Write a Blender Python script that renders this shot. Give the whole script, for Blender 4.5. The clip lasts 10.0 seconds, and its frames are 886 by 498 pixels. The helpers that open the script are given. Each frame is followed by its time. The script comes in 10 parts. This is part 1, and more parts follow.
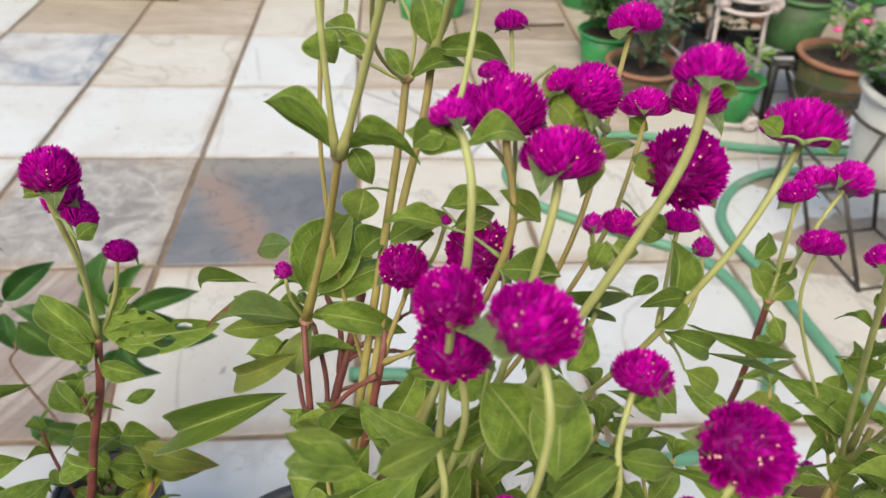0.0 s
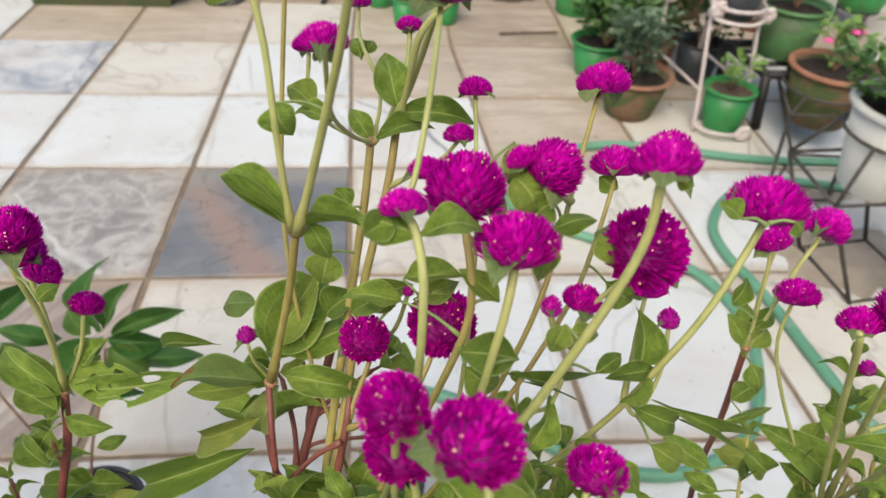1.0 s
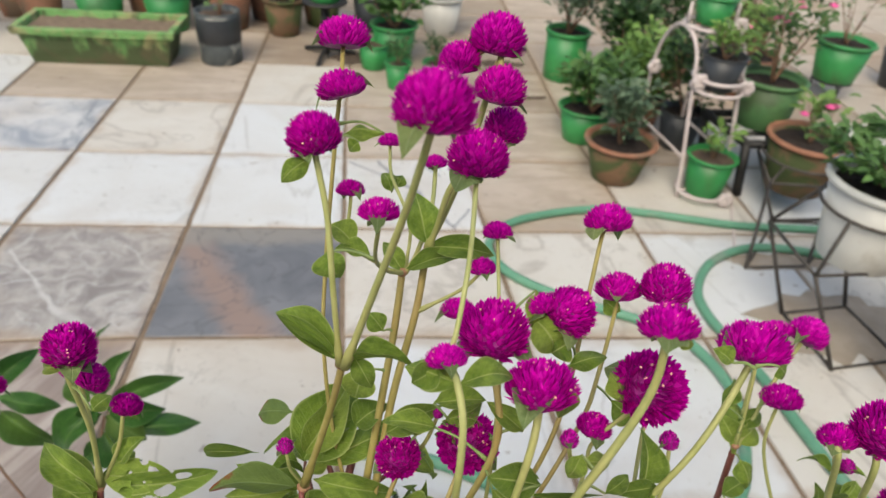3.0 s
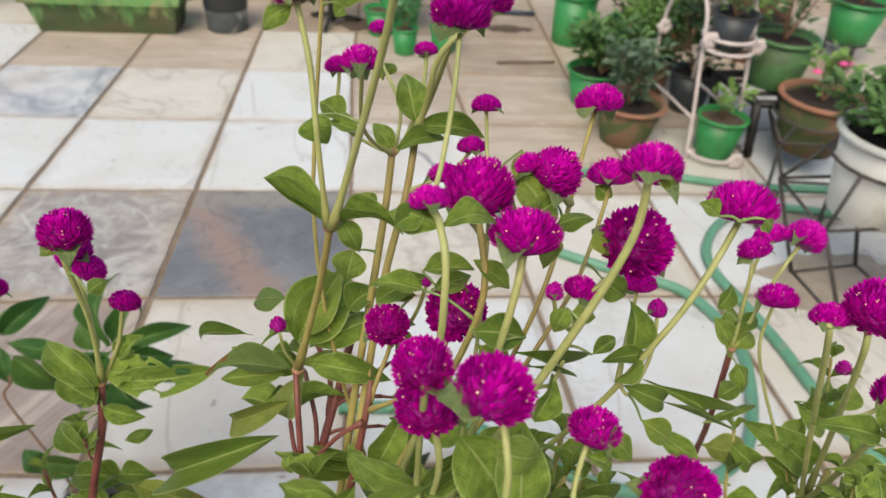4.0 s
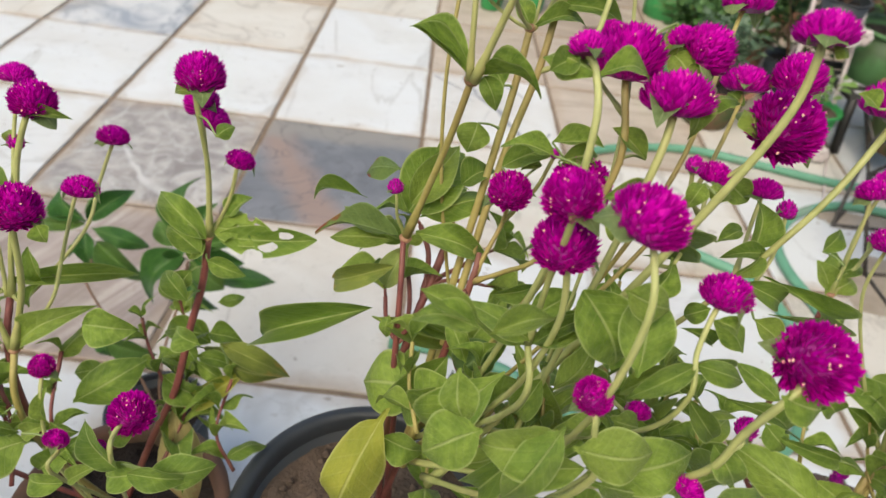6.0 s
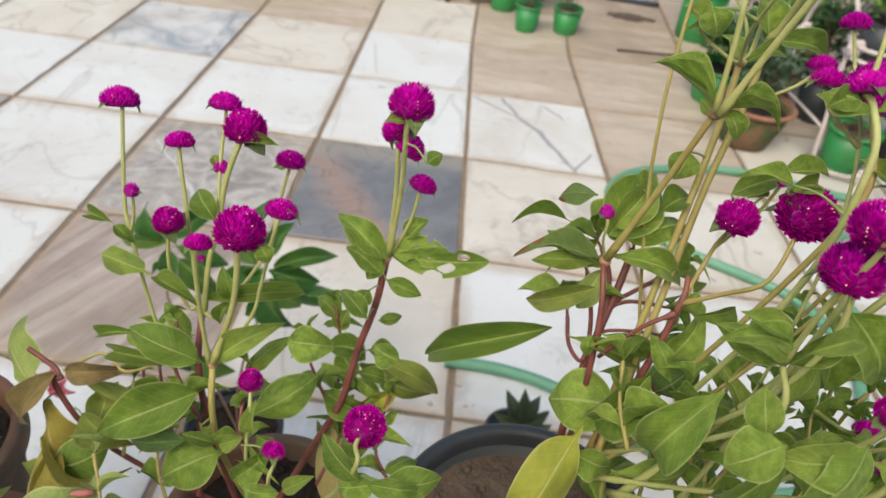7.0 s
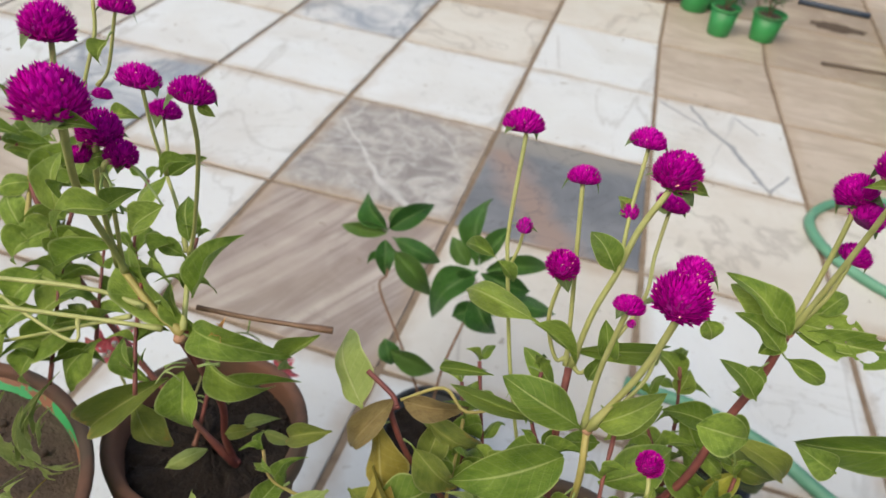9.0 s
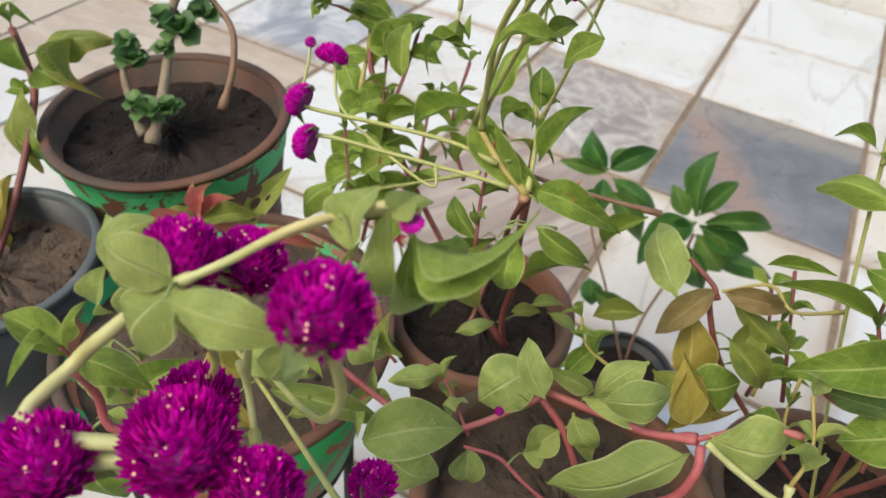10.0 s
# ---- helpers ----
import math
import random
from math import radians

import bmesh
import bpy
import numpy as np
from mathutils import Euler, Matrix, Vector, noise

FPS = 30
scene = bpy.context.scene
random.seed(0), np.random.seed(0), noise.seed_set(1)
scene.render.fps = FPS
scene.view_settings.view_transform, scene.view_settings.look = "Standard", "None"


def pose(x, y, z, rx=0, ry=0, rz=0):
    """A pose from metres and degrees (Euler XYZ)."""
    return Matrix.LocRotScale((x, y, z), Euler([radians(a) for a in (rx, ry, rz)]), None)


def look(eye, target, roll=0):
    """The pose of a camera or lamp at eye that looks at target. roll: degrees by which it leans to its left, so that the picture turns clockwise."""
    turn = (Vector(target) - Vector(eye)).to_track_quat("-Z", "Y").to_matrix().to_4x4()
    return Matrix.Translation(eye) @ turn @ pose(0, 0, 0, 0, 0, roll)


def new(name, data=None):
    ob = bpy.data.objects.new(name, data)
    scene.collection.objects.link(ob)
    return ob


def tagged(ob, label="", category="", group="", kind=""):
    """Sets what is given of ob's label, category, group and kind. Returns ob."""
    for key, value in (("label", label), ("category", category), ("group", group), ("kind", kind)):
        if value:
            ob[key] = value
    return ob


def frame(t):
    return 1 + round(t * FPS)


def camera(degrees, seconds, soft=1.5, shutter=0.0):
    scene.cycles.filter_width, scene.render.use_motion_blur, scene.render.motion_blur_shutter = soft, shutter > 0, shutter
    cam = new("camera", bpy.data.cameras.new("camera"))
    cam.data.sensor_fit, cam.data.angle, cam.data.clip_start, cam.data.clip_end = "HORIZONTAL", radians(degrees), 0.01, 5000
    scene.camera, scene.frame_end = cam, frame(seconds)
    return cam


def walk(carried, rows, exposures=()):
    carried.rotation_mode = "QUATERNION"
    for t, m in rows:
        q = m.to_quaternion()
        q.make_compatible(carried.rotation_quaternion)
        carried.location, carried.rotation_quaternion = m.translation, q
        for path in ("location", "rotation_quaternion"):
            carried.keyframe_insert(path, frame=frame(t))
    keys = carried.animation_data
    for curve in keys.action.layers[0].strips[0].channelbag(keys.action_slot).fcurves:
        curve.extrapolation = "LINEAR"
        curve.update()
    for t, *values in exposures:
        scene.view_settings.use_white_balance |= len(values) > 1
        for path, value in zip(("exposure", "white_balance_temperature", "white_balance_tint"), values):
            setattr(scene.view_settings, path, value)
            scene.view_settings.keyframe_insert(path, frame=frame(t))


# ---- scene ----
cam = camera(65.3, 10.0)
cam.data.dof.use_dof, cam.data.dof.focus_distance, cam.data.dof.aperture_fstop = True, 0.32, 14.0
PATH = [
    (0, (0.625, -1.962, 1.209), (0.767, -0.417, -0.053), 2.9),
    (0.5, (0.634, -1.955, 1.205), (0.752, -0.407, -0.056), 2.4),
    (1, (0.639, -1.942, 1.228), (0.792, -0.394, -0.03), 3.2),
    (1.5, (0.651, -1.93, 1.269), (0.843, -0.354, 0.052), 4.2),
    (2, (0.644, -1.933, 1.274), (0.861, -0.325, 0.105), 4.7),
    (2.2, (0.639, -1.935, 1.273), (0.853, -0.335, 0.092), 4.7),
    (3.3, (0.615, -1.957, 1.277), (0.798, -0.317, 0.147), 4.3),
    (3.5, (0.618, -1.964, 1.27), (0.793, -0.332, 0.128), 3.9),
    (4, (0.628, -1.977, 1.239), (0.793, -0.382, 0.043), 3.7),
    (4.5, (0.65, -1.986, 1.206), (0.806, -0.441, -0.055), 4.4),
    (5, (0.666, -1.993, 1.197), (0.793, -0.479, -0.104), 5.6),
    (5.5, (0.646, -2.001, 1.196), (0.717, -0.49, -0.111), 7.0),
    (5.7, (0.625, -2.004, 1.199), (0.674, -0.485, -0.101), 7.6),
    (6.8, (0.527, -2.019, 1.205), (0.519, -0.455, -0.041), 7.7),
    (7, (0.497, -2.026, 1.204), (0.481, -0.46, -0.041), 7.5),
    (7.5, (0.423, -2.023, 1.207), (0.374, -0.466, -0.047), 6.7),
    (8, (0.379, -2.008, 1.195), (0.272, -0.463, -0.071), 7.4),
    (8.5, (0.352, -1.989, 1.197), (0.147, -0.463, -0.08), 7.9),
    (9, (0.33, -1.993, 1.184), (-0.013, -0.516, -0.12), 6.7),
    (9.5, (0.3, -2.041, 1.156), (-0.213, -0.666, -0.203), 5.1),
    (10, (0.241, -2.085, 1.141), (-0.429, -0.821, -0.256), 4.2),
]
walk(cam, [(t, look(eye, target, roll)) for t, eye, target, roll in PATH], exposures=[(0.0, 0.59, 7000, 5), (1.1, 0.59, 7000, 5), (2.0, 0.47, 7000, 5), (3.5, 0.44, 7000, 5), (5.5, 0.61, 7000, 5), (7.0, 0.56, 7000, 5), (9.0, 0.46, 7000, 5), (10.0, 0.66, 7000, 5)])

# ---- light ----
world = bpy.data.worlds.new("sky")
scene.world = world
world.use_nodes = True
sky = world.node_tree.nodes.new("ShaderNodeTexSky")
sky.sky_type = 'NISHITA'
sky.sun_disc = False
sky.sun_elevation, sky.sun_rotation = radians(52), radians(200)
sky.dust_density = 3.0
world.node_tree.nodes["Background"].inputs["Strength"].default_value = 0.15
world.node_tree.links.new(sky.outputs["Color"], world.node_tree.nodes["Background"].inputs["Color"])
sun = new("sun", bpy.data.lights.new("sun", 'SUN'))
sun.data.energy, sun.data.angle, sun.data.color = 1.5, radians(42), (1.0, 0.95, 0.88)
sun.matrix_world = look((-2.0, -4.0, 6.0), (0, 0, 0))


# ---- materials ----
def new_material(name):
    m = bpy.data.materials.new(name)
    m.use_nodes = True
    return m, m.node_tree, m.node_tree.nodes["Principled BSDF"]


def link(tree, a, b):
    tree.links.new(a, b)


def ramp(tree, fac, stops):
    n = tree.nodes.new("ShaderNodeValToRGB")
    e = n.color_ramp.elements
    while len(e) < len(stops):
        e.new(0.5)
    for k, (p, c) in zip(e, stops):
        k.position, k.color = p, (*c, 1)
    link(tree, fac, n.inputs["Fac"])
    return n.outputs["Color"]


def coords(tree, shift=True, stretch=(1, 1, 1), turn=0.0):
    """Object coordinates, shifted at random from object to object."""
    tc = tree.nodes.new("ShaderNodeTexCoord").outputs["Object"]
    mp = tree.nodes.new("ShaderNodeMapping")
    mp.inputs["Scale"].default_value = stretch
    mp.inputs["Rotation"].default_value = (0, 0, turn)
    link(tree, tc, mp.inputs["Vector"])
    if shift:
        info = tree.nodes.new("ShaderNodeObjectInfo")
        mul = tree.nodes.new("ShaderNodeMath")
        mul.operation = 'MULTIPLY'
        mul.inputs[1].default_value = 37.0
        link(tree, info.outputs["Random"], mul.inputs[0])
        link(tree, mul.outputs[0], mp.inputs["Location"])
    return mp.outputs["Vector"]


def noise_tex(tree, vec, scale, detail=6, distortion=0.0, rough=0.55):
    n = tree.nodes.new("ShaderNodeTexNoise")
    n.inputs["Scale"].default_value, n.inputs["Detail"].default_value = scale, detail
    n.inputs["Distortion"].default_value, n.inputs["Roughness"].default_value = distortion, rough
    link(tree, vec, n.inputs["Vector"])
    return n.outputs["Fac"]


def mix(tree, fac, a, b, mode='MIX'):
    n = tree.nodes.new("ShaderNodeMix")
    n.data_type, n.blend_type = 'RGBA', mode
    if isinstance(fac, float):
        n.inputs[0].default_value = fac
    else:
        link(tree, fac, n.inputs[0])
    for sock, v in ((n.inputs[6], a), (n.inputs[7], b)):
        if isinstance(v, tuple):
            sock.default_value = (*v, 1)
        else:
            link(tree, v, sock)
    return n.outputs[2]


def bump(tree, bsdf, height, strength, distance=0.002):
    b = tree.nodes.new("ShaderNodeBump")
    b.inputs["Strength"].default_value, b.inputs["Distance"].default_value = strength, distance
    link(tree, height, b.inputs["Height"])
    link(tree, b.outputs["Normal"], bsdf.inputs["Normal"])


def value(tree, a, op, b=0.0):
    n = tree.nodes.new("ShaderNodeMath")
    n.operation = op
    for s, v in zip(n.inputs, (a, b)):
        if isinstance(v, (int, float)):
            s.default_value = v
        else:
            link(tree, v, s)
    return n.outputs[0]


def surface(name, low, high, scale=20.0, rough=0.6, bump_by=0.3, metal=0.0, stain=None, stain_scale=4.0, stain_at=0.55, stretch=(1, 1, 1), depth=0.002, soft=1.0):
    """A plain surface: two tones of grain, and stains of a third tone at a larger scale."""
    m, t, b = new_material(name)
    v = coords(t, True, stretch)
    n = noise_tex(t, v, scale)
    col = ramp(t, n, [(0.3, low), (0.7, high)])
    if stain:
        s = noise_tex(t, v, stain_scale, 5, 0.6)
        f = ramp(t, s, [(stain_at - 0.05 * soft, (0, 0, 0)), (stain_at + 0.06 * soft, (1, 1, 1))])
        col = mix(t, f, col, stain)
    link(t, col, b.inputs["Base Color"])
    b.inputs["Roughness"].default_value, b.inputs["Metallic"].default_value = rough, metal
    fine = noise_tex(t, v, scale * 6, 4)
    bump(t, b, fine, bump_by, depth)
    return m


def veins(tree, lines, wobble=0.035, scale=6.0):
    """How near a point of a slab lies to a broken line of veins, each (x0, y0, x1, y1, half width), in the slab's own metres."""
    tc = tree.nodes.new("ShaderNodeTexCoord").outputs["Object"]
    n = tree.nodes.new("ShaderNodeTexNoise")
    n.inputs["Scale"].default_value, n.inputs["Detail"].default_value = scale, 5
    link(tree, tc, n.inputs["Vector"])
    sep, off = tree.nodes.new("ShaderNodeSeparateXYZ"), tree.nodes.new("ShaderNodeSeparateColor")
    link(tree, tc, sep.inputs[0])
    link(tree, n.outputs["Color"], off.inputs[0])
    px = value(tree, sep.outputs[0], 'ADD', value(tree, value(tree, off.outputs[0], 'SUBTRACT', 0.5), 'MULTIPLY', wobble * 2))
    py = value(tree, sep.outputs[1], 'ADD', value(tree, value(tree, off.outputs[1], 'SUBTRACT', 0.5), 'MULTIPLY', wobble * 2))
    total = None
    for x0, y0, x1, y1, half in lines:
        far = math.hypot(x1 - x0, y1 - y0)
        ux, uy = (x1 - x0) / far, (y1 - y0) / far
        rx, ry = value(tree, px, 'SUBTRACT', x0), value(tree, py, 'SUBTRACT', y0)
        run = value(tree, value(tree, rx, 'MULTIPLY', ux), 'ADD', value(tree, ry, 'MULTIPLY', uy))
        over = value(tree, run, 'SUBTRACT', value(tree, value(tree, run, 'MAXIMUM', 0.0), 'MINIMUM', far))
        side = value(tree, value(tree, rx, 'MULTIPLY', -uy), 'ADD', value(tree, ry, 'MULTIPLY', ux))
        dist = value(tree, value(tree, value(tree, over, 'MULTIPLY', over), 'ADD', value(tree, side, 'MULTIPLY', side)), 'SQRT')
        f = value(tree, value(tree, 1.0, 'SUBTRACT', value(tree, dist, 'DIVIDE', half)), 'MAXIMUM', 0.0)
        total = f if total is None else value(tree, total, 'MAXIMUM', f)
    return total


def marble(name, base, cloud, vein, vein_scale=2.2, vein_width=0.06, cloud_scale=3.0, stripes=None, rough=0.38, vein_by=0.85, dirt_by=0.55, vein_long=0.5, lines=None, line_by=0.9, fine_by=0.35, stripe_turn=0.0):
    """Weathered stone slab: soft clouds, crooked veins or stripes at two scales, dull dirt, stained edges and a faint relief."""
    m, t, b = new_material(name)
    v = coords(t, True)
    c = noise_tex(t, v, cloud_scale, 7, 1.2)
    col = ramp(t, c, [(0.36, cloud), (0.6, base)])
    if stripes:
        turned, thin = t.nodes.new("ShaderNodeMapping"), t.nodes.new("ShaderNodeMapping")
        turned.inputs["Rotation"].default_value = (0, 0, stripe_turn)
        thin.inputs["Scale"].default_value = stripes
        link(t, v, turned.inputs["Vector"])
        link(t, turned.outputs["Vector"], thin.inputs["Vector"])
        w = noise_tex(t, thin.outputs["Vector"], 1.5, 6, 1.1, 0.6)
        f = ramp(t, w, [(0.38, (0, 0, 0)), (0.52, (0.85, 0.85, 0.85)), (0.60, (0.15, 0.15, 0.15)), (0.72, (0.7, 0.7, 0.7))])
    else:
        w = noise_tex(t, coords(t, True, (1.0, vein_long, 1), 0.75), vein_scale, 6, 0.9, 0.55)
        d = value(t, value(t, w, 'SUBTRACT', 0.5), 'ABSOLUTE')
        f = ramp(t, d, [(0.0, (vein_by, vein_by, vein_by)), (vein_width, (0, 0, 0))])
    col = mix(t, f, col, vein)
    fw = noise_tex(t, coords(t, True, (0.6, 1.3, 1), -0.5), vein_scale * 2.6, 7, 1.6, 0.6)
    fd = value(t, value(t, fw, 'SUBTRACT', 0.52), 'ABSOLUTE')
    where = ramp(t, noise_tex(t, v, 3.1, 4), [(0.46, (0, 0, 0)), (0.60, (1, 1, 1))])
    fine = value(t, ramp(t, fd, [(0.0, (fine_by,) * 3), (0.014, (0, 0, 0))]), 'MULTIPLY', where)
    col = mix(t, fine, col, tuple(0.6 * k for k in vein))
    if lines:
        col = mix(t, value(t, ramp(t, veins(t, lines), [(0.0, (0, 0, 0)), (0.7, (1, 1, 1))]), 'MULTIPLY', line_by), col, vein)
    dirt = ramp(t, noise_tex(t, v, 1.7, 6, 0.3), [(0.52, (0, 0, 0)), (0.75, (dirt_by, dirt_by, dirt_by))])
    col = mix(t, dirt, col, (0.35, 0.285, 0.22))
    sep = t.nodes.new("ShaderNodeSeparateXYZ")
    link(t, t.nodes.new("ShaderNodeTexCoord").outputs["Object"], sep.inputs[0])
    rim = value(t, value(t, sep.outputs[0], 'ABSOLUTE'), 'MAXIMUM', value(t, sep.outputs[1], 'ABSOLUTE'))
    rim = value(t, rim, 'ADD', value(t, value(t, noise_tex(t, v, 9, 6), 'SUBTRACT', 0.5), 'MULTIPLY', 0.10))
    col = mix(t, ramp(t, rim, [(0.222, (0, 0, 0)), (0.262, (0.55, 0.55, 0.55))]), col, (0.36, 0.27, 0.19))
    blot = ramp(t, noise_tex(t, v, 11, 6, 0.8), [(0.55, (0, 0, 0)), (0.70, (0.4, 0.4, 0.4))])
    col = mix(t, blot, col, cloud)
    specks = ramp(t, noise_tex(t, v, 60, 3), [(0.64, (0, 0, 0)), (0.74, (0.35, 0.35, 0.35))])
    col = mix(t, specks, col, (0.30, 0.26, 0.22))
    chips = ramp(t, noise_tex(t, v, 24, 2), [(0.715, (0, 0, 0)), (0.735, (0.6, 0.6, 0.6))])
    col = mix(t, chips, col, (0.22, 0.17, 0.13))
    link(t, col, b.inputs["Base Color"])
    r = ramp(t, noise_tex(t, v, 8, 5), [(0.3, (rough, rough, rough)), (0.7, (rough + 0.25,) * 3)])
    link(t, r, b.inputs["Roughness"])
    bump(t, b, noise_tex(t, v, 45, 5), 0.12, 0.002)
    return m


marble_white = marble("white_marble", (0.607, 0.620, 0.628), (0.570, 0.570, 0.562), (0.40, 0.395, 0.385), 1.3, 0.014, 2.2, vein_by=0.6, dirt_by=0.28)
marble_cream = marble("cream_marble", (0.585, 0.560, 0.515), (0.535, 0.495, 0.440), (0.34, 0.31, 0.275), 1.6, 0.016, 2.4, vein_by=0.65, dirt_by=0.40)
marble_beige = marble("beige_marble", (0.515, 0.445, 0.375), (0.440, 0.370, 0.300), (0.365, 0.295, 0.235), cloud_scale=3.0, stripes=(0.9, 4.0, 1))
marble_dusty = marble("dusty_beige_marble", (0.440, 0.365, 0.295), (0.330, 0.260, 0.200), (0.270, 0.210, 0.160), cloud_scale=2.4, stripes=(1.0, 3.0, 1), dirt_by=0.7)
marble_blue = marble("blue_grey_marble", (0.560, 0.560, 0.560), (0.270, 0.295, 0.340), (0.200, 0.220, 0.260), 2.6, 0.05, 4.5, fine_by=0.7)
marble_breccia = marble("grey_breccia", (0.415, 0.390, 0.368), (0.225, 0.203, 0.195), (0.520, 0.510, 0.495), 5.5, 0.026, 12.0, vein_by=0.5, vein_long=0.9, fine_by=0.6,
                        lines=[(-0.215, 0.13, -0.10, -0.01, 0.007), (-0.10, -0.01, 0.0, -0.135, 0.010), (0.0, -0.135, 0.13, -0.245, 0.016), (-0.10, -0.01, -0.25, -0.06, 0.005)])
marble_pink = marble("pink_brown_striped_marble", (0.475, 0.420, 0.375), (0.385, 0.320, 0.285), (0.225, 0.172, 0.150), stripes=(3.6, 0.45, 1), stripe_turn=0.42, cloud_scale=4.0)
marble_vein = marble("white_marble_with_grey_veins", (0.612, 0.618, 0.614), (0.570, 0.560, 0.540), (0.190, 0.205, 0.240), 1.0, 0.004, 1.8, vein_by=0.3, vein_long=0.4,
                     lines=[(-0.235, 0.21, -0.045, 0.075, 0.006), (-0.115, 0.225, -0.045, 0.075, 0.010), (-0.045, 0.075, 0.035, -0.01, 0.011), (0.035, -0.01, 0.14, -0.245, 0.011), (0.14, -0.245, 0.215, -0.115, 0.007), (0.05, 0.21, 0.12, 0.12, 0.006)])


def slate_slab():
    """Dark blue-grey slab with one broad brown streak and a paler edge."""
    m, t, b = new_material("dark_slate_with_brown_streak")
    tc = t.nodes.new("ShaderNodeTexCoord").outputs["Object"]
    sep = t.nodes.new("ShaderNodeSeparateXYZ")
    link(t, tc, sep.inputs[0])
    n = noise_tex(t, tc, 7, 6, 0.8)
    col = ramp(t, noise_tex(t, tc, 4, 6, 1.0), [(0.35, (0.125, 0.131, 0.146)), (0.65, (0.205, 0.208, 0.222))])
    line = value(t, value(t, value(t, sep.outputs[0], 'MULTIPLY', 0.85), 'ADD', value(t, sep.outputs[1], 'MULTIPLY', 0.53)), 'ADD', 0.106)
    line = value(t, value(t, line, 'ABSOLUTE'), 'ADD', value(t, value(t, n, 'SUBTRACT', 0.5), 'MULTIPLY', 0.10))
    col = mix(t, ramp(t, line, [(0.02, (0.8, 0.8, 0.8)), (0.085, (0, 0, 0))]), col, (0.30, 0.205, 0.165))
    top = value(t, sep.outputs[1], 'ADD', value(t, n, 'MULTIPLY', 0.15))
    col = mix(t, ramp(t, top, [(0.22, (0, 0, 0)), (0.27, (0.85, 0.85, 0.85))]), col, (0.26, 0.24, 0.215))
    crack = value(t, value(t, noise_tex(t, tc, 5, 4, 1.5), 'SUBTRACT', 0.5), 'ABSOLUTE')
    col = mix(t, ramp(t, crack, [(0.0, (0.7, 0.7, 0.7)), (0.012, (0, 0, 0))]), col, (0.09, 0.09, 0.10))
    link(t, col, b.inputs["Base Color"])
    b.inputs["Roughness"].default_value = 0.45
    bump(t, b, noise_tex(t, tc, 40, 5), 0.15, 0.002)
    return m


marble_dark = slate_slab()
grout = surface("brown_grout", (0.165, 0.117, 0.080), (0.265, 0.197, 0.140), 30, 0.9, 0.5)
soil_dark = surface("damp_soil", (0.016, 0.010, 0.008), (0.042, 0.028, 0.021), 60, 0.95, 1.0, depth=0.006)
dust = surface("pale_brown_dust", (0.277, 0.227, 0.176), (0.361, 0.302, 0.244), 18, 0.95, 0.4)
soil_brown = surface("dry_brown_soil", (0.069, 0.047, 0.034), (0.118, 0.082, 0.059), 40, 0.95, 0.9, depth=0.004)
dry_soil = surface("dry_pale_soil", (0.15, 0.105, 0.072), (0.23, 0.165, 0.115), 30, 0.95, 0.8, depth=0.004)
clay = surface("terracotta", (0.160, 0.069, 0.040), (0.227, 0.105, 0.064), 14, 0.8, 0.4, stain=(0.109, 0.071, 0.046), stain_scale=7, stain_at=0.52)
clay_damp = surface("damp_brown_terracotta", (0.10, 0.046, 0.030), (0.165, 0.075, 0.046), 16, 0.75, 0.5, stain=(0.075, 0.050, 0.036), stain_scale=9, stain_at=0.50)
clay_bright = surface("orange_terracotta", (0.252, 0.109, 0.063), (0.336, 0.155, 0.092), 14, 0.8, 0.4, stain=(0.185, 0.126, 0.084), stain_scale=7)
paint_flakes = surface("flaking_bright_green_paint", (0.04, 0.40, 0.13), (0.10, 0.58, 0.24), 20, 0.6, 0.6, stain=(0.15, 0.066, 0.04), stain_scale=34, stain_at=0.53, soft=0.12)
clay_mossy = surface("mossy_terracotta", (0.12, 0.075, 0.040), (0.18, 0.10, 0.055), 14, 0.85, 0.4, stain=(0.055, 0.075, 0.022), stain_scale=8, stain_at=0.47)
painted_clay = surface("flaking_green_paint_on_clay", (0.025, 0.30, 0.085), (0.04, 0.40, 0.13), 12, 0.55, 0.4, stain=(0.27, 0.105, 0.055), stain_scale=26, stain_at=0.52, soft=0.2)
black_plastic = surface("black_plastic", (0.021, 0.024, 0.029), (0.038, 0.042, 0.047), 12, 0.45, 0.15)
grey_plastic = surface("scuffed_grey_plastic", (0.045, 0.055, 0.060), (0.10, 0.115, 0.12), 10, 0.6, 0.3, stain=(0.30, 0.30, 0.27), stain_scale=9, stain_at=0.60)
green_plastic = surface("green_plastic", (0.022, 0.190, 0.050), (0.038, 0.270, 0.075), 8, 0.42, 0.15, stain=(0.042, 0.168, 0.050), stain_scale=5, stain_at=0.62)
faded_green = surface("faded_green_plastic", (0.055, 0.145, 0.050), (0.09, 0.195, 0.072), 8, 0.55, 0.2, stain=(0.045, 0.085, 0.030), stain_scale=5)


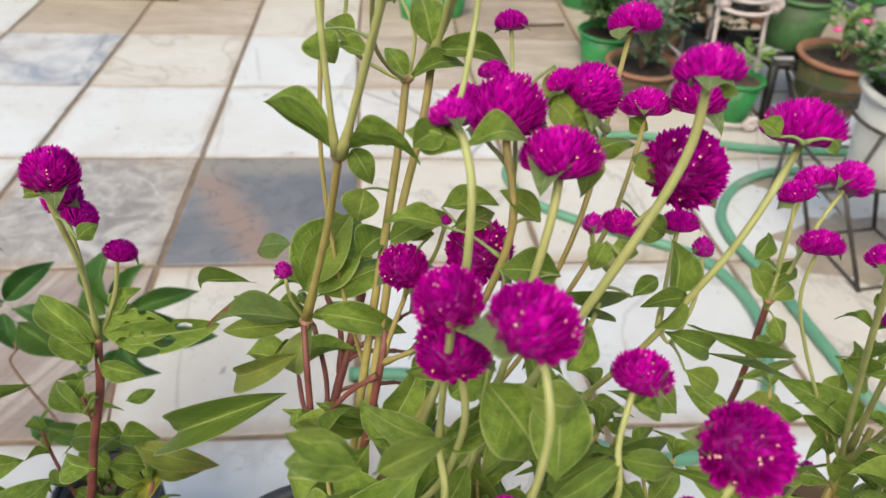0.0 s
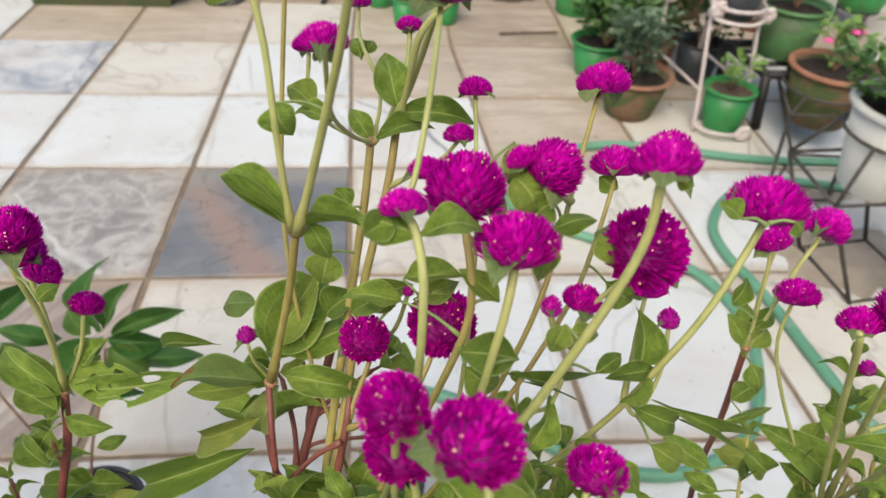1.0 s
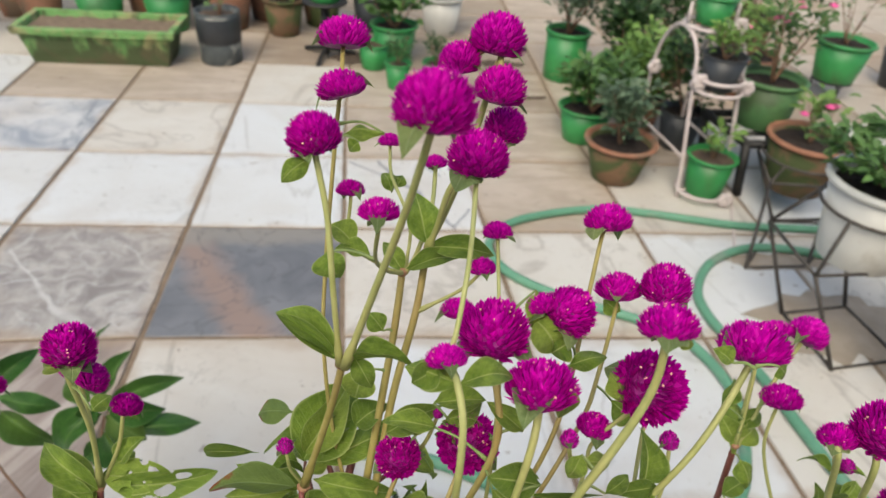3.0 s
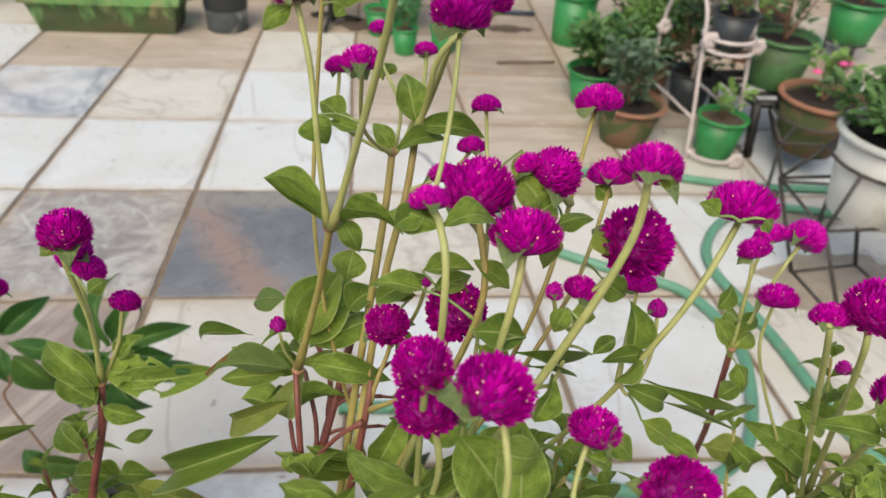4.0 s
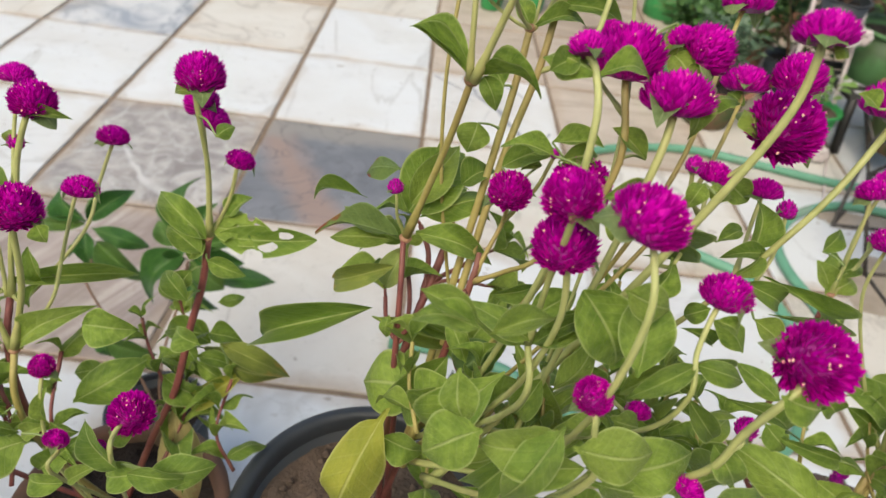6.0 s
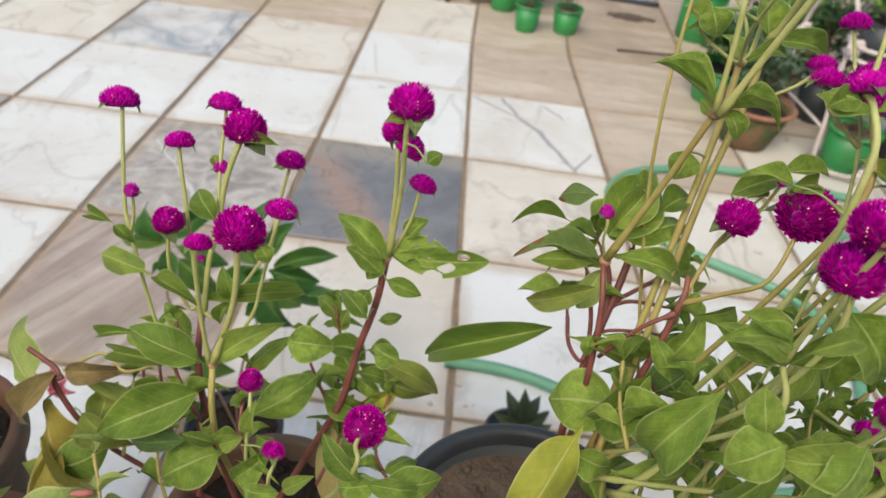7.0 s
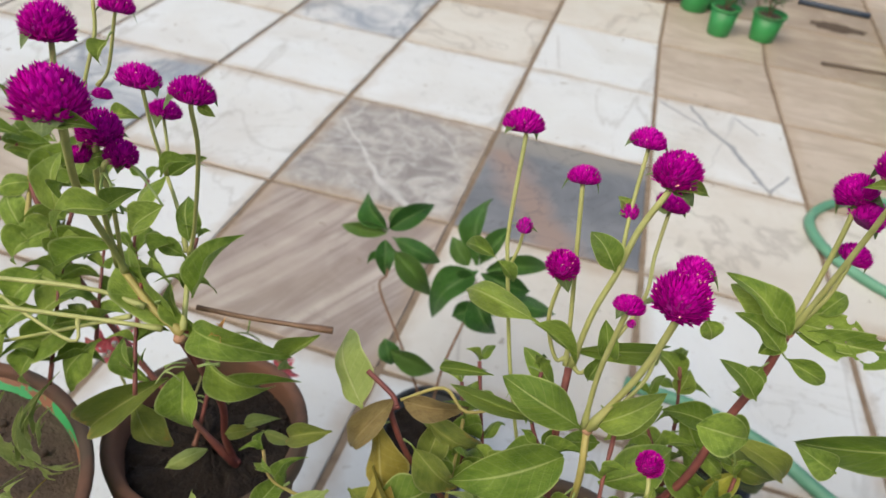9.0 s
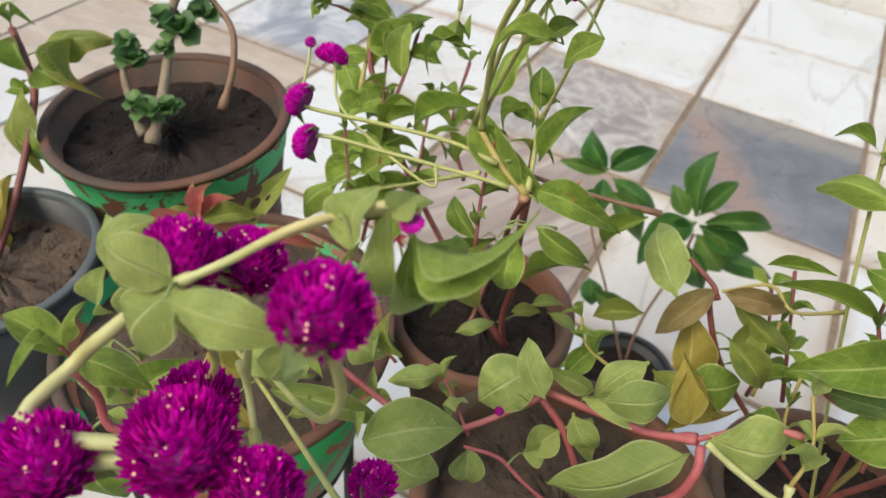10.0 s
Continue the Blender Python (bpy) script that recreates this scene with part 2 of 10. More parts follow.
def mouldy_paint(name, low, high, faded, mould):
    """Bright paint, bleached in patches, with lobes of black mould that have grown up from the foot."""
    m, t, b = new_material(name)
    v = coords(t, False)
    col = ramp(t, noise_tex(t, v, 16), [(0.35, low), (0.65, high)])
    col = mix(t, ramp(t, noise_tex(t, v, 9, 4, 0.5), [(0.50, (0, 0, 0)), (0.62, (1, 1, 1))]), col, faded)
    sep = t.nodes.new("ShaderNodeSeparateXYZ")
    link(t, v, sep.inputs[0])
    lobes = value(t, value(t, noise_tex(t, coords(t, False, (1, 1, 0.35)), 13, 5, 0.4), 'MULTIPLY', 0.49), 'SUBTRACT', sep.outputs["Z"])
    col = mix(t, ramp(t, lobes, [(0.075, (0, 0, 0)), (0.15, (0.85, 0.85, 0.85))]), col, mould)
    link(t, col, b.inputs["Base Color"])
    b.inputs["Roughness"].default_value = 0.85
    bump(t, b, noise_tex(t, v, 110, 4), 0.5)
    return m


mossy_green = mouldy_paint("mouldy_green_paint_on_cement", (0.12, 0.29, 0.085), (0.18, 0.37, 0.125), (0.32, 0.31, 0.15), (0.055, 0.055, 0.028))
white_pot = surface("white_plastic", (0.521, 0.512, 0.479), (0.605, 0.596, 0.563), 8, 0.4, 0.1, stain=(0.420, 0.395, 0.344), stain_scale=4, stain_at=0.62)
white_metal = surface("pinkish_white_painted_iron", (0.504, 0.420, 0.403), (0.605, 0.529, 0.512), 20, 0.5, 0.2)
black_iron = surface("black_iron", (0.022, 0.022, 0.024), (0.05, 0.047, 0.045), 30, 0.55, 0.4, metal=0.4)
wire_iron = surface("rusty_grey_iron_wire", (0.050, 0.044, 0.040), (0.095, 0.082, 0.072), 40, 0.65, 0.4, metal=0.3)
hose_green = surface("green_rubber_hose", (0.092, 0.252, 0.160), (0.126, 0.311, 0.202), 12, 0.5, 0.2, stain=(0.210, 0.277, 0.210), stain_scale=6, stain_at=0.64)
pipe_blue = surface("dark_blue_pipe", (0.02, 0.035, 0.06), (0.04, 0.055, 0.085), 20, 0.45, 0.2)
wood_stick = surface("grey_brown_wood", (0.09, 0.065, 0.05), (0.16, 0.12, 0.09), 30, 0.85, 0.6)
bark = surface("pale_bark", (0.20, 0.15, 0.10), (0.32, 0.26, 0.19), 40, 0.85, 0.8)
wall_paint = surface("weathered_cream_wall", (0.403, 0.370, 0.311), (0.487, 0.454, 0.386), 3, 0.85, 0.3, stain=(0.302, 0.269, 0.218), stain_scale=1.0)


def leaf_material(name, deep, light, vein, edge=None, rough=0.5, vein_by=0.55):
    """Leaf skin in the leaf's own coordinates: a pale midrib, side veins, blotches and light passing through."""
    m, t, b = new_material(name)
    tc = t.nodes.new("ShaderNodeTexCoord").outputs["UV"]
    sep = t.nodes.new("ShaderNodeSeparateXYZ")
    link(t, tc, sep.inputs[0])
    x = value(t, sep.outputs[0], 'ABSOLUTE')
    v = coords(t, True)
    col = ramp(t, noise_tex(t, v, 4.0, 5, 0.5), [(0.3, deep), (0.72, light)])
    rnd = t.nodes.new("ShaderNodeObjectInfo").outputs["Random"]
    col = mix(t, ramp(t, rnd, [(0.55, (0, 0, 0)), (1.0, (0.5, 0.5, 0.5))]), col, mix(t, 0.5, light, (0.30, 0.32, 0.07)))
    col = mix(t, ramp(t, rnd, [(0.0, (0.6, 0.6, 0.6)), (0.45, (0, 0, 0))]), col, tuple(0.7 * c for c in deep))
    patch = ramp(t, noise_tex(t, v, 14, 4, 0.4), [(0.40, (0, 0, 0)), (0.70, (0.3, 0.3, 0.3))])
    col = mix(t, patch, col, tuple(0.75 * c for c in deep))
    rib = ramp(t, x, [(0.025, (1, 1, 1)), (0.07, (0, 0, 0))])
    slant = value(t, sep.outputs[1], 'SUBTRACT', value(t, x, 'MULTIPLY', 0.22))
    wave = value(t, value(t, slant, 'MULTIPLY', 52.0), 'SINE')
    side = ramp(t, wave, [(0.86, (0, 0, 0)), (0.99, (0.2, 0.2, 0.2))])
    f = value(t, value(t, rib, 'ADD', side), 'MULTIPLY', vein_by)
    col = mix(t, f, col, vein)
    if edge:
        e = ramp(t, value(t, value(t, value(t, sep.outputs[1], 'ADD', noise_tex(t, v, 5)), 'ADD', value(t, x, 'MULTIPLY', 0.35)), 'MULTIPLY', 0.6), [(0.90, (0, 0, 0)), (1.0, (0.9, 0.9, 0.9))])
        col = mix(t, e, col, edge)
    col = mix(t, ramp(t, x, [(0.91, (0, 0, 0)), (0.985, (0.65, 0.65, 0.65))]), col, vein)
    spots = ramp(t, noise_tex(t, v, 17, 3), [(0.70, (0, 0, 0)), (0.76, (0.6, 0.6, 0.6))])
    col = mix(t, spots, col, (0.14, 0.10, 0.04))
    link(t, col, b.inputs["Base Color"])
    b.inputs["Roughness"].default_value = rough
    b.inputs["Specular IOR Level"].default_value = 0.35
    b.inputs["Sheen Weight"].default_value, b.inputs["Sheen Roughness"].default_value = 0.05, 0.4
    quilt = value(t, value(t, value(t, slant, 'MULTIPLY', 52.0), 'COSINE'), 'MULTIPLY', -0.05)
    h = value(t, value(t, noise_tex(t, v, 30, 4), 'ADD', quilt), 'SUBTRACT', value(t, value(t, rib, 'ADD', side), 'MULTIPLY', 0.6))
    bump(t, b, h, 0.7, 0.0016)
    tr = t.nodes.new("ShaderNodeBsdfTranslucent")
    link(t, col, tr.inputs["Color"])
    ms = t.nodes.new("ShaderNodeMixShader")
    ms.inputs[0].default_value = 0.33
    link(t, b.outputs[0], ms.inputs[1])
    link(t, tr.outputs[0], ms.inputs[2])
    link(t, ms.outputs[0], t.nodes["Material Output"].inputs["Surface"])
    return m


green = leaf_material("soft_green_leaf", (0.135, 0.237, 0.028), (0.345, 0.470, 0.078), (0.54, 0.60, 0.24), rough=0.42)
red_green = leaf_material("green_leaf_with_red_tip", (0.08, 0.15, 0.04), (0.16, 0.26, 0.07), (0.30, 0.40, 0.17), (0.30, 0.03, 0.03))
yellow_green = leaf_material("yellowing_leaf", (0.17, 0.23, 0.04), (0.33, 0.37, 0.075), (0.42, 0.44, 0.16), (0.42, 0.30, 0.06))
yellow_leaf = leaf_material("yellow_leaf", (0.36, 0.29, 0.05), (0.50, 0.41, 0.09), (0.55, 0.48, 0.2), (0.36, 0.18, 0.05))
cup_green = leaf_material("grey_green_bract_leaf", (0.17, 0.25, 0.085), (0.30, 0.39, 0.16), (0.40, 0.47, 0.24))
pale_green = leaf_material("pale_green_leaf", (0.31, 0.40, 0.10), (0.48, 0.57, 0.18), (0.62, 0.66, 0.32))
brown_leaf = leaf_material("withered_brown_leaf", (0.20, 0.12, 0.055), (0.38, 0.27, 0.12), (0.42, 0.32, 0.16))
coral_petal = leaf_material("coral_pink_petal", (0.82, 0.13, 0.19), (0.90, 0.26, 0.31), (0.85, 0.40, 0.42), rough=0.6)
orange_leaf = leaf_material("orange_withered_leaf", (0.62, 0.27, 0.08), (0.78, 0.42, 0.16), (0.75, 0.45, 0.22))
bright_yellow = leaf_material("bright_yellow_leaf", (0.36, 0.40, 0.055), (0.62, 0.60, 0.10), (0.64, 0.64, 0.24), (0.55, 0.46, 0.12))
tan_leaf = leaf_material("dry_tan_leaf", (0.38, 0.29, 0.11), (0.54, 0.44, 0.19), (0.50, 0.46, 0.20), (0.40, 0.24, 0.09))
glossy_green = leaf_material("glossy_dark_green_leaf", (0.035, 0.115, 0.022), (0.075, 0.20, 0.04), (0.18, 0.30, 0.09), rough=0.32)
pink_leaf = leaf_material("pink_variegated_leaf", (0.55, 0.10, 0.10), (0.72, 0.26, 0.20), (0.5, 0.3, 0.12), (0.35, 0.30, 0.08))
succulent_green = leaf_material("dark_succulent_leaf", (0.035, 0.055, 0.03), (0.075, 0.10, 0.055), (0.09, 0.12, 0.06), rough=0.4)


def crown_material(name, deep, light):
    """Small leaves of a shrub, each a little different from its neighbour."""
    m, t, b = new_material(name)
    isl = t.nodes.new("ShaderNodeNewGeometry").outputs["Random Per Island"]
    col = ramp(t, isl, [(0.0, deep), (1.0, light)])
    link(t, col, b.inputs["Base Color"])
    b.inputs["Roughness"].default_value = 0.5
    tr = t.nodes.new("ShaderNodeBsdfTranslucent")
    link(t, col, tr.inputs["Color"])
    ms = t.nodes.new("ShaderNodeMixShader")
    ms.inputs[0].default_value = 0.25
    link(t, b.outputs[0], ms.inputs[1])
    link(t, tr.outputs[0], ms.inputs[2])
    link(t, ms.outputs[0], t.nodes["Material Output"].inputs["Surface"])
    return m


crown_dark = crown_material("dark_shrub_leaves", (0.025, 0.06, 0.018), (0.07, 0.145, 0.045))
crown_mid = crown_material("green_shrub_leaves", (0.05, 0.12, 0.03), (0.13, 0.25, 0.07))
crown_light = crown_material("light_green_shrub_leaves", (0.10, 0.20, 0.04), (0.22, 0.36, 0.09))
crown_grey = crown_material("grey_green_shrub_leaves", (0.07, 0.12, 0.065), (0.15, 0.22, 0.13))
crown_jade = crown_material("jade_leaves", (0.05, 0.13, 0.035), (0.14, 0.25, 0.08))


def stem_material(name, low, high, joint):
    m, t, b = new_material(name)
    v = coords(t, False)
    col = ramp(t, noise_tex(t, v, 90, 4), [(0.3, low), (0.7, high)])
    big = ramp(t, noise_tex(t, v, 14, 3), [(0.5, (0, 0, 0)), (0.7, (0.6, 0.6, 0.6))])
    col = mix(t, big, col, joint)
    link(t, col, b.inputs["Base Color"])
    b.inputs["Roughness"].default_value = 0.55
    bump(t, b, noise_tex(t, coords(t, False, (1, 1, 0.15)), 700, 3), 0.4, 0.0006)
    return m


green_stem = stem_material("yellow_green_stem", (0.32, 0.34, 0.11), (0.45, 0.46, 0.18), (0.40, 0.36, 0.13))
leaf_stalk = stem_material("green_leaf_stalk", (0.17, 0.24, 0.07), (0.25, 0.32, 0.11), (0.26, 0.26, 0.10))
olive_stem = stem_material("olive_stem", (0.30, 0.25, 0.07), (0.42, 0.35, 0.12), (0.33, 0.20, 0.08))
red_stem = stem_material("red_brown_stem", (0.145, 0.038, 0.036), (0.25, 0.075, 0.060), (0.22, 0.12, 0.07))
pink_stem = stem_material("pink_stem", (0.33, 0.07, 0.08), (0.45, 0.13, 0.13), (0.42, 0.20, 0.15))
pale_stem = stem_material("pale_green_stem", (0.40, 0.42, 0.17), (0.52, 0.52, 0.26), (0.52, 0.40, 0.16))
brown_stem = stem_material("brown_twig", (0.16, 0.085, 0.05), (0.26, 0.15, 0.09), (0.2, 0.1, 0.06))
joint_skin = stem_material("pinkish_stem_joint", (0.32, 0.15, 0.09), (0.42, 0.24, 0.14), (0.3, 0.2, 0.08))


def petal_material(name, deep, light):
    """Papery bracts: each its own tone, with a silky gloss."""
    m, t, b = new_material(name)
    isl = t.nodes.new("ShaderNodeNewGeometry").outputs["Random Per Island"]
    col = ramp(t, isl, [(0.0, deep), (0.8, light), (1.0, mix_rgb(light, (0.75, 0.2, 0.6), 0.12))])
    link(t, col, b.inputs["Base Color"])
    b.inputs["Roughness"].default_value = 0.45
    b.inputs["Specular IOR Level"].default_value = 0.16
    tr = t.nodes.new("ShaderNodeBsdfTranslucent")
    link(t, col, tr.inputs["Color"])
    ms = t.nodes.new("ShaderNodeMixShader")
    ms.inputs[0].default_value = 0.30
    link(t, b.outputs[0], ms.inputs[1])
    link(t, tr.outputs[0], ms.inputs[2])
    link(t, ms.outputs[0], t.nodes["Material Output"].inputs["Surface"])
    return m


def mix_rgb(a, b, f):
    return tuple(p * (1 - f) + q * f for p, q in zip(a, b))


petal = petal_material("magenta_bracts", (0.40, 0.0, 0.268), (0.78, 0.001, 0.525))
# Darker than the bracts: the shade deep between them, put into the colour.
petal_shade_core = surface("shade_purple_core", (0.22, 0.0, 0.16), (0.30, 0.001, 0.22), 60, 0.6, 0.2)
floret_skin = surface("cream_pink_florets", (0.80, 0.30, 0.30), (0.85, 0.52, 0.38), 60, 0.5, 0.1)


# ---- building blocks ----
def part(name, bm, material, parent=None, label="", smooth=True, matrix=None):
    """One mesh object out of a bmesh, under its thing."""
    me = bpy.data.meshes.new(name)
    bm.normal_update()
    bm.to_mesh(me)
    bm.free()
    for p in me.polygons:
        p.use_smooth = smooth
    me.materials.append(material)
    return put(name, me, parent, matrix, label)


def put(name, me, parent=None, matrix=None, label=""):
    """An object on a mesh; matrix is in the world."""
    ob = new(name, me)
    if matrix is not None:
        ob.matrix_basis = matrix
    if parent is not None:
        ob.parent = parent
        ob.matrix_parent_inverse = world_of(parent).inverted()
    if label:
        tagged(ob, label)
    return ob


def world_of(ob):
    m = ob.matrix_basis.copy()
    if ob.parent is not None:
        m = world_of(ob.parent) @ ob.matrix_parent_inverse @ m
    return m


def thing(name, at, label, category, group="", kind=""):
    ob = new(name)
    ob.empty_display_size = 0.05
    ob.matrix_basis = Matrix.Translation(at)
    return tagged(ob, label, category, group, kind)


def lathe(bm, profile, at, sides=40, wobble=0.0, seed=0):
    """Turns a profile of (radius, height) about the upright through at."""
    rng = random.Random(seed)
    ph = [rng.uniform(0, 6.28) for _ in range(3)]
    rings = []
    for r, z in profile:
        ring = []
        for i in range(sides):
            a = 2 * math.pi * i / sides
            k = 1 + wobble * (math.sin(2 * a + ph[0]) + 0.6 * math.sin(3 * a + ph[1]))
            ring.append(bm.verts.new((at[0] + r * k * math.cos(a), at[1] + r * k * math.sin(a), at[2] + z)))
        rings.append(ring)
    for lo, hi in zip(rings, rings[1:]):
        for i in range(sides):
            bm.faces.new((lo[i], lo[(i + 1) % sides], hi[(i + 1) % sides], hi[i]))
    return rings


def spline(points, per=5):
    """A smooth line through the points."""
    p = [Vector(q) for q in points]
    p = [2 * p[0] - p[1]] + p + [2 * p[-1] - p[-2]]
    line = []
    for i in range(1, len(p) - 2):
        a, b, c, d = p[i - 1:i + 3]
        for k in range(per):
            s = k / per
            line.append(0.5 * (2 * b + (c - a) * s + (2 * a - 5 * b + 4 * c - d) * s * s + (3 * b - a - 3 * c + d) * s ** 3))
    return line + [p[-2]]


def tube(bm, line, radii, sides=8):
    """A round tube along a line, closed at both ends."""
    rings = []
    side = None
    for i, q in enumerate(line):
        way = (line[min(i + 1, len(line) - 1)] - line[max(i - 1, 0)]).normalized()
        if side is None:
            side = way.orthogonal().normalized()
        side = (side - way * side.dot(way)).normalized()
        up = way.cross(side)
        r = radii[i]
        rings.append([bm.verts.new(q + r * (math.cos(2 * math.pi * k / sides) * side + math.sin(2 * math.pi * k / sides) * up)) for k in range(sides)])
    for a, b in zip(rings, rings[1:]):
        for k in range(sides):
            bm.faces.new((a[k], a[(k + 1) % sides], b[(k + 1) % sides], b[k]))
    bm.faces.new(rings[0][::-1])
    bm.faces.new(rings[-1])


def rod(name, points, radius, material, parent, label="", per=4, sides=8):
    bm = bmesh.new()
    line = spline(points, per) if per > 1 else [Vector(p) for p in points]
    tube(bm, line, [radius] * len(line), sides)
    return part(name, bm, material, parent, label)


def blade(bm, m, along=8, across=6, arch=0.1, fold=0.1, wave=0.0, blunt=1.0, seed=0, bites=(), sweep=0.0, curl=0.0, rise=1.0, twist=0.0, stalk=0.0):
    """A leaf one long along y and about one wide: pointed, folded along its rib, arched, rippled, swept to a side and twisted.
    bites: eaten holes as (across, along, half width, half length); stalk: the share of its length that is bare stalk."""
    rng = random.Random(seed)
    ph = rng.uniform(0, 6.28)
    peak = (rise / (rise + blunt)) ** rise * (blunt / (rise + blunt)) ** blunt
    uv = bm.loops.layers.uv.verify()
    rows = []
    for i in range(along + 1):
        s = i / along
        q = max(0.0, s - stalk) / (1 - stalk)
        w = max(0.5 * q ** rise * (1 - q) ** blunt / peak, 0.035 * (1 - s))
        tw = twist * (s - 0.4)
        row = []
        for k in range(across + 1):
            u = 2 * k / across - 1
            rip = wave * abs(u) ** 1.5 * math.sin(11 * s + ph + (1.9 if u > 0 else 0))
            z = arch * 2 * s * (1 - s) + fold * abs(u) ** 1.3 * w + rip - curl * max(0, s - 0.5) ** 2 * 2.2
            row.append((bm.verts.new(m @ Vector((u * w * math.cos(tw) + sweep * s * (1 - s), s, z + u * w * math.sin(tw)))), (u, s)))
        rows.append(row)
    for i in range(along):
        for k in range(across):
            cu, cs = (2 * k + 1) / across - 1, (i + 0.5) / along
            if any(((cu - a) / ra) ** 2 + ((cs - c) / rc) ** 2 < 1 for a, c, ra, rc in bites):
                continue
            quad = (rows[i][k], rows[i][k + 1], rows[i + 1][k + 1], rows[i + 1][k])
            face = bm.faces.new([q[0] for q in quad])
            for loop, q in zip(face.loops, quad):
                loop[uv].uv = q[1]


LEAVES = {}
# arch, fold along the rib, ripple, point, sweep, curl of the tip, base, twist, stalk
LEAF_FORMS = [
    (0.00, 0.70, 0.045, 1.00, 0.12, 0.35, 0.80, 0.3, 0.04), (0.08, 0.50, 0.060, 0.95, -0.16, 0.75, 0.74, -0.4, 0.0), (0.14, -0.30, 0.055, 0.90, 0.20, 0.60, 0.85, 0.4, 0.05), (0.16, 0.20, 0.030, 0.85, 0.0, 0.10, 0.85, 0.0, 0.0),
    (0.26, 0.85, 0.045, 1.25, -0.10, 1.10, 0.90, 0.6, 0.06), (0.10, 1.00, 0.070, 1.10, 0.22, 0.90, 0.78, -0.8, 0.05), (0.02, -0.50, 0.080, 0.98, -0.24, 0.70, 0.80, 0.8, 0.03), (0.20, 0.45, 0.065, 0.88, 0.08, 1.30, 0.72, -0.3, 0.05),
]


def leaf_mesh(look_of, bend, kind):
    """Leaves of one look, bend and form share their mesh."""
    key = (look_of.name, bend, kind)
    if key not in LEAVES:
        bm = bmesh.new()
        fine = 5 if kind == 3 else 1
        bites = ((0.35, 0.55, 0.3, 0.09), (-0.4, 0.72, 0.3, 0.07), (0.95, 0.42, 0.4, 0.1), (-0.2, 0.4, 0.14, 0.05), (-1.0, 0.6, 0.35, 0.06)) if kind == 3 else ()
        arch, fold, wave, blunt, sweep, curl, rise, twist, stalk = LEAF_FORMS[kind]
        blade(bm, Matrix(), 14 * fine, 8 * fine if fine == 1 else 6 * fine, bend + arch, fold, wave, blunt, kind, bites, sweep, curl, rise, twist, stalk)
        bm.normal_update()
        me = bpy.data.meshes.new("leaf")
        bm.to_mesh(me)
        bm.free()
        for p in me.polygons:
            p.use_smooth = True
        me.materials.append(look_of)
        LEAVES[key] = me
    return LEAVES[key]


COUNT = [0]


def leaf(parent, base, tip, width, look_of=None, face=(0, -0.6, 0.8), bend=0.15, kind=None, name="leaf", label=""):
    """One leaf from base to tip, its upper side turned towards face."""
    COUNT[0] += 1
    rng = random.Random(COUNT[0])
    look_of = look_of or green
    a, b = Vector(base), Vector(tip)
    y = b - a
    size = y.length
    y.normalize()
    f = Vector(face) + Vector((rng.uniform(-.3, .3), rng.uniform(-.2, .2), rng.uniform(-.15, .15)))
    z = (f - y * f.dot(y)).normalized()
    x = y.cross(z)
    w = width * rng.uniform(0.86, 1.02)
    m = Matrix.Translation(a) @ Matrix((x, y, z)).transposed().to_4x4() @ Matrix.Diagonal((w, size, size * 0.8, 1))
    return put(name, leaf_mesh(look_of, bend, rng.choice((0, 0, 1, 1, 2, 4, 5, 6, 7)) if kind is None else kind), parent, m, label)


def stem(parent, points, r0, r1, material):
    """A stem through its points, thicker at its joints."""
    line = spline(points, 5)
    n = len(line)
    radii = []
    for i in range(n):
        s = i / (n - 1)
        r = r0 + (r1 - r0) * s
        if i in (n - 1, n - 2):
            r *= 1.45
        radii.append(r)
    bm = bmesh.new()
    tube(bm, line, radii, 9)
    return part("stem", bm, material, parent)


def sprig(parent, base, tip, length, pairs, look_of, stem_look, seed):
    """A side shoot: a short stem with opposite pairs of leaves, each pair turned from the last, smaller towards the tip."""
    rng = random.Random(seed)
    a, b = Vector(base), Vector(tip)
    way = (b - a).normalized()
    mid = (a + b) / 2 + Vector((rng.uniform(-1, 1), rng.uniform(-1, 1), 0)) * (b - a).length * 0.16
    r = 0.0009 + 0.008 * (b - a).length
    stem(parent, [a, mid, b], r, r * 0.6, stem_look)
    side = way.orthogonal().normalized()
    az = rng.uniform(0, 6.28)
    for k in range(pairs + 1):
        s = (k + 0.6) / (pairs + 0.6)
        q = ((1 - s) ** 2 * a + 2 * s * (1 - s) * (2 * mid - (a + b) / 2) + s * s * b) if k < pairs else b
        n = length * (1.05 - 0.55 * s) * rng.uniform(0.85, 1.1)
        for h in (0, math.pi):
            p = az + k * 1.65 + h + rng.uniform(-.25, .25)
            d = math.cos(p) * side + math.sin(p) * way.cross(side)
            lean = rng.uniform(0.35, 0.75) if k < pairs else rng.uniform(0.9, 1.4)
            d = (d + way * lean + Vector((0, 0, rng.uniform(-.25, .05)))).normalized()
            m = n * rng.uniform(0.95, 1.3)
            leaf(parent, q, q + d * m, m * rng.uniform(0.40, 0.52), look_of, tuple(way * 0.9 + Vector((0, -0.35, 0.5))), 0.2)


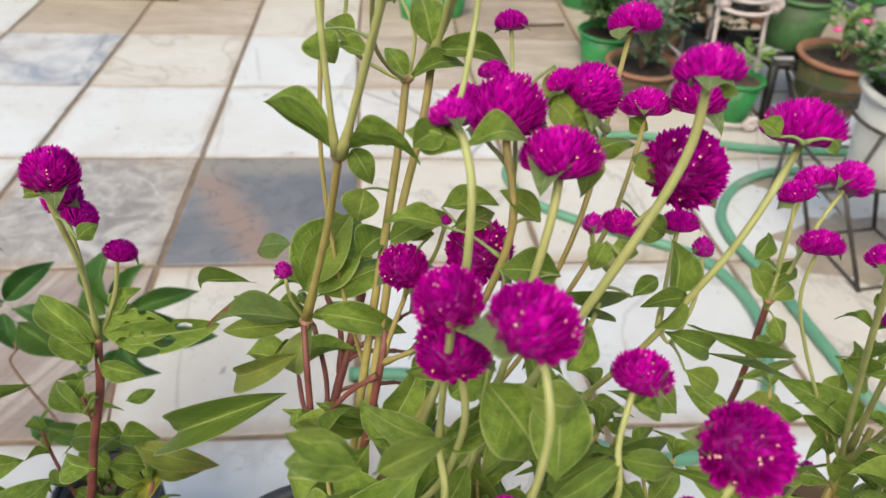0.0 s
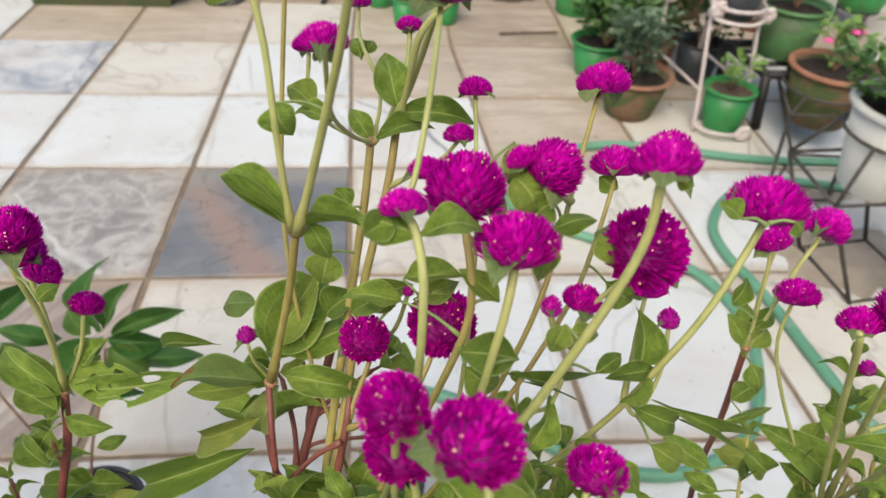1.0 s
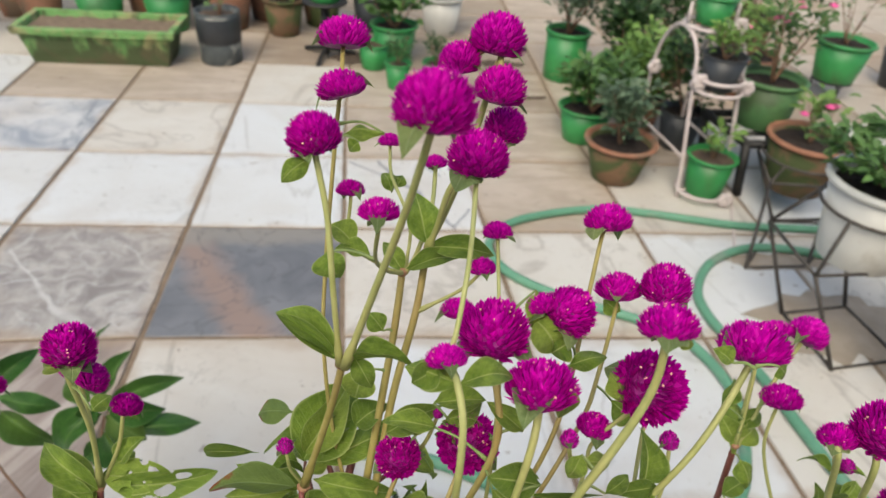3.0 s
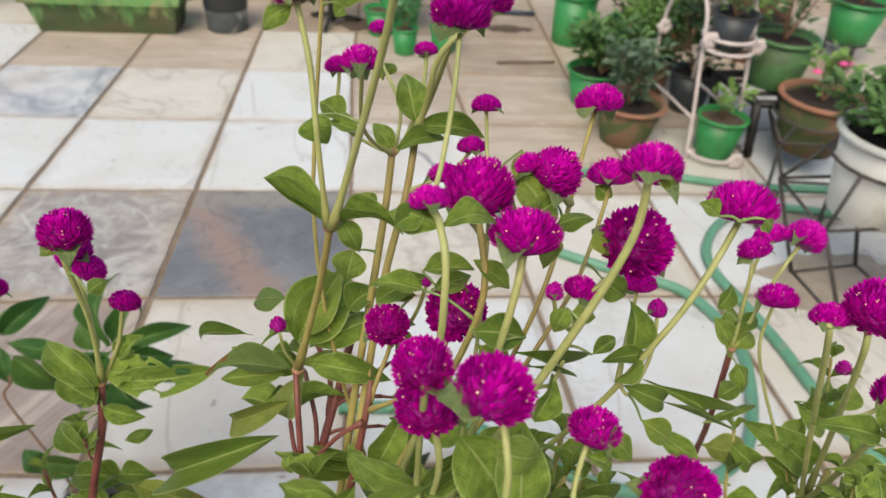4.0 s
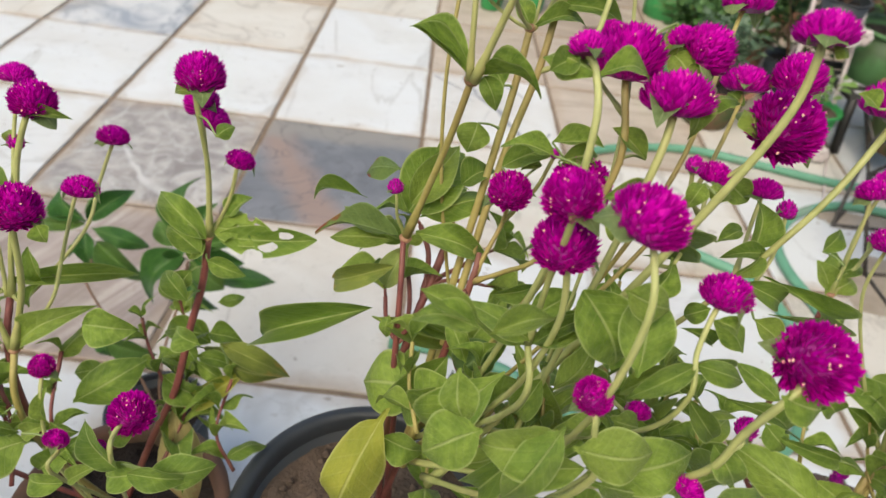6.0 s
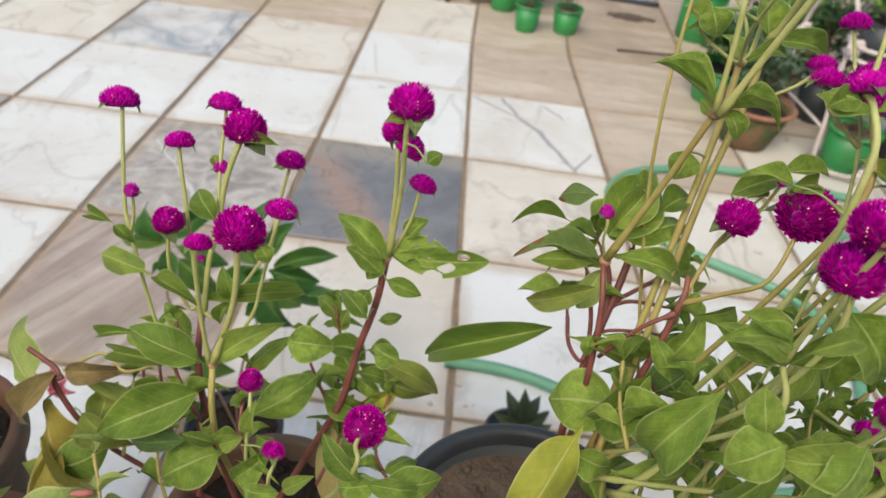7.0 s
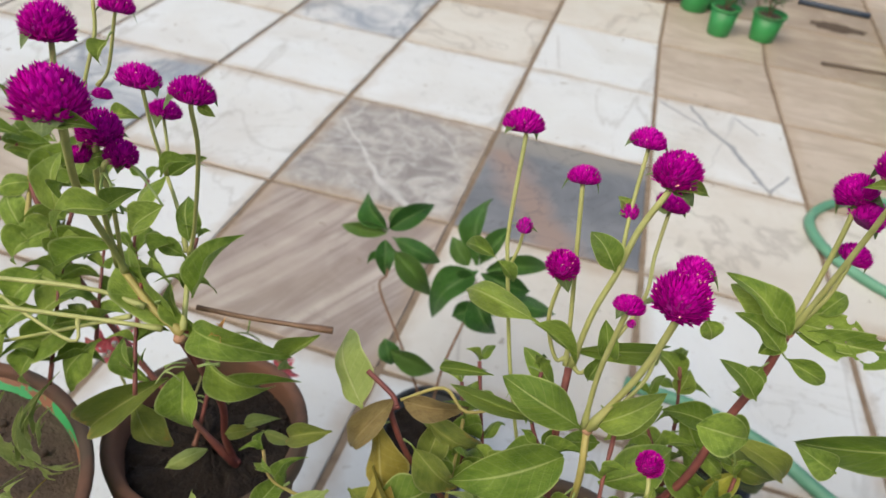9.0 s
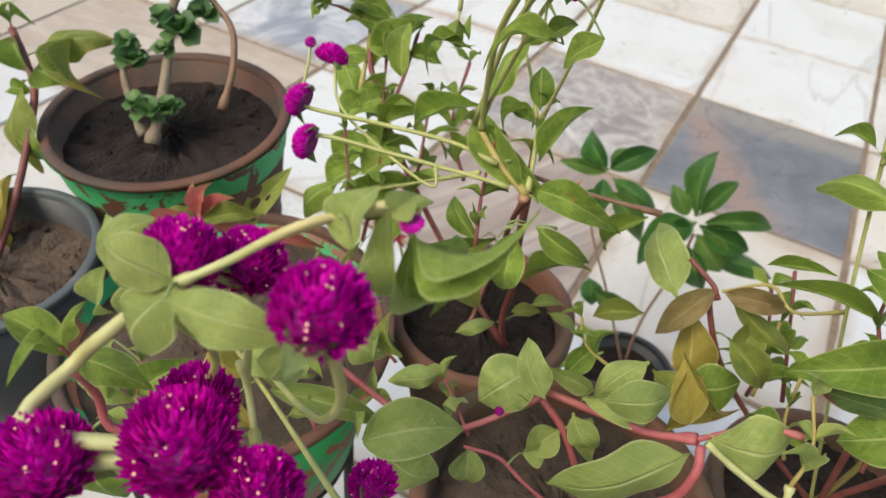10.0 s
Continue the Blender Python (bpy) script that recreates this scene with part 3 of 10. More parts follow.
def joint(parent, at, radius, way=(0, 0, 1)):
    """The swollen, reddish knot where stems and leaves part."""
    bm = bmesh.new()
    bmesh.ops.create_icosphere(bm, subdivisions=2, radius=radius)
    rng = random.Random(int(at[0] * 1e4))
    turn = Vector(way).to_track_quat('Z', 'Y').to_matrix()
    for v in bm.verts:
        v.co = Vector(at) + turn @ Vector((v.co.x, v.co.y, v.co.z * 0.8)) * rng.uniform(0.93, 1.07)
    return part("joint", bm, joint_skin, parent, "swollen pinkish brown stem joint")


HEADS = {}


def head_mesh(kind, sort):
    """A flower head one wide about its middle: narrow, keeled, ascending bracts crowded over a core coloured as the
    shade between them, jagged at the top.
    """
    key = (kind, sort)
    if key in HEADS:
        return HEADS[key]
    rng = random.Random(11 * sort + len(kind))
    n, most, tall, shift = {"ball": (430, 2.2, 0.92, -0.12), "dome": (320, 1.85, 0.74, -0.16), "bud": (70, 1.9, 1.15, -0.05)}[kind]
    lean = rng.uniform(0, 6.28)
    bm = bmesh.new()
    for i in range(n):
        low = math.cos(most)
        z = 1 - (1 - low) * (i + 0.5) / n
        th = math.acos(z)
        a = i * 2.39996 + rng.uniform(-.15, .15)
        out, side = Vector((math.cos(a), math.sin(a), 0)), Vector((-math.sin(a), math.cos(a), 0))
        root = (out * math.sin(th) + Vector((0, 0, z * tall))) * 0.375
        grow = (0.35 * th + 0.10 * th * th if kind != "bud" else 0.3 * th) + rng.uniform(-.12, .12)
        way = out * math.sin(grow) + Vector((0, 0, math.cos(grow)))
        keel = way.cross(side)
        if keel.dot(out) < 0:
            keel = -keel
        long = 0.180 * rng.uniform(0.80, 1.12) * (1 + 0.12 * math.cos(a - lean))
        w = rng.uniform(0.037, 0.052) * (1.0 if kind != "bud" else 1.5)
        turn = side * rng.uniform(-.022, .022)
        back = root - way * 0.06
        pts = (back + side * w * 0.7, back - side * w * 0.7, root + way * long * 0.5 + side * w, root + way * long * 0.5 - side * w,
               root + way * long * 0.45 + keel * w * 0.55, root + way * long + turn + out * rng.uniform(0, 0.02))
        vs = [bm.verts.new((p.x, p.y, p.z + shift)) for p in pts]
        for f in ((0, 4, 2), (0, 1, 4), (1, 3, 4), (2, 4, 5), (4, 3, 5)):
            bm.faces.new([vs[k] for k in f])
    me = bpy.data.meshes.new("flower_head")
    bm.normal_update()
    bm.to_mesh(me)
    bm.free()
    me.materials.append(petal)
    # inner ball in the dark tone, painted shade behind the bracts
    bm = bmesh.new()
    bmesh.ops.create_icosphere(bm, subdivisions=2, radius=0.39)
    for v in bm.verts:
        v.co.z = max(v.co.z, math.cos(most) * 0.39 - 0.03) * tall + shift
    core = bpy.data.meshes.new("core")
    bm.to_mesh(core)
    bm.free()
    core.materials.append(petal_shade_core)
    bm = bmesh.new()
    for _ in range({"ball": 17, "dome": 12, "bud": 3}[kind]):
        th = rng.uniform(0.1, most - 0.35)
        a = rng.uniform(0, 6.28)
        grow = 0.40 * th + 0.10 * th * th
        root = Vector((math.sin(th) * math.cos(a), math.sin(th) * math.sin(a), math.cos(th) * tall)) * 0.385
        way = Vector((math.sin(grow) * math.cos(a), math.sin(grow) * math.sin(a), math.cos(grow)))
        o = way.orthogonal().normalized()
        p = way.cross(o)
        at = root + way * rng.uniform(0.10, 0.14) + Vector((0, 0, shift))
        size = rng.uniform(0.011, 0.021)
        foot, mid = bm.verts.new(at - way * 0.02), bm.verts.new(at + way * 0.012)
        ring = [bm.verts.new(at + (o * math.cos(k * 1.2566) + p * math.sin(k * 1.2566)) * size + way * 0.016) for k in range(5)]
        for k in range(5):
            bm.faces.new((foot, ring[(k + 1) % 5], ring[k]))
            bm.faces.new((mid, ring[k], ring[(k + 1) % 5]))
    dots = bpy.data.meshes.new("florets")
    bm.normal_update()
    bm.to_mesh(dots)
    bm.free()
    dots.materials.append(floret_skin)
    HEADS[key] = (me, core, dots)
    return HEADS[key]


def flower(parent, at, size, way, kind):
    """A flower head on its stem, with a shade-coloured core, tiny florets and two leaflets under it."""
    COUNT[0] += 1
    rng = random.Random(1000 + COUNT[0])
    size *= 1.0 if kind != "bud" else 0.9
    z = Vector(way).normalized()
    turn = z.to_track_quat('Z', 'Y').to_matrix().to_4x4() @ pose(0, 0, 0, 0, 0, rng.uniform(0, 360))
    m = Matrix.Translation(at) @ turn @ Matrix.Diagonal((size, size, size, 1))
    me, core, dots = head_mesh(kind, rng.randrange(5))
    head = put("flower_head", me, parent, m)
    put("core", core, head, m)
    tagged(put("floret", dots, head, m, "tiny cream florets"), kind="stuff")
    drop = {"ball": 0.36, "dome": 0.24, "bud": 0.40}[kind]
    az = rng.uniform(0, 6.28)
    for s in (0, math.pi):
        d = Vector((math.cos(az + s), math.sin(az + s), rng.uniform(-0.1, 0.3) if kind != "bud" else 0.9))
        base = m @ Vector((0, 0, -drop))
        tip = m @ (Vector((0, 0, -drop)) + d * rng.uniform(0.50, 0.62))
        leaf(head, base, tip, size * (0.58 if kind != "bud" else 0.6), cup_green, tuple(z), 0.3, None, "bract_leaf")
    return head


def plant(at, label):
    return thing("globe_amaranth", at, label, "flowering plant", "potted globe amaranths")


def flower_pot(at, rim_r, height, material, label, rim="lip", soil=None, soil_drop=0.025, base=0.68, wall=0.006, name="flower_pot", category="flower pot", rim_material=None, sides=44, seed=0):
    """A pot with a thick wall and a rim, filled with soil. at: the middle of its base."""
    ob = thing(name, at, label, category, "plant pots")
    rb = rim_r * base
    lip_h = {"lip": 0.16, "roll": 0.08, "thin": 0.04, "bowl": 0.13}[rim] * height
    lip_w = {"lip": 0.07, "roll": 0.07, "thin": 0.03, "bowl": 0.035}[rim] * rim_r
    rn = rim_r - lip_w
    bm = bmesh.new()
    zl = height - lip_h
    rk = rb + (rn - rb) * zl / height
    lathe(bm, [(0.001, 0), (rb * 0.96, 0), (rb, 0.004), (rk, zl), (rk - wall, zl), (rb - wall, 0.008), (0.001, 0.008)], at, sides, 0.004, seed)
    part("body", bm, material, ob)
    bm = bmesh.new()
    b = min(lip_w, lip_h) * 0.45
    ring = [(rk - wall, zl - 0.001), (rk + 0.0005, zl - 0.001), (rim_r - b, zl), (rim_r, zl + b), (rim_r, height - b), (rim_r - b, height), (rn - wall + b, height), (rn - wall, height - b), (rk - wall, zl - 0.001)]
    lathe(bm, ring, at, sides, 0.004, seed)
    part("rim", bm, rim_material or material, ob)
    bm = bmesh.new()
    rng = random.Random(seed)
    rs = rk - wall + (rn - rk) * 0.4 if soil_drop < lip_h else rk - wall - (rk - rb) * (soil_drop - lip_h) / height
    prof = [(rs + 0.001, height - soil_drop)] + [(rs * k, height - soil_drop + 0.006 * (1 - k)) for k in (0.95, 0.85, 0.7, 0.55, 0.4, 0.25, 0.1, 0.01)]
    rings = lathe(bm, prof, at, sides)
    for ringv in rings[1:]:
        for v in ringv:
            v.co.z += rng.uniform(-1, 1) * 0.0055 * min(1, rim_r / 0.08)
    part("soil", bm, soil or soil_dark, ob)
    return ob


def clods(parent, at, radius, n, size, seed=0, material=None):
    """Crumbs of earth lying on the soil of a pot."""
    rng = random.Random(seed)
    bm = bmesh.new()
    for _ in range(n):
        a, r = rng.uniform(0, 6.28), radius * math.sqrt(rng.random())
        s = size * rng.uniform(0.4, 1.2)
        c = Vector((at[0] + r * math.cos(a), at[1] + r * math.sin(a), at[2] + s * 0.3))
        geo = bmesh.ops.create_icosphere(bm, subdivisions=1, radius=s)
        for v in geo["verts"]:
            v.co = c + Vector((v.co.x * rng.uniform(.7, 1.3), v.co.y * rng.uniform(.7, 1.3), v.co.z * rng.uniform(.5, .9)))
    return tagged(part("soil_crumb", bm, material or soil_dark, parent, "dark crumbs of earth"), kind="stuff")


def pot_stand(at, radius, label="black iron ring stand under a flower pot"):
    """A ring on three bent legs that reach the floor; at: the middle of the ring."""
    ob = thing("pot_stand", (at[0], at[1], 0), label, "plant stand", "pot stands")
    ring = [(at[0] + radius * math.cos(a), at[1] + radius * math.sin(a), at[2] - 0.005) for a in [2 * math.pi * k / 24 for k in range(25)]]
    rod("ring", ring, 0.005, black_iron, ob, per=1)
    rod("cross_bar", [(at[0] - radius, at[1], at[2] - 0.009), (at[0] + radius, at[1], at[2] - 0.009)], 0.004, black_iron, ob, per=1)
    for k in range(3):
        a = 2 * math.pi * k / 3 + 0.5
        c, s = math.cos(a), math.sin(a)
        rod("leg", [(at[0] + radius * c, at[1] + radius * s, at[2] - 0.005), (at[0] + radius * 0.9 * c, at[1] + radius * 0.9 * s, at[2] * 0.5), (at[0] + radius * 1.0 * c, at[1] + radius * 1.0 * s, 0.0)], 0.005, black_iron, ob)
    return ob


def shrub(at, radius, height, leaf_len, count, material, label, trunk=None, leaf_w=0.45, bare=0.25, seed=0, name="potted_shrub", blossom=None, blossoms=0):
    """A small shrub: forked stems and a loose crown of separate small leaves with gaps between."""
    rng = random.Random(seed)
    ob = thing(name, at, label, "plant", "potted shrubs")
    tips = []
    bm = bmesh.new()
    at = Vector(at)
    for k in range(5):
        a = 2 * math.pi * k / 5 + rng.uniform(-.4, .4)
        out = radius * rng.uniform(0.35, 0.9)
        top = at + Vector((out * math.cos(a), out * math.sin(a), height * rng.uniform(0.65, 1.0)))
        mid = at + (top - at) * 0.5 + Vector((rng.uniform(-1, 1), rng.uniform(-1, 1), 0)) * radius * 0.15
        line = spline([at, mid, top], 5)
        tube(bm, line, [max(0.0012, 0.035 * radius * (1 - 0.75 * i / 10)) for i in range(len(line))], 6)
        tips.append(line)
    part("stem", bm, trunk or brown_stem, ob)
    bm = bmesh.new()
    for i in range(count):
        line = rng.choice(tips)
        s = bare + (1 - bare) * math.sqrt(rng.random())
        q = line[min(len(line) - 1, int(s * (len(line) - 1)))]
        a = rng.uniform(0, 6.28)
        spread = radius * 0.38 * rng.random() ** 0.6
        c = q + Vector((spread * math.cos(a), spread * math.sin(a), rng.uniform(-.12, .22) * height))
        y = Vector((math.cos(a), math.sin(a), rng.uniform(-.3, .8))).normalized()
        z = Vector((rng.uniform(-.5, .5), rng.uniform(-.8, .2), 1))
        z = (z - y * z.dot(y)).normalized()
        n = leaf_len * rng.uniform(0.65, 1.25)
        m = Matrix.Translation(c) @ Matrix((y.cross(z), y, z)).transposed().to_4x4() @ Matrix.Diagonal((n * leaf_w, n, n, 1))
        blade(bm, m, 3, 2, 0.15, 0.3)
    tagged(part("crown", bm, material, ob), kind="stuff")
    for i in range(blossoms):
        line = rng.choice(tips)
        c = line[-1] + Vector((rng.uniform(-.3, .3) * radius, rng.uniform(-.5, .1) * radius, rng.uniform(-.25, .15) * height))
        bm = bmesh.new()
        for k in range(5):
            a = 2 * math.pi * k / 5
            y = Vector((math.cos(a), math.sin(a) * 0.7 - .3, 0.5)).normalized()
            z = Vector((0, -0.6, 0.8))
            z = (z - y * z.dot(y)).normalized()
            blade(bm, Matrix.Translation(c) @ Matrix((y.cross(z), y, z)).transposed().to_4x4() @ Matrix.Diagonal((0.016, 0.02, 0.02, 1)), 4, 2, 0.1, 0.2, 0, 1.1)
        part("blossom", bm, blossom, ob, "small bright blossom")
    return ob


# ---- the terrace ----
T = 0.5


def slab(name, lo, hi, material, label, category, bevel=0.0):
    bm = bmesh.new()
    bmesh.ops.create_cube(bm, size=1)
    for v in bm.verts:
        v.co = Vector([(a + b) / 2 + c * (b - a) for a, b, c in zip(lo, hi, v.co)])
    if bevel:
        bmesh.ops.bevel(bm, geom=bm.edges[:], offset=bevel, segments=2, affect='EDGES')
    return tagged(part(name, bm, material, None, "", False), label, category, "", "structure")


bm = bmesh.new()
bmesh.ops.create_grid(bm, x_segments=40, y_segments=40, size=1)
for v in bm.verts:
    k = 60 * (0.08 * abs(v.co.x) + 0.92 * abs(v.co.x) ** 3)
    j = 60 * (0.08 * abs(v.co.y) + 0.92 * abs(v.co.y) ** 3)
    v.co = Vector((math.copysign(k, v.co.x), math.copysign(j, v.co.y), -0.006))
ground = tagged(part("ground", bm, grout, None, "", False), "brown grout and bare cement bed of the terrace", "floor", "", "structure")
slab("wall_north", (-7, 6.0, -0.006), (7, 6.2, 2.2), wall_paint, "weathered cream boundary wall behind the terrace", "wall", 0.01)
slab("wall_south", (-7, -4.4, -0.006), (7, -4.2, 2.6), wall_paint, "weathered cream house wall beside the terrace", "wall", 0.01)


# ---- the hose ----
def hose(points, label):
    ob = thing("garden_hose", points[0], label, "hose", "garden hose")
    bm = bmesh.new()
    line = spline([(x, y, z + 0.0145) for x, y, z in points], 8)
    tube(bm, line, [0.0145] * len(line), 12)
    part("tube", bm, hose_green, ob)
    a, b = line[-1], line[-2]
    rod("end_ring", [a + (b - a).normalized() * 0.004, a + (a - b).normalized() * 0.006], 0.0158, hose_green, ob, "thickened open end", per=1, sides=12)
    return ob


hose([(2.9, -0.12, 0), (2.28, 0.0, 0), (1.90, 0.03, 0), (1.60, 0.10, 0), (1.42, 0.125, 0), (1.22, 0.085, 0), (1.07, 0.015, 0), (0.985, -0.11, 0), (1.015, -0.24, 0), (1.106, -0.335, 0), (1.24, -0.415, 0), (1.36, -0.475, 0), (1.47, -0.55, 0), (1.53, -0.70, 0), (1.52, -0.85, 0),
      (1.42, -1.07, 0), (1.25, -1.17, 0), (1.10, -1.165, 0), (0.96, -1.095, 0), (0.835, -1.005, 0), (0.745, -0.962, 0), (0.653, -0.942, 0), (0.574, -0.938, 0), (0.530, -0.937, 0)],
     "long green rubber garden hose looped over the stone floor")
hose([(2.8, -0.40, 0), (2.45, -0.29, 0), (2.12, -0.145, 0), (1.90, -0.108, 0), (1.72, -0.187, 0), (1.61, -0.332, 0), (1.59, -0.462, 0), (1.62, -0.604, 0), (1.645, -0.75, 0), (1.66, -0.9, 0), (1.70, -1.1, 0), (1.85, -1.3, 0)],
     "green rubber garden hose curving under the wire stands")
rod("tube", [(1.11, 1.866, 0.014), (1.27, 1.853, 0.014), (1.445, 1.840, 0.014)], 0.014, pipe_blue, thing("water_pipe", (1.28, 1.85, 0), "short dark blue plastic pipe lying on the floor", "pipe"))
rod("shaft", [(1.148, 1.131, 0.007), (1.25, 1.145, 0.007), (1.34, 1.149, 0.008), (1.426, 1.161, 0.007)], 0.0065, wood_stick, thing("wooden_stick", (1.28, 1.145, 0), "thin grey-brown stick lying on the floor", "stick"))
for k, (x, y, rx, ry) in enumerate([(0.52, 1.62, 0.17, 0.10), (1.27, 1.62, 0.13, 0.06), (1.98, -0.48, 0.26, 0.17), (1.95, -0.17, 0.20, 0.05)]):
    bm = bmesh.new()
    rng = random.Random(k + 5)
    rim_pts = []
    for i in range(28):
        a = 2 * math.pi * i / 28
        q = rng.uniform(0.75, 1.15)
        rim_pts.append(bm.verts.new((x + rx * q * math.cos(a), y + ry * q * math.sin(a), 0.0012)))
    mid = bm.verts.new((x, y, 0.005))
    for i in range(28):
        bm.faces.new((mid, rim_pts[i], rim_pts[(i + 1) % 28]))
    tagged(part("spilled_soil", bm, soil_brown if k < 2 else dust, None), "thin patch of spilled brown soil on the floor", "soil", "spilled soil", "stuff")


# ---- pots and plants at the far side ----
def trough(x0, x1, y0, y1, h, label):
    """A long planter with sloping sides, a flat rim, thick walls and soil."""
    ob = thing("planter_box", ((x0 + x1) / 2, (y0 + y1) / 2, 0), label, "planter")
    bm = bmesh.new()

    def loop(grow, z):
        return [bm.verts.new(p) for p in ((x0 - grow, y0 - grow, z), (x1 + grow, y0 - grow, z), (x1 + grow, y1 + grow, z), (x0 - grow, y1 + grow, z))]
    loops = [loop(0, 0), loop(0.03, h - 0.035), loop(0.052, h - 0.032), loop(0.055, h), loop(0.028, h), loop(0.018, h - 0.06)]
    bm.faces.new(loops[0][::-1])
    for a, b in zip(loops, loops[1:]):
        for i in range(4):
            bm.faces.new((a[i], a[(i + 1) % 4], b[(i + 1) % 4], b[i]))
    bmesh.ops.subdivide_edges(bm, edges=bm.edges[:], cuts=3, use_grid_fill=True)
    rng = random.Random(3)
    for v in bm.verts:
        v.co += Vector((rng.uniform(-1, 1), rng.uniform(-1, 1), 0)) * 0.0025
    part("box", bm, mossy_green, ob, smooth=False)
    bm = bmesh.new()
    bmesh.ops.create_grid(bm, x_segments=24, y_segments=10, size=0.5)
    for v in bm.verts:
        v.co = Vector(((x0 + x1) / 2 + v.co.x * (x1 - x0 + 0.04), (y0 + y1) / 2 + v.co.y * (y1 - y0 + 0.04), h - 0.026 + rng.uniform(-.005, .005)))
    part("soil", bm, dry_soil, ob)
    return ob


trough(-1.01, -0.39, 1.40, 1.60, 0.18, "long bright green cement planter box with black mould stains")
bucket = flower_pot((-0.16, 1.52, 0), 0.108, 0.25, grey_plastic, "scuffed grey plastic bucket with tape, used as a pot", "thin", soil_brown, 0.03, 0.92, name="bucket", category="bucket")
bm = bmesh.new()
lathe(bm, [(0.1035, 0.105), (0.1052, 0.107), (0.1082, 0.225), (0.1072, 0.227)], (-0.16, 1.52, 0), 44, 0.004, 0)
part("tape_wrap", bm, black_plastic, bucket, "black tape wrapped round the upper half")
shrub((-0.15, 1.52, 0.21), 0.09, 0.20, 0.04, 40, crown_mid, "sparse shrub in the grey bucket", seed=31)

# far row
for k, (x, y, r, h, mat, soil, text) in enumerate([(-1.55, 1.72, 0.15, 0.26, green_plastic, soil_dark, "green plastic flower pot in the far row"), (-1.18, 1.98, 0.13, 0.22, clay, soil_brown, "terracotta flower pot in the far row"), (-0.86, 1.95, 0.14, 0.24, green_plastic, soil_dark, "green plastic flower pot in the far row"),
        (-0.52, 1.98, 0.14, 0.22, green_plastic, soil_dark, "green plastic flower pot behind the planter box"), (-0.20, 2.05, 0.13, 0.22, clay, soil_dark, "terracotta flower pot in the far row"), (0.10, 1.98, 0.12, 0.20, clay_mossy, soil_dark, "mossy terracotta flower pot in the far row"),
        (0.98, 2.10, 0.13, 0.22, white_pot, soil_dark, "cream plastic flower pot in the far row")]):
    flower_pot((x, y, 0), r, h, mat, text, "roll", soil, seed=k)
    shrub((x, y, h - 0.03), r * 1.2, 0.3, 0.05, 130, (crown_mid, crown_dark, crown_light)[k % 3], "leafy green plant in the far row", seed=40 + k)
for k, (x, y, r, h, mat, text) in enumerate([(-1.37, 2.12, 0.12, 0.22, clay_bright, "orange terracotta flower pot in the far row"), (-0.69, 2.16, 0.11, 0.24, clay_bright, "orange terracotta flower pot in the far row"), (-0.36, 2.22, 0.12, 0.20, black_plastic, "black plastic flower pot in the far row"),
        (-0.03, 2.24, 0.12, 0.20, clay_damp, "brown clay flower pot in the far row"), (0.29, 2.18, 0.13, 0.22, clay_mossy, "mossy clay flower pot in the far row"), (0.58, 2.12, 0.12, 0.20, black_plastic, "black plastic flower pot in the far row")]):
    flower_pot((x, y, 0), r, h, mat, text, "roll", soil_dark, seed=80 + k)
    shrub((x, y, h - 0.03), 0.19, 0.34, 0.05, 240, (crown_dark, crown_mid)[k % 2], "dense dark green plant in the far row", seed=90 + k)
flower_pot((0.70, 1.60, 0), 0.125, 0.20, green_plastic, "green plastic pot with a leafy plant", "roll", seed=3)
shrub((0.70, 1.60, 0.17), 0.17, 0.26, 0.07, 150, crown_mid, "leafy plant with one yellow blossom in a green pot", seed=51, blossom=yellow_leaf, blossoms=1, leaf_w=0.6)
tri_st = thing("plant_stand", (0.35, 1.62, 0), "dark iron pedestal stand with a wide foot", "plant stand", "pot stands")
rod("post", [(0.35, 1.62, 0.02), (0.352, 1.62, 0.28)], 0.022, black_iron, tri_st, per=1)
for a in (0.3, 2.4, 4.5):
    rod("foot", [(0.35, 1.62, 0.05), (0.35 + 0.09 * math.cos(a), 1.62 + 0.09 * math.sin(a), 0.03), (0.35 + 0.15 * math.cos(a), 1.62 + 0.15 * math.sin(a), 0.012)], 0.012, black_iron, tri_st)
bm = bmesh.new()
lathe(bm, [(0.001, 0), (0.11, 0), (0.115, 0.006), (0.11, 0.012), (0.001, 0.012)], (0.352, 1.62, 0.28), 28)
part("plate", bm, black_iron, tri_st)
flower_pot((0.352, 1.62, 0.292), 0.11, 0.18, green_plastic, "green plastic pot on an iron pedestal stand", "roll", seed=5)

for x, y, r, h, s in ((0.715, 1.245, 0.066, 0.125, 1), (0.905, 1.285, 0.074, 0.12, 2)):
    flower_pot((x, y, 0), r, h, green_plastic, "small light green plastic pot on the floor", "roll", soil_brown, 0.02, 0.72, 0.004, seed=s)
    shrub((x, y, h - 0.02), r * 1.1, 0.15, 0.03, 90, crown_dark, "small dark leafy plant in a green pot", seed=60 + s)
flower_pot((0.60, 1.50, 0), 0.085, 0.13, green_plastic, "small green plastic pot on the floor", "roll", soil_brown, 0.02, 0.72, 0.004, seed=8)

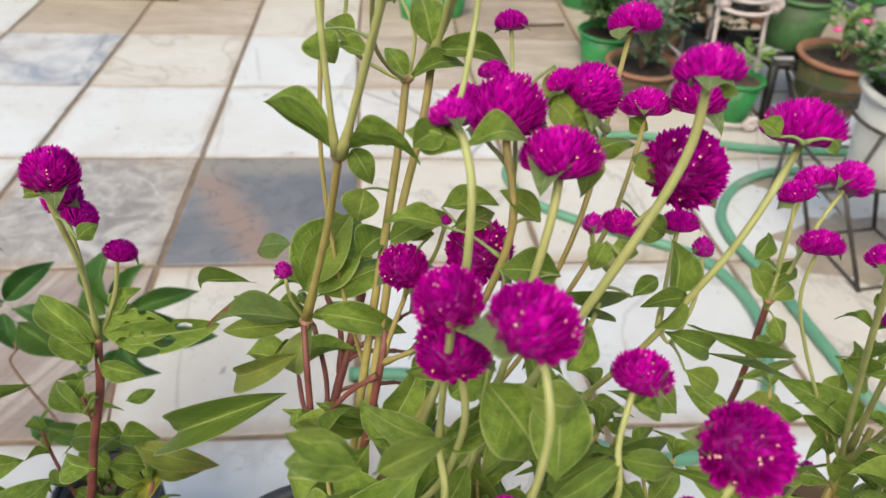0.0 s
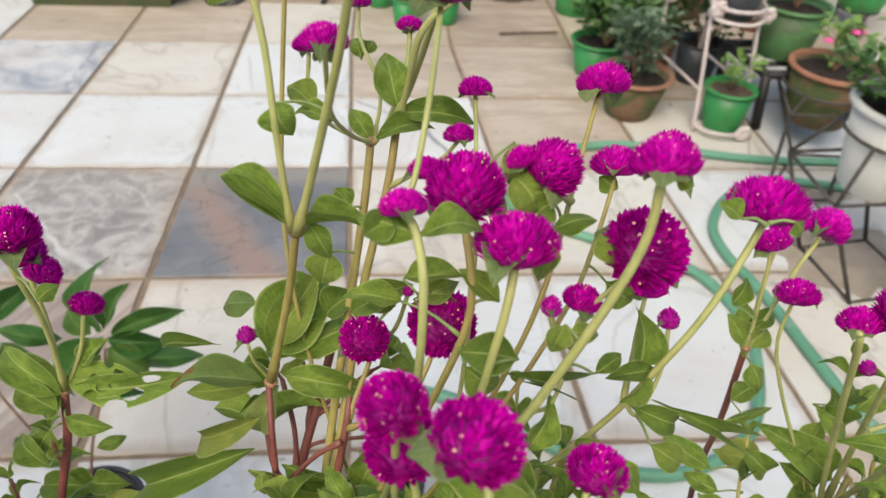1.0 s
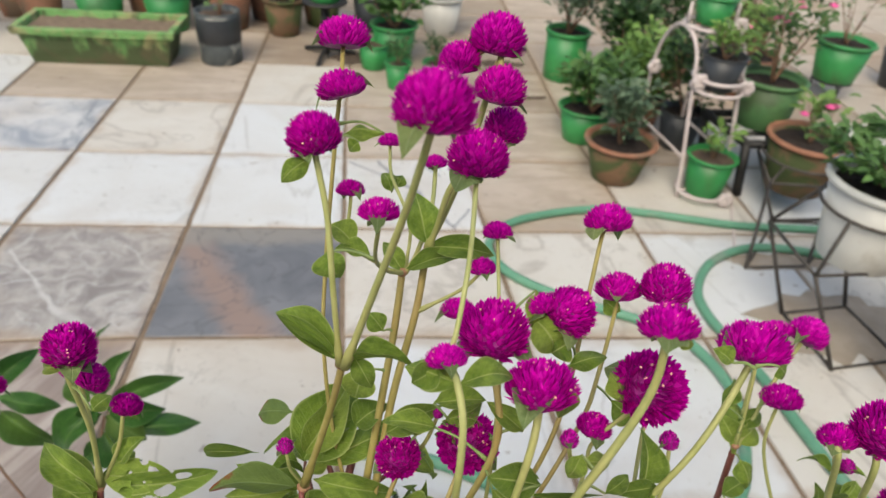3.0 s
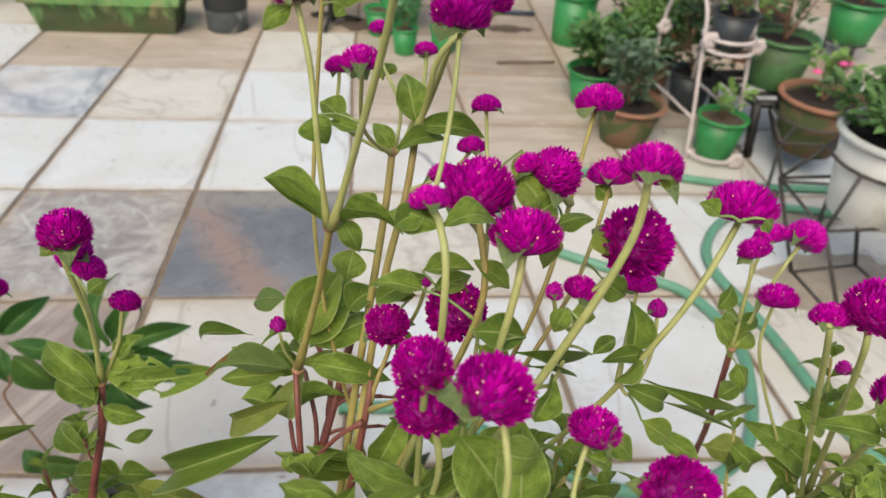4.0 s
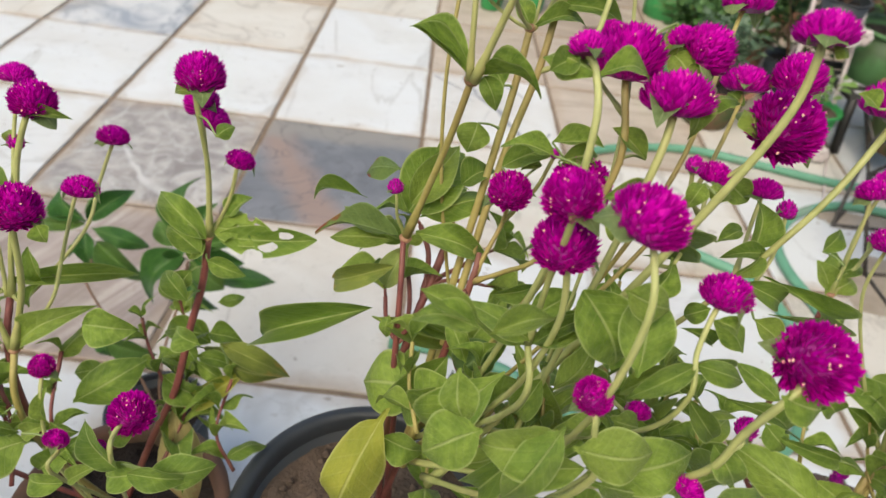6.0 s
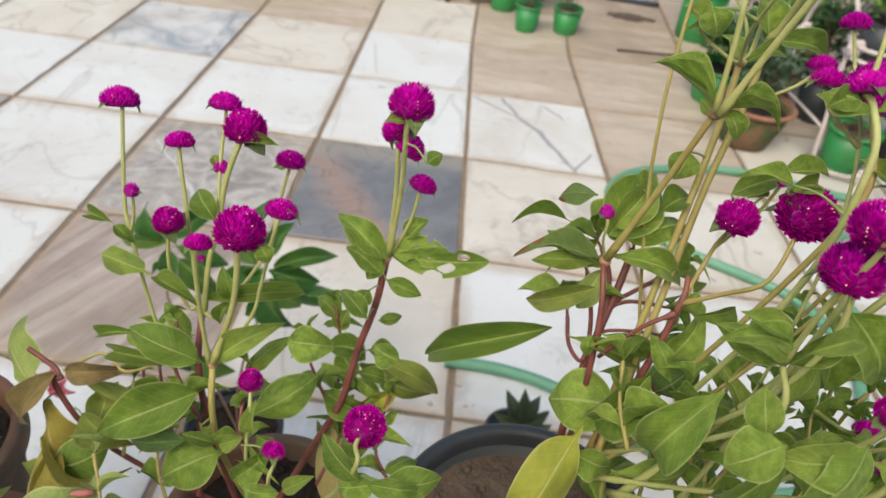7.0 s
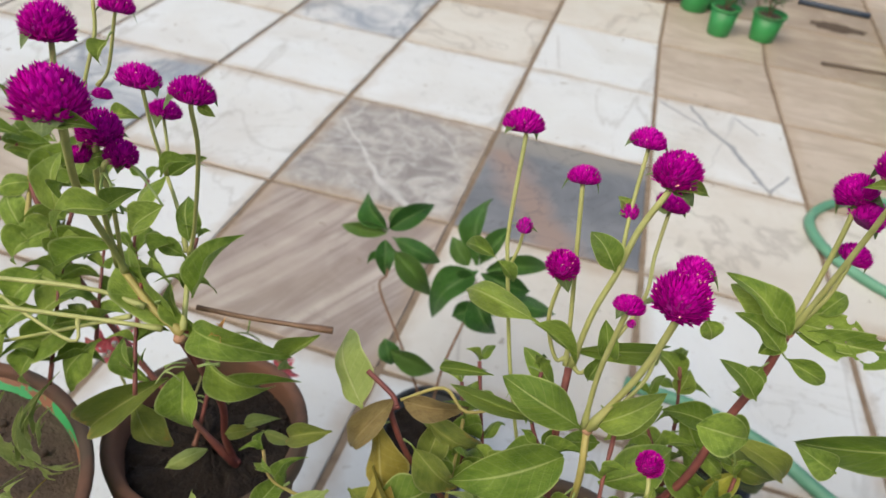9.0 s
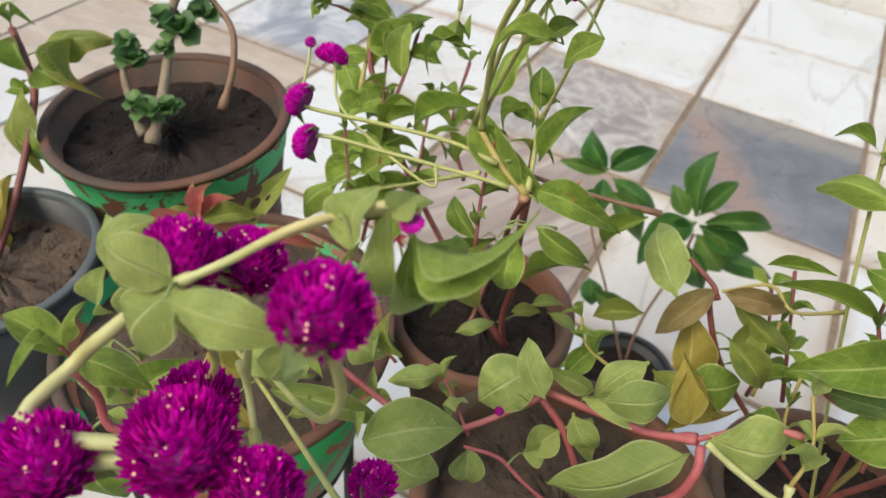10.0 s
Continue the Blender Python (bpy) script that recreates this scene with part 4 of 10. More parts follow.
# the group of pots at the right
flower_pot((1.57, 1.46, 0), 0.115, 0.25, green_plastic, "tall green plastic pot", "roll", base=0.85, seed=11)
shrub((1.57, 1.46, 0.22), 0.20, 0.38, 0.042, 700, crown_grey, "bushy fine-leaved shrub in a tall green pot", seed=61)
flower_pot((1.80, 1.22, 0), 0.125, 0.20, green_plastic, "green plastic pot with a dense shrub", "roll", seed=12)
shrub((1.80, 1.22, 0.17), 0.20, 0.34, 0.045, 750, crown_dark, "dense dark shrub in a green pot", seed=62)
flower_pot((1.50, 0.74, 0), 0.12, 0.15, green_plastic, "low green plastic pot behind a clay pot", "roll", seed=13)
shrub((1.52, 0.72, 0.13), 0.17, 0.24, 0.045, 600, crown_mid, "leafy shrub in a low green pot", seed=63)
flower_pot((1.78, 0.86, 0), 0.11, 0.17, clay, "terracotta pot among green pots", "lip", seed=14)
shrub((1.78, 0.86, 0.14), 0.17, 0.28, 0.05, 520, crown_light, "light green leafy plant in a clay pot", seed=64)
flower_pot((1.548, 0.395, 0), 0.142, 0.165, clay_mossy, "mossy clay pot with an orange rim", "roll", soil_dark, 0.03, 0.62, 0.012, rim_material=clay_bright, seed=15)
shrub((1.545, 0.40, 0.135), 0.13, 0.24, 0.04, 420, crown_grey, "grey-green shrub in a mossy clay pot", seed=65)
flower_pot((1.905, 0.690, 0), 0.10, 0.17, black_plastic, "black plastic pot with red blossoms", "thin", seed=16)
red_bloom = surface("red_petals", (0.55, 0.03, 0.03), (0.70, 0.08, 0.06), 30, 0.5, 0.1)
pink_bloom = surface("pink_petals", (0.65, 0.07, 0.28), (0.78, 0.12, 0.36), 30, 0.5, 0.1)
shrub((1.905, 0.690, 0.14), 0.17, 0.34, 0.042, 520, crown_dark, "dark leafy shrub with a few red blossoms", seed=66, blossom=red_bloom, blossoms=5)
flower_pot((2.1, 1.45, 0), 0.15, 0.22, clay, "wide terracotta pot behind the white stand", "lip", seed=17)
shrub((2.1, 1.45, 0.2), 0.24, 0.40, 0.05, 700, crown_dark, "dense shrub in a wide clay pot", seed=67)
flower_pot((2.45, 1.3, 0), 0.15, 0.22, clay, "wide terracotta pot with sparse stems", "lip", seed=18)
shrub((2.45, 1.3, 0.2), 0.2, 0.3, 0.04, 260, crown_light, "sparse plant with pink blossoms in a clay pot", seed=68, blossom=pink_bloom, blossoms=4)
flower_pot((2.95, 1.32, 0.10), 0.145, 0.20, green_plastic, "bright green plastic pot on a stand", "roll", seed=19)
pot_stand((2.95, 1.32, 0.10), 0.095)
shrub((2.95, 1.32, 0.27), 0.12, 0.3, 0.035, 30, crown_mid, "bare stems in a bright green pot", seed=69)
flower_pot((3.46, 1.50, 0), 0.13, 0.2, black_plastic, "black plastic pot at the edge of the terrace", "thin", seed=20)
flower_pot((2.75, 1.95, 0), 0.16, 0.26, clay_mossy, "large mossy clay pot in the far corner", "lip", seed=21)
shrub((2.75, 1.95, 0.23), 0.2, 0.35, 0.05, 200, crown_mid, "leafy plant in a large clay pot", seed=70)

# white iron stand: two arched sides, rings for the pots at their front
ws = thing("plant_stand", (1.85, 0.40, 0), "white painted iron plant stand with arched sides and rings", "plant stand", "pot stands")
for dx, dy in ((0.0, 0.0), (0.185, 0.018)):
    side = [(1.756, 0.249, 0.0), (1.752, 0.280, 0.15), (1.746, 0.328, 0.336), (1.741, 0.364, 0.49), (1.734, 0.419, 0.555), (1.722, 0.495, 0.575), (1.714, 0.560, 0.550), (1.707, 0.618, 0.475), (1.703, 0.645, 0.372), (1.703, 0.640, 0.20), (1.705, 0.635, 0.0)]
    rod("arch", [(x + dx, y + dy, z) for x, y, z in side], 0.0078, white_metal, ws, per=5)
    rod("side_bar", [(1.752 + dx, 0.28 + dy, 0.15), (1.715 + dx, 0.56 + dy, 0.15), (1.703 + dx, 0.64 + dy, 0.15)], 0.006, white_metal, ws, per=3)
    rod("post", [(1.724 + dx, 0.480 + dy, 0.574), (1.722 + dx, 0.478 + dy, 0.66)], 0.0072, white_metal, ws, per=1)


def shelf(x, y, z, r):
    rod("shelf_ring", [(x + r * math.cos(a), y + r * math.sin(a), z) for a in [2 * math.pi * k / 20 for k in range(21)]], 0.0068, white_metal, ws, per=2)
    rod("shelf_bar", [(x - r, y, z - 0.006), (x + r, y, z - 0.006)], 0.006, white_metal, ws, per=1)


shelf(1.852, 0.265, 0.030, 0.096)
shelf(1.837, 0.350, 0.395, 0.090)
shelf(1.835, 0.356, 0.435, 0.090)
shelf(1.815, 0.490, 0.580, 0.092)
for x, y, z in ((1.930, 0.33, 0.41), (1.752, 0.33, 0.43), (1.905, 0.185, 0.035), (1.890, 0.43, 0.60), (1.705, 0.64, 0.37)):
    bm = bmesh.new()
    for k in range(6):
        a = 2 * math.pi * k / 6
        geo = bmesh.ops.create_icosphere(bm, subdivisions=2, radius=0.016)
        for v in geo["verts"]:
            v.co = Vector((x + 0.016 * math.cos(a) + v.co.x, y - 0.014 + 0.6 * v.co.y, z + 0.016 * math.sin(a) + v.co.z))
    part("rosette", bm, white_metal, ws, "white cast rosette")
flower_pot((1.836, 0.352, 0.395), 0.082, 0.125, black_plastic, "black plastic pot on the upper shelf of a white stand", "thin", seed=22)
shrub((1.836, 0.352, 0.500), 0.09, 0.14, 0.03, 130, crown_light, "yellow-green plant in a black pot on a white stand", seed=71)
flower_pot((1.815, 0.490, 0.587), 0.080, 0.10, green_plastic, "green plastic pot on the top of a white stand", "roll", seed=23)
flower_pot((1.856, 0.262, 0.020), 0.094, 0.155, green_plastic, "bright green plastic pot on the low shelf of a white stand", "roll", soil_brown, 0.02, 0.72, 0.004, seed=24)
shrub((1.856, 0.262, 0.155), 0.07, 0.12, 0.045, 34, crown_light, "seedling with a few pale leaves in a green pot", seed=72)


def stool(feet, tops, h, label):
    """A low stool of heavy black angle iron: four leaning legs, a top frame and two slats."""
    c = [sum(p[k] for p in feet) / 4 for k in (0, 1)]
    ob = thing("plant_stand", (*c, 0), label, "plant stand", "pot stands")
    for i in range(4):
        a, b = tops[i], tops[(i + 1) % 4]
        rod("rail", [(*a, h), (*b, h)], 0.017, black_iron, ob, per=1, sides=4)
        rod("leg", [(*a, h), (*feet[i], 0.0)], 0.018, black_iron, ob, per=1, sides=4)
    for k in (0.3, 0.7):
        p, q = [tuple(u[m] + (v[m] - u[m]) * k for m in (0, 1)) for u, v in ((tops[0], tops[3]), (tops[1], tops[2]))]
        rod("slat", [(*p, h + 0.004), (*q, h + 0.004)], 0.010, black_iron, ob, per=1, sides=4)
    return ob


stool([(2.005, 0.275), (2.33, 0.30), (2.30, 0.60), (1.98, 0.58)], [(1.975, 0.273), (2.22, 0.280), (2.20, 0.56), (1.93, 0.552)], 0.215, "low black iron stool holding a green pot")
flower_pot((2.085, 0.430, 0.234), 0.130, 0.185, faded_green, "faded green plastic pot on a black stool", "roll", soil_dark, 0.03, 0.75, seed=25)
shrub((2.085, 0.430, 0.39), 0.13, 0.34, 0.04, 200, crown_mid, "tall loose plant with pink blossoms in a green pot", seed=73, blossom=pink_bloom, blossoms=4)
flower_pot((2.26, 0.44, 0.010), 0.085, 0.13, green_plastic, "green plastic pot standing under a black stool", "roll", soil_dark, 0.03, 0.75, seed=29)


def wire_stand(feet, tops, h, ring, label):
    """A square wire base, four leaning legs with an upper frame, and a ring that clasps the pot. ring: x, y, z, radius."""
    x, y, z, r = ring
    ob = thing("wire_stand", (x, y, 0), label, "plant stand", "wire pot stands")
    rod("base_frame", [(*p, 0.006) for p in feet + feet[:1]], 0.0052, wire_iron, ob, per=1)
    rod("upper_frame", [(*p, h) for p in tops + tops[:1]], 0.0054, wire_iron, ob, per=1)
    for k, (p, q) in enumerate(zip(feet, tops)):
        rod("leg", [(*p, 0.0), (*q, h)], 0.0062, wire_iron, ob, per=1)
        if k == 2:
            continue
        d = Vector((q[0] - x, q[1] - y)).normalized() * r
        rod("brace", [(*q, h), (x + d.x, y + d.y, z)], 0.0052, wire_iron, ob, per=1)
    rod("ring", [(x + r * math.cos(a), y + r * math.sin(a), z) for a in [2 * math.pi * k / 24 for k in range(25)]], 0.0052, wire_iron, ob, per=1)
    return ob


wire_stand([(1.824, -0.211), (2.040, -0.200), (2.28, 0.06), (2.06, 0.08)], [(1.975, 0.054), (2.20, 0.03), (2.32, 0.30), (2.06, 0.33)], 0.175, (2.155, 0.19, 0.215, 0.142), "black wire stand holding a brown clay pot")
flower_pot((2.160, 0.195, 0.085), 0.152, 0.205, clay_mossy, "dark mossy clay pot with an orange rim in a wire stand", "roll", soil_dark, 0.03, 0.66, 0.01, rim_material=clay_bright, seed=26)
shrub((2.160, 0.195, 0.26), 0.09, 0.20, 0.04, 80, crown_light, "light green plant with pink blossoms in a clay pot", seed=74, blossom=pink_bloom, blossoms=3)
wire_stand([(1.836, -0.441), (2.055, -0.408), (2.084, -0.640), (1.861, -0.674)], [(1.738, -0.359), (1.99, -0.34), (2.02, -0.60), (1.734, -0.619)], 0.28, (1.905, -0.515, 0.425, 0.139), "black wire stand holding a white pot")
flower_pot((1.905, -0.515, 0.27), 0.150, 0.235, white_pot, "white plastic pot in a black wire stand", "roll", soil_dark, 0.03, 0.66, 0.008, seed=27)
shrub((1.905, -0.515, 0.475), 0.17, 0.15, 0.04, 680, crown_mid, "bright green leafy herb in a white pot", seed=75)
wire_stand([(2.022, -0.700), (2.20, -0.68), (2.23, -0.90), (2.03, -0.93)], [(1.91, -0.72), (2.17, -0.68), (2.20, -0.92), (1.93, -0.96)], 0.20, (2.055, -0.795, 0.365, 0.139), "black wire stand holding a second white pot")
flower_pot((2.055, -0.795, 0.21), 0.15, 0.235, white_pot, "second white plastic pot in a black wire stand", "roll", soil_dark, 0.03, 0.66, 0.008, seed=28)
shrub((2.055, -0.795, 0.415), 0.15, 0.15, 0.035, 320, crown_light, "leafy herb in the second white pot", seed=76)
rod("tube", [(1.984, 0.274, 0.006), (1.90, 0.07, 0.005), (1.822, -0.135, 0.005)], 0.0045, white_metal, thing("thin_pipe", (1.90, 0.07, 0), "thin white plastic pipe lying on the floor", "pipe"))

# ---- pots in the row before the camera ----


def near_pot(x, y, rim_z, r, h, material, label, rim="lip", soil=None, drop=0.02, base=0.7, rim_material=None, seed=0, wall=0.005):
    ob = flower_pot((x, y, rim_z - h), r, h, material, label, rim, soil, drop, base, wall, rim_material=rim_material, sides=64, seed=seed)
    if rim_z - h > 0.03:
        pot_stand((x, y, rim_z - h), r * base * 0.95)
    clods(ob, (x, y, rim_z - drop), r * 0.78, 130, 0.0032, seed, soil)
    return ob


near_pot(0.577, -1.764, 0.751, 0.098, 0.18, black_plastic, "large black plastic pot with a rolled rim", "roll", soil_brown, 0.026, 0.8, seed=31)
near_pot(0.382, -1.740, 0.682, 0.082, 0.15, clay, "terracotta pot with a bushy amaranth", "lip", soil_dark, 0.02, seed=32)
near_pot(0.958, -1.716, 0.687, 0.085, 0.15, clay, "terracotta pot with a slender amaranth", "lip", soil_dark, 0.02, seed=33)
near_pot(0.092, -1.726, 0.698, 0.080, 0.15, clay, "terracotta pot with dark damp soil", "lip", soil_dark, 0.024, seed=34)
bowl = near_pot(-0.226, -1.748, 0.783, 0.108, 0.12, clay_damp, "clay bowl with flaking green paint and a jade shrub", "thin", soil_dark, 0.026, 0.80, clay_damp, seed=35, wall=0.006)
bm = bmesh.new()
lathe(bm, [(0.1003, -0.036), (0.1019, -0.026), (0.1034, -0.016), (0.1050, -0.0070), (0.1090, -0.0042)], (-0.226, -1.748, 0.783), 64, 0.004, 35)
part("paint_coat", bm, paint_flakes, bowl, "flaking bright green paint")
near_pot(-0.050, -1.871, 0.732, 0.125, 0.16, painted_clay, "clay pot with peeling green paint and brown soil", "thin", soil_brown, 0.02, 0.7, clay_damp, seed=36)
near_pot(0.224, -1.878, 0.757, 0.092, 0.16, painted_clay, "clay pot with a green edge and brown soil", "lip", soil_brown, 0.022, 0.7, clay, seed=37)
near_pot(-0.232, -1.933, 0.752, 0.082, 0.15, black_plastic, "black plastic pot with a grey rim", "thin", soil_brown, 0.03, 0.8, grey_plastic, seed=38)
near_pot(0.195, -1.361, 0.262, 0.077, 0.262, black_plastic, "small black nursery pot with a woody sapling", "thin", soil_dark, 0.03, 0.8, seed=39)
near_pot(0.649, -1.282, 0.24, 0.05, 0.24, black_plastic, "small black nursery pot with a dark succulent", "thin", soil_dark, 0.03, 0.8, seed=40)

# jade shrub in the green bowl
jade = thing("jade_shrub", (-0.221, -1.752, 0.762), "young jade shrub with pale stems and round leaf clumps", "shrub")


def clump(parent, at, radius, n, seed):
    """A rosette of thick, spoon-shaped leaves."""
    rng = random.Random(seed)
    bm = bmesh.new()
    for i in range(n):
        a, up = i * 2.4, 0.15 + 1.1 * i / n
        y = Vector((math.cos(a) * math.cos(up), math.sin(a) * math.cos(up), math.sin(up) + rng.uniform(-.25, .1))).normalized()
        z = Vector((0, -.3, 1)) + Vector((rng.uniform(-.3, .3), rng.uniform(-.3, .3), 0))
        z = (z - y * z.dot(y)).normalized()
        s = radius * rng.uniform(0.75, 1.1)
        m = Matrix.Translation(Vector(at) - y * radius * 0.1) @ Matrix((y.cross(z), y, z)).transposed().to_4x4() @ Matrix.Diagonal((s * 0.95, s, s, 1))
        blade(bm, m, 7, 4, 0.12, 0.35, 0.03, 0.42, i, rise=1.5, curl=0.2)
    return part("leaf_clump", bm, crown_jade, parent)



# ---- globe amaranths and small plants ----
amaranth_tall = plant((0.590, -1.762, 0.726), 'tall globe amaranth with magenta flower heads in a black pot')
amaranth_bushy = plant((0.385, -1.742, 0.658), 'bushy globe amaranth with small magenta flower heads in a clay pot')
amaranth_slender = plant((0.950, -1.716, 0.662), 'slender globe amaranth with red lower stems in a clay pot')
amaranth_leggy = plant((0.112, -1.733, 0.676), 'leggy globe amaranth with yellowing lower leaves in a clay pot')
amaranth_drooping = plant((-0.050, -1.868, 0.708), 'drooping globe amaranth with pale leaves and bright heads')
amaranth_sprawling = plant((0.224, -1.878, 0.733), 'sprawling amaranth with pink stems and broad pale leaves')
sapling = thing('woody_sapling', (0.195, -1.361, 0.233), 'thin woody sapling with glossy dark green leaves', 'sapling')
succulent = thing('succulent', (0.645, -1.33, 0.27), 'dark green succulent rosette in a small black pot', 'succulent')
seedling = thing('pink_seedling', (-0.08, -1.83, 0.708), 'low seedling with pink and yellow leaves', 'seedling')
weeds = thing('grass_tuft', (0.0, -1.80, 0.71), 'tuft of thin green grass at the edge of a pot', 'grass')
geranium = thing('small_flower', (0.06, -1.69, 0.676), 'small plant with coral pink blossoms', 'flowering plant')
amaranth_young = plant((-0.236, -1.93, 0.722), 'young amaranth with red stems and yellowing leaves in a black pot')
flower(amaranth_tall, (0.595, -1.718, 1.166), 0.0208, (-0.3, 0.2, 1), 'ball')
flower(amaranth_tall, (0.603, -1.678, 1.169), 0.0210, (-0.3, 0.5, 1), 'dome')
flower(amaranth_tall, (0.603, -1.653, 1.182), 0.0235, (0, 0.5, 1), 'dome')
flower(amaranth_tall, (0.634, -1.764, 1.199), 0.0252, (0.1, 0.3, 1), 'ball')
flower(amaranth_tall, (0.668, -1.681, 1.172), 0.0219, (0.2, 0.3, 1), 'ball')
flower(amaranth_tall, (0.676, -1.664, 1.147), 0.0200, (0.2, 0.1, 1), 'ball')
flower(amaranth_tall, (0.657, -1.711, 1.156), 0.0248, (0, 0.3, 1), 'ball')
flower(amaranth_tall, (0.667, -1.669, 1.189), 0.0238, (0.2, 0.3, 1), 'ball')
flower(amaranth_tall, (0.651, -1.673, 1.180), 0.0179, (0, 0.3, 1), 'ball')
flower(amaranth_tall, (0.606, -1.663, 1.112), 0.0142, (0, 0.5, 1), 'dome')
flower(amaranth_tall, (0.619, -1.730, 1.142), 0.0161, (0, 0.5, 1), 'dome')
flower(amaranth_tall, (0.674, -1.685, 1.104), 0.0145, (0, 0.5, 1), 'dome')
flower(amaranth_tall, (0.649, -1.621, 1.105), 0.0129, (0, 0.5, 1), 'dome')
flower(amaranth_tall, (0.625, -1.613, 1.113), 0.0129, (0, 0.5, 1), 'dome')
flower(amaranth_tall, (0.669, -1.682, 1.081), 0.0146, (0, 0.5, 1), 'dome')
flower(amaranth_tall, (0.653, -1.724, 1.090), 0.0153, (0, 0.5, 1), 'dome')
flower(amaranth_tall, (0.665, -1.744, 1.096), 0.0289, (0, 0.2, 1), 'ball')
flower(amaranth_tall, (0.643, -1.772, 1.108), 0.0156, (-0.1, 0.8, 1), 'dome')
flower(amaranth_tall, (0.698, -1.736, 1.099), 0.0225, (0.5, 0, 0.8), 'ball')
flower(amaranth_tall, (0.685, -1.734, 1.101), 0.0142, (-0.3, 0.5, 1), 'dome')
flower(amaranth_tall, (0.679, -1.772, 1.095), 0.0283, (0, 0.3, 1), 'dome')
flower(amaranth_tall, (0.734, -1.661, 1.097), 0.0250, (0, 0.5, 1), 'dome')
flower(amaranth_tall, (0.745, -1.670, 1.060), 0.0249, (0, 0.5, 1), 'dome')
flower(amaranth_tall, (0.764, -1.682, 1.071), 0.0262, (0, 0.3, 1), 'ball')
flower(amaranth_tall, (0.719, -1.773, 1.125), 0.0218, (0, 0.5, 1), 'dome')
flower(amaranth_tall, (0.727, -1.764, 1.084), 0.0297, (0.1, -0.5, 0.8), 'ball')
flower(amaranth_tall, (0.774, -1.747, 1.092), 0.0298, (0.1, 0.4, 1), 'dome')
flower(amaranth_slender, (0.907, -1.621, 0.985), 0.0265, (0.6, 0.5, 0.8), 'ball')
flower(amaranth_slender, (0.882, -1.619, 0.984), 0.0245, (-0.2, 0.8, 0.8), 'dome')
flower(amaranth_slender, (0.874, -1.661, 0.967), 0.0262, (0, 0.5, 1), 'dome')
flower(amaranth_tall, (0.629, -1.752, 1.030), 0.0203, (0, -0.1, 1), 'ball')
flower(amaranth_tall, (0.659, -1.751, 1.036), 0.0275, (0, -0.5, 1), 'ball')
flower(amaranth_tall, (0.710, -1.759, 1.056), 0.0155, (0.2, 0.3, 1), 'dome')
flower(amaranth_tall, (0.693, -1.777, 1.068), 0.0094, (0.2, 0.3, 1), 'bud')
flower(amaranth_tall, (0.748, -1.755, 1.039), 0.0108, (0, 0.3, 1), 'bud')
flower(amaranth_tall, (0.576, -1.726, 1.004), 0.0101, (-0.2, 0.2, 1), 'bud')
flower(amaranth_tall, (0.751, -1.725, 1.031), 0.0174, (0, 0.5, 1), 'dome')
flower(amaranth_tall, (0.639, -1.826, 1.082), 0.0200, (-0.3, 0.0, 1), 'ball')
flower(amaranth_tall, (0.642, -1.823, 1.060), 0.0235, (-0.1, 0.1, 1), 'ball')
flower(amaranth_tall, (0.660, -1.843, 1.090), 0.0248, (0.3, 0.0, 1), 'dome')
flower(amaranth_tall, (0.700, -1.827, 1.051), 0.0190, (0.1, 0.2, 1), 'dome')
flower(amaranth_tall, (0.720, -1.858, 1.054), 0.0258, (0.1, -0.7, 0.8), 'ball')
flower(amaranth_tall, (0.656, -1.862, 1.030), 0.0133, (0.1, -0.1, 1), 'ball')
flower(amaranth_tall, (0.668, -1.860, 0.997), 0.0078, (0, 0.3, 1), 'bud')
flower(amaranth_tall, (0.700, -1.865, 0.990), 0.0129, (0.4, 0.3, 0.8), 'dome')
flower(amaranth_tall, (0.721, -1.845, 1.001), 0.0110, (0.2, 0.1, 1), 'bud')
flower(amaranth_tall, (0.696, -1.813, 0.965), 0.0121, (0, 0.5, 1), 'dome')
flower(amaranth_tall, (0.646, -1.742, 1.044), 0.0058, (0, 0.3, 1), 'bud')
flower(amaranth_tall, (0.630, -1.891, 0.996), 0.0105, (0, 0.3, 1), 'ball')
stem(amaranth_tall, [(0.595, -1.718, 1.161), (0.596, -1.722, 1.158), (0.600, -1.730, 1.138), (0.602, -1.739, 1.110), (0.604, -1.742, 1.074)], 0.0012, 0.0012, green_stem)
stem(amaranth_tall, [(0.634, -1.764, 1.193), (0.633, -1.769, 1.191), (0.627, -1.757, 1.156), (0.616, -1.747, 1.111), (0.606, -1.743, 1.074)], 0.0011, 0.0016, green_stem)
stem(amaranth_tall, [(0.603, -1.653, 1.177), (0.603, -1.678, 1.164), (0.602, -1.668, 1.160), (0.599, -1.672, 1.132), (0.595, -1.689, 1.084), (0.594, -1.703, 1.047), (0.599, -1.717, 0.997), (0.614, -1.733, 0.924), (0.633, -1.746, 0.850), (0.638, -1.751, 0.850)], 0.0010, 0.0010, olive_stem)
stem(amaranth_tall, [(0.605, -1.740, 1.073), (0.598, -1.733, 1.035), (0.583, -1.725, 0.972)], 0.0016, 0.0017, olive_stem)
stem(amaranth_tall, [(0.582, -1.726, 0.972), (0.584, -1.745, 0.950), (0.585, -1.759, 0.899), (0.584, -1.764, 0.815), (0.582, -1.761, 0.726)], 0.0015, 0.0020, red_stem)
stem(amaranth_tall, [(0.606, -1.663, 1.109), (0.606, -1.667, 1.107), (0.606, -1.674, 1.088), (0.622, -1.678, 1.077), (0.631, -1.679, 1.074)], 0.0009, 0.0009, green_stem)
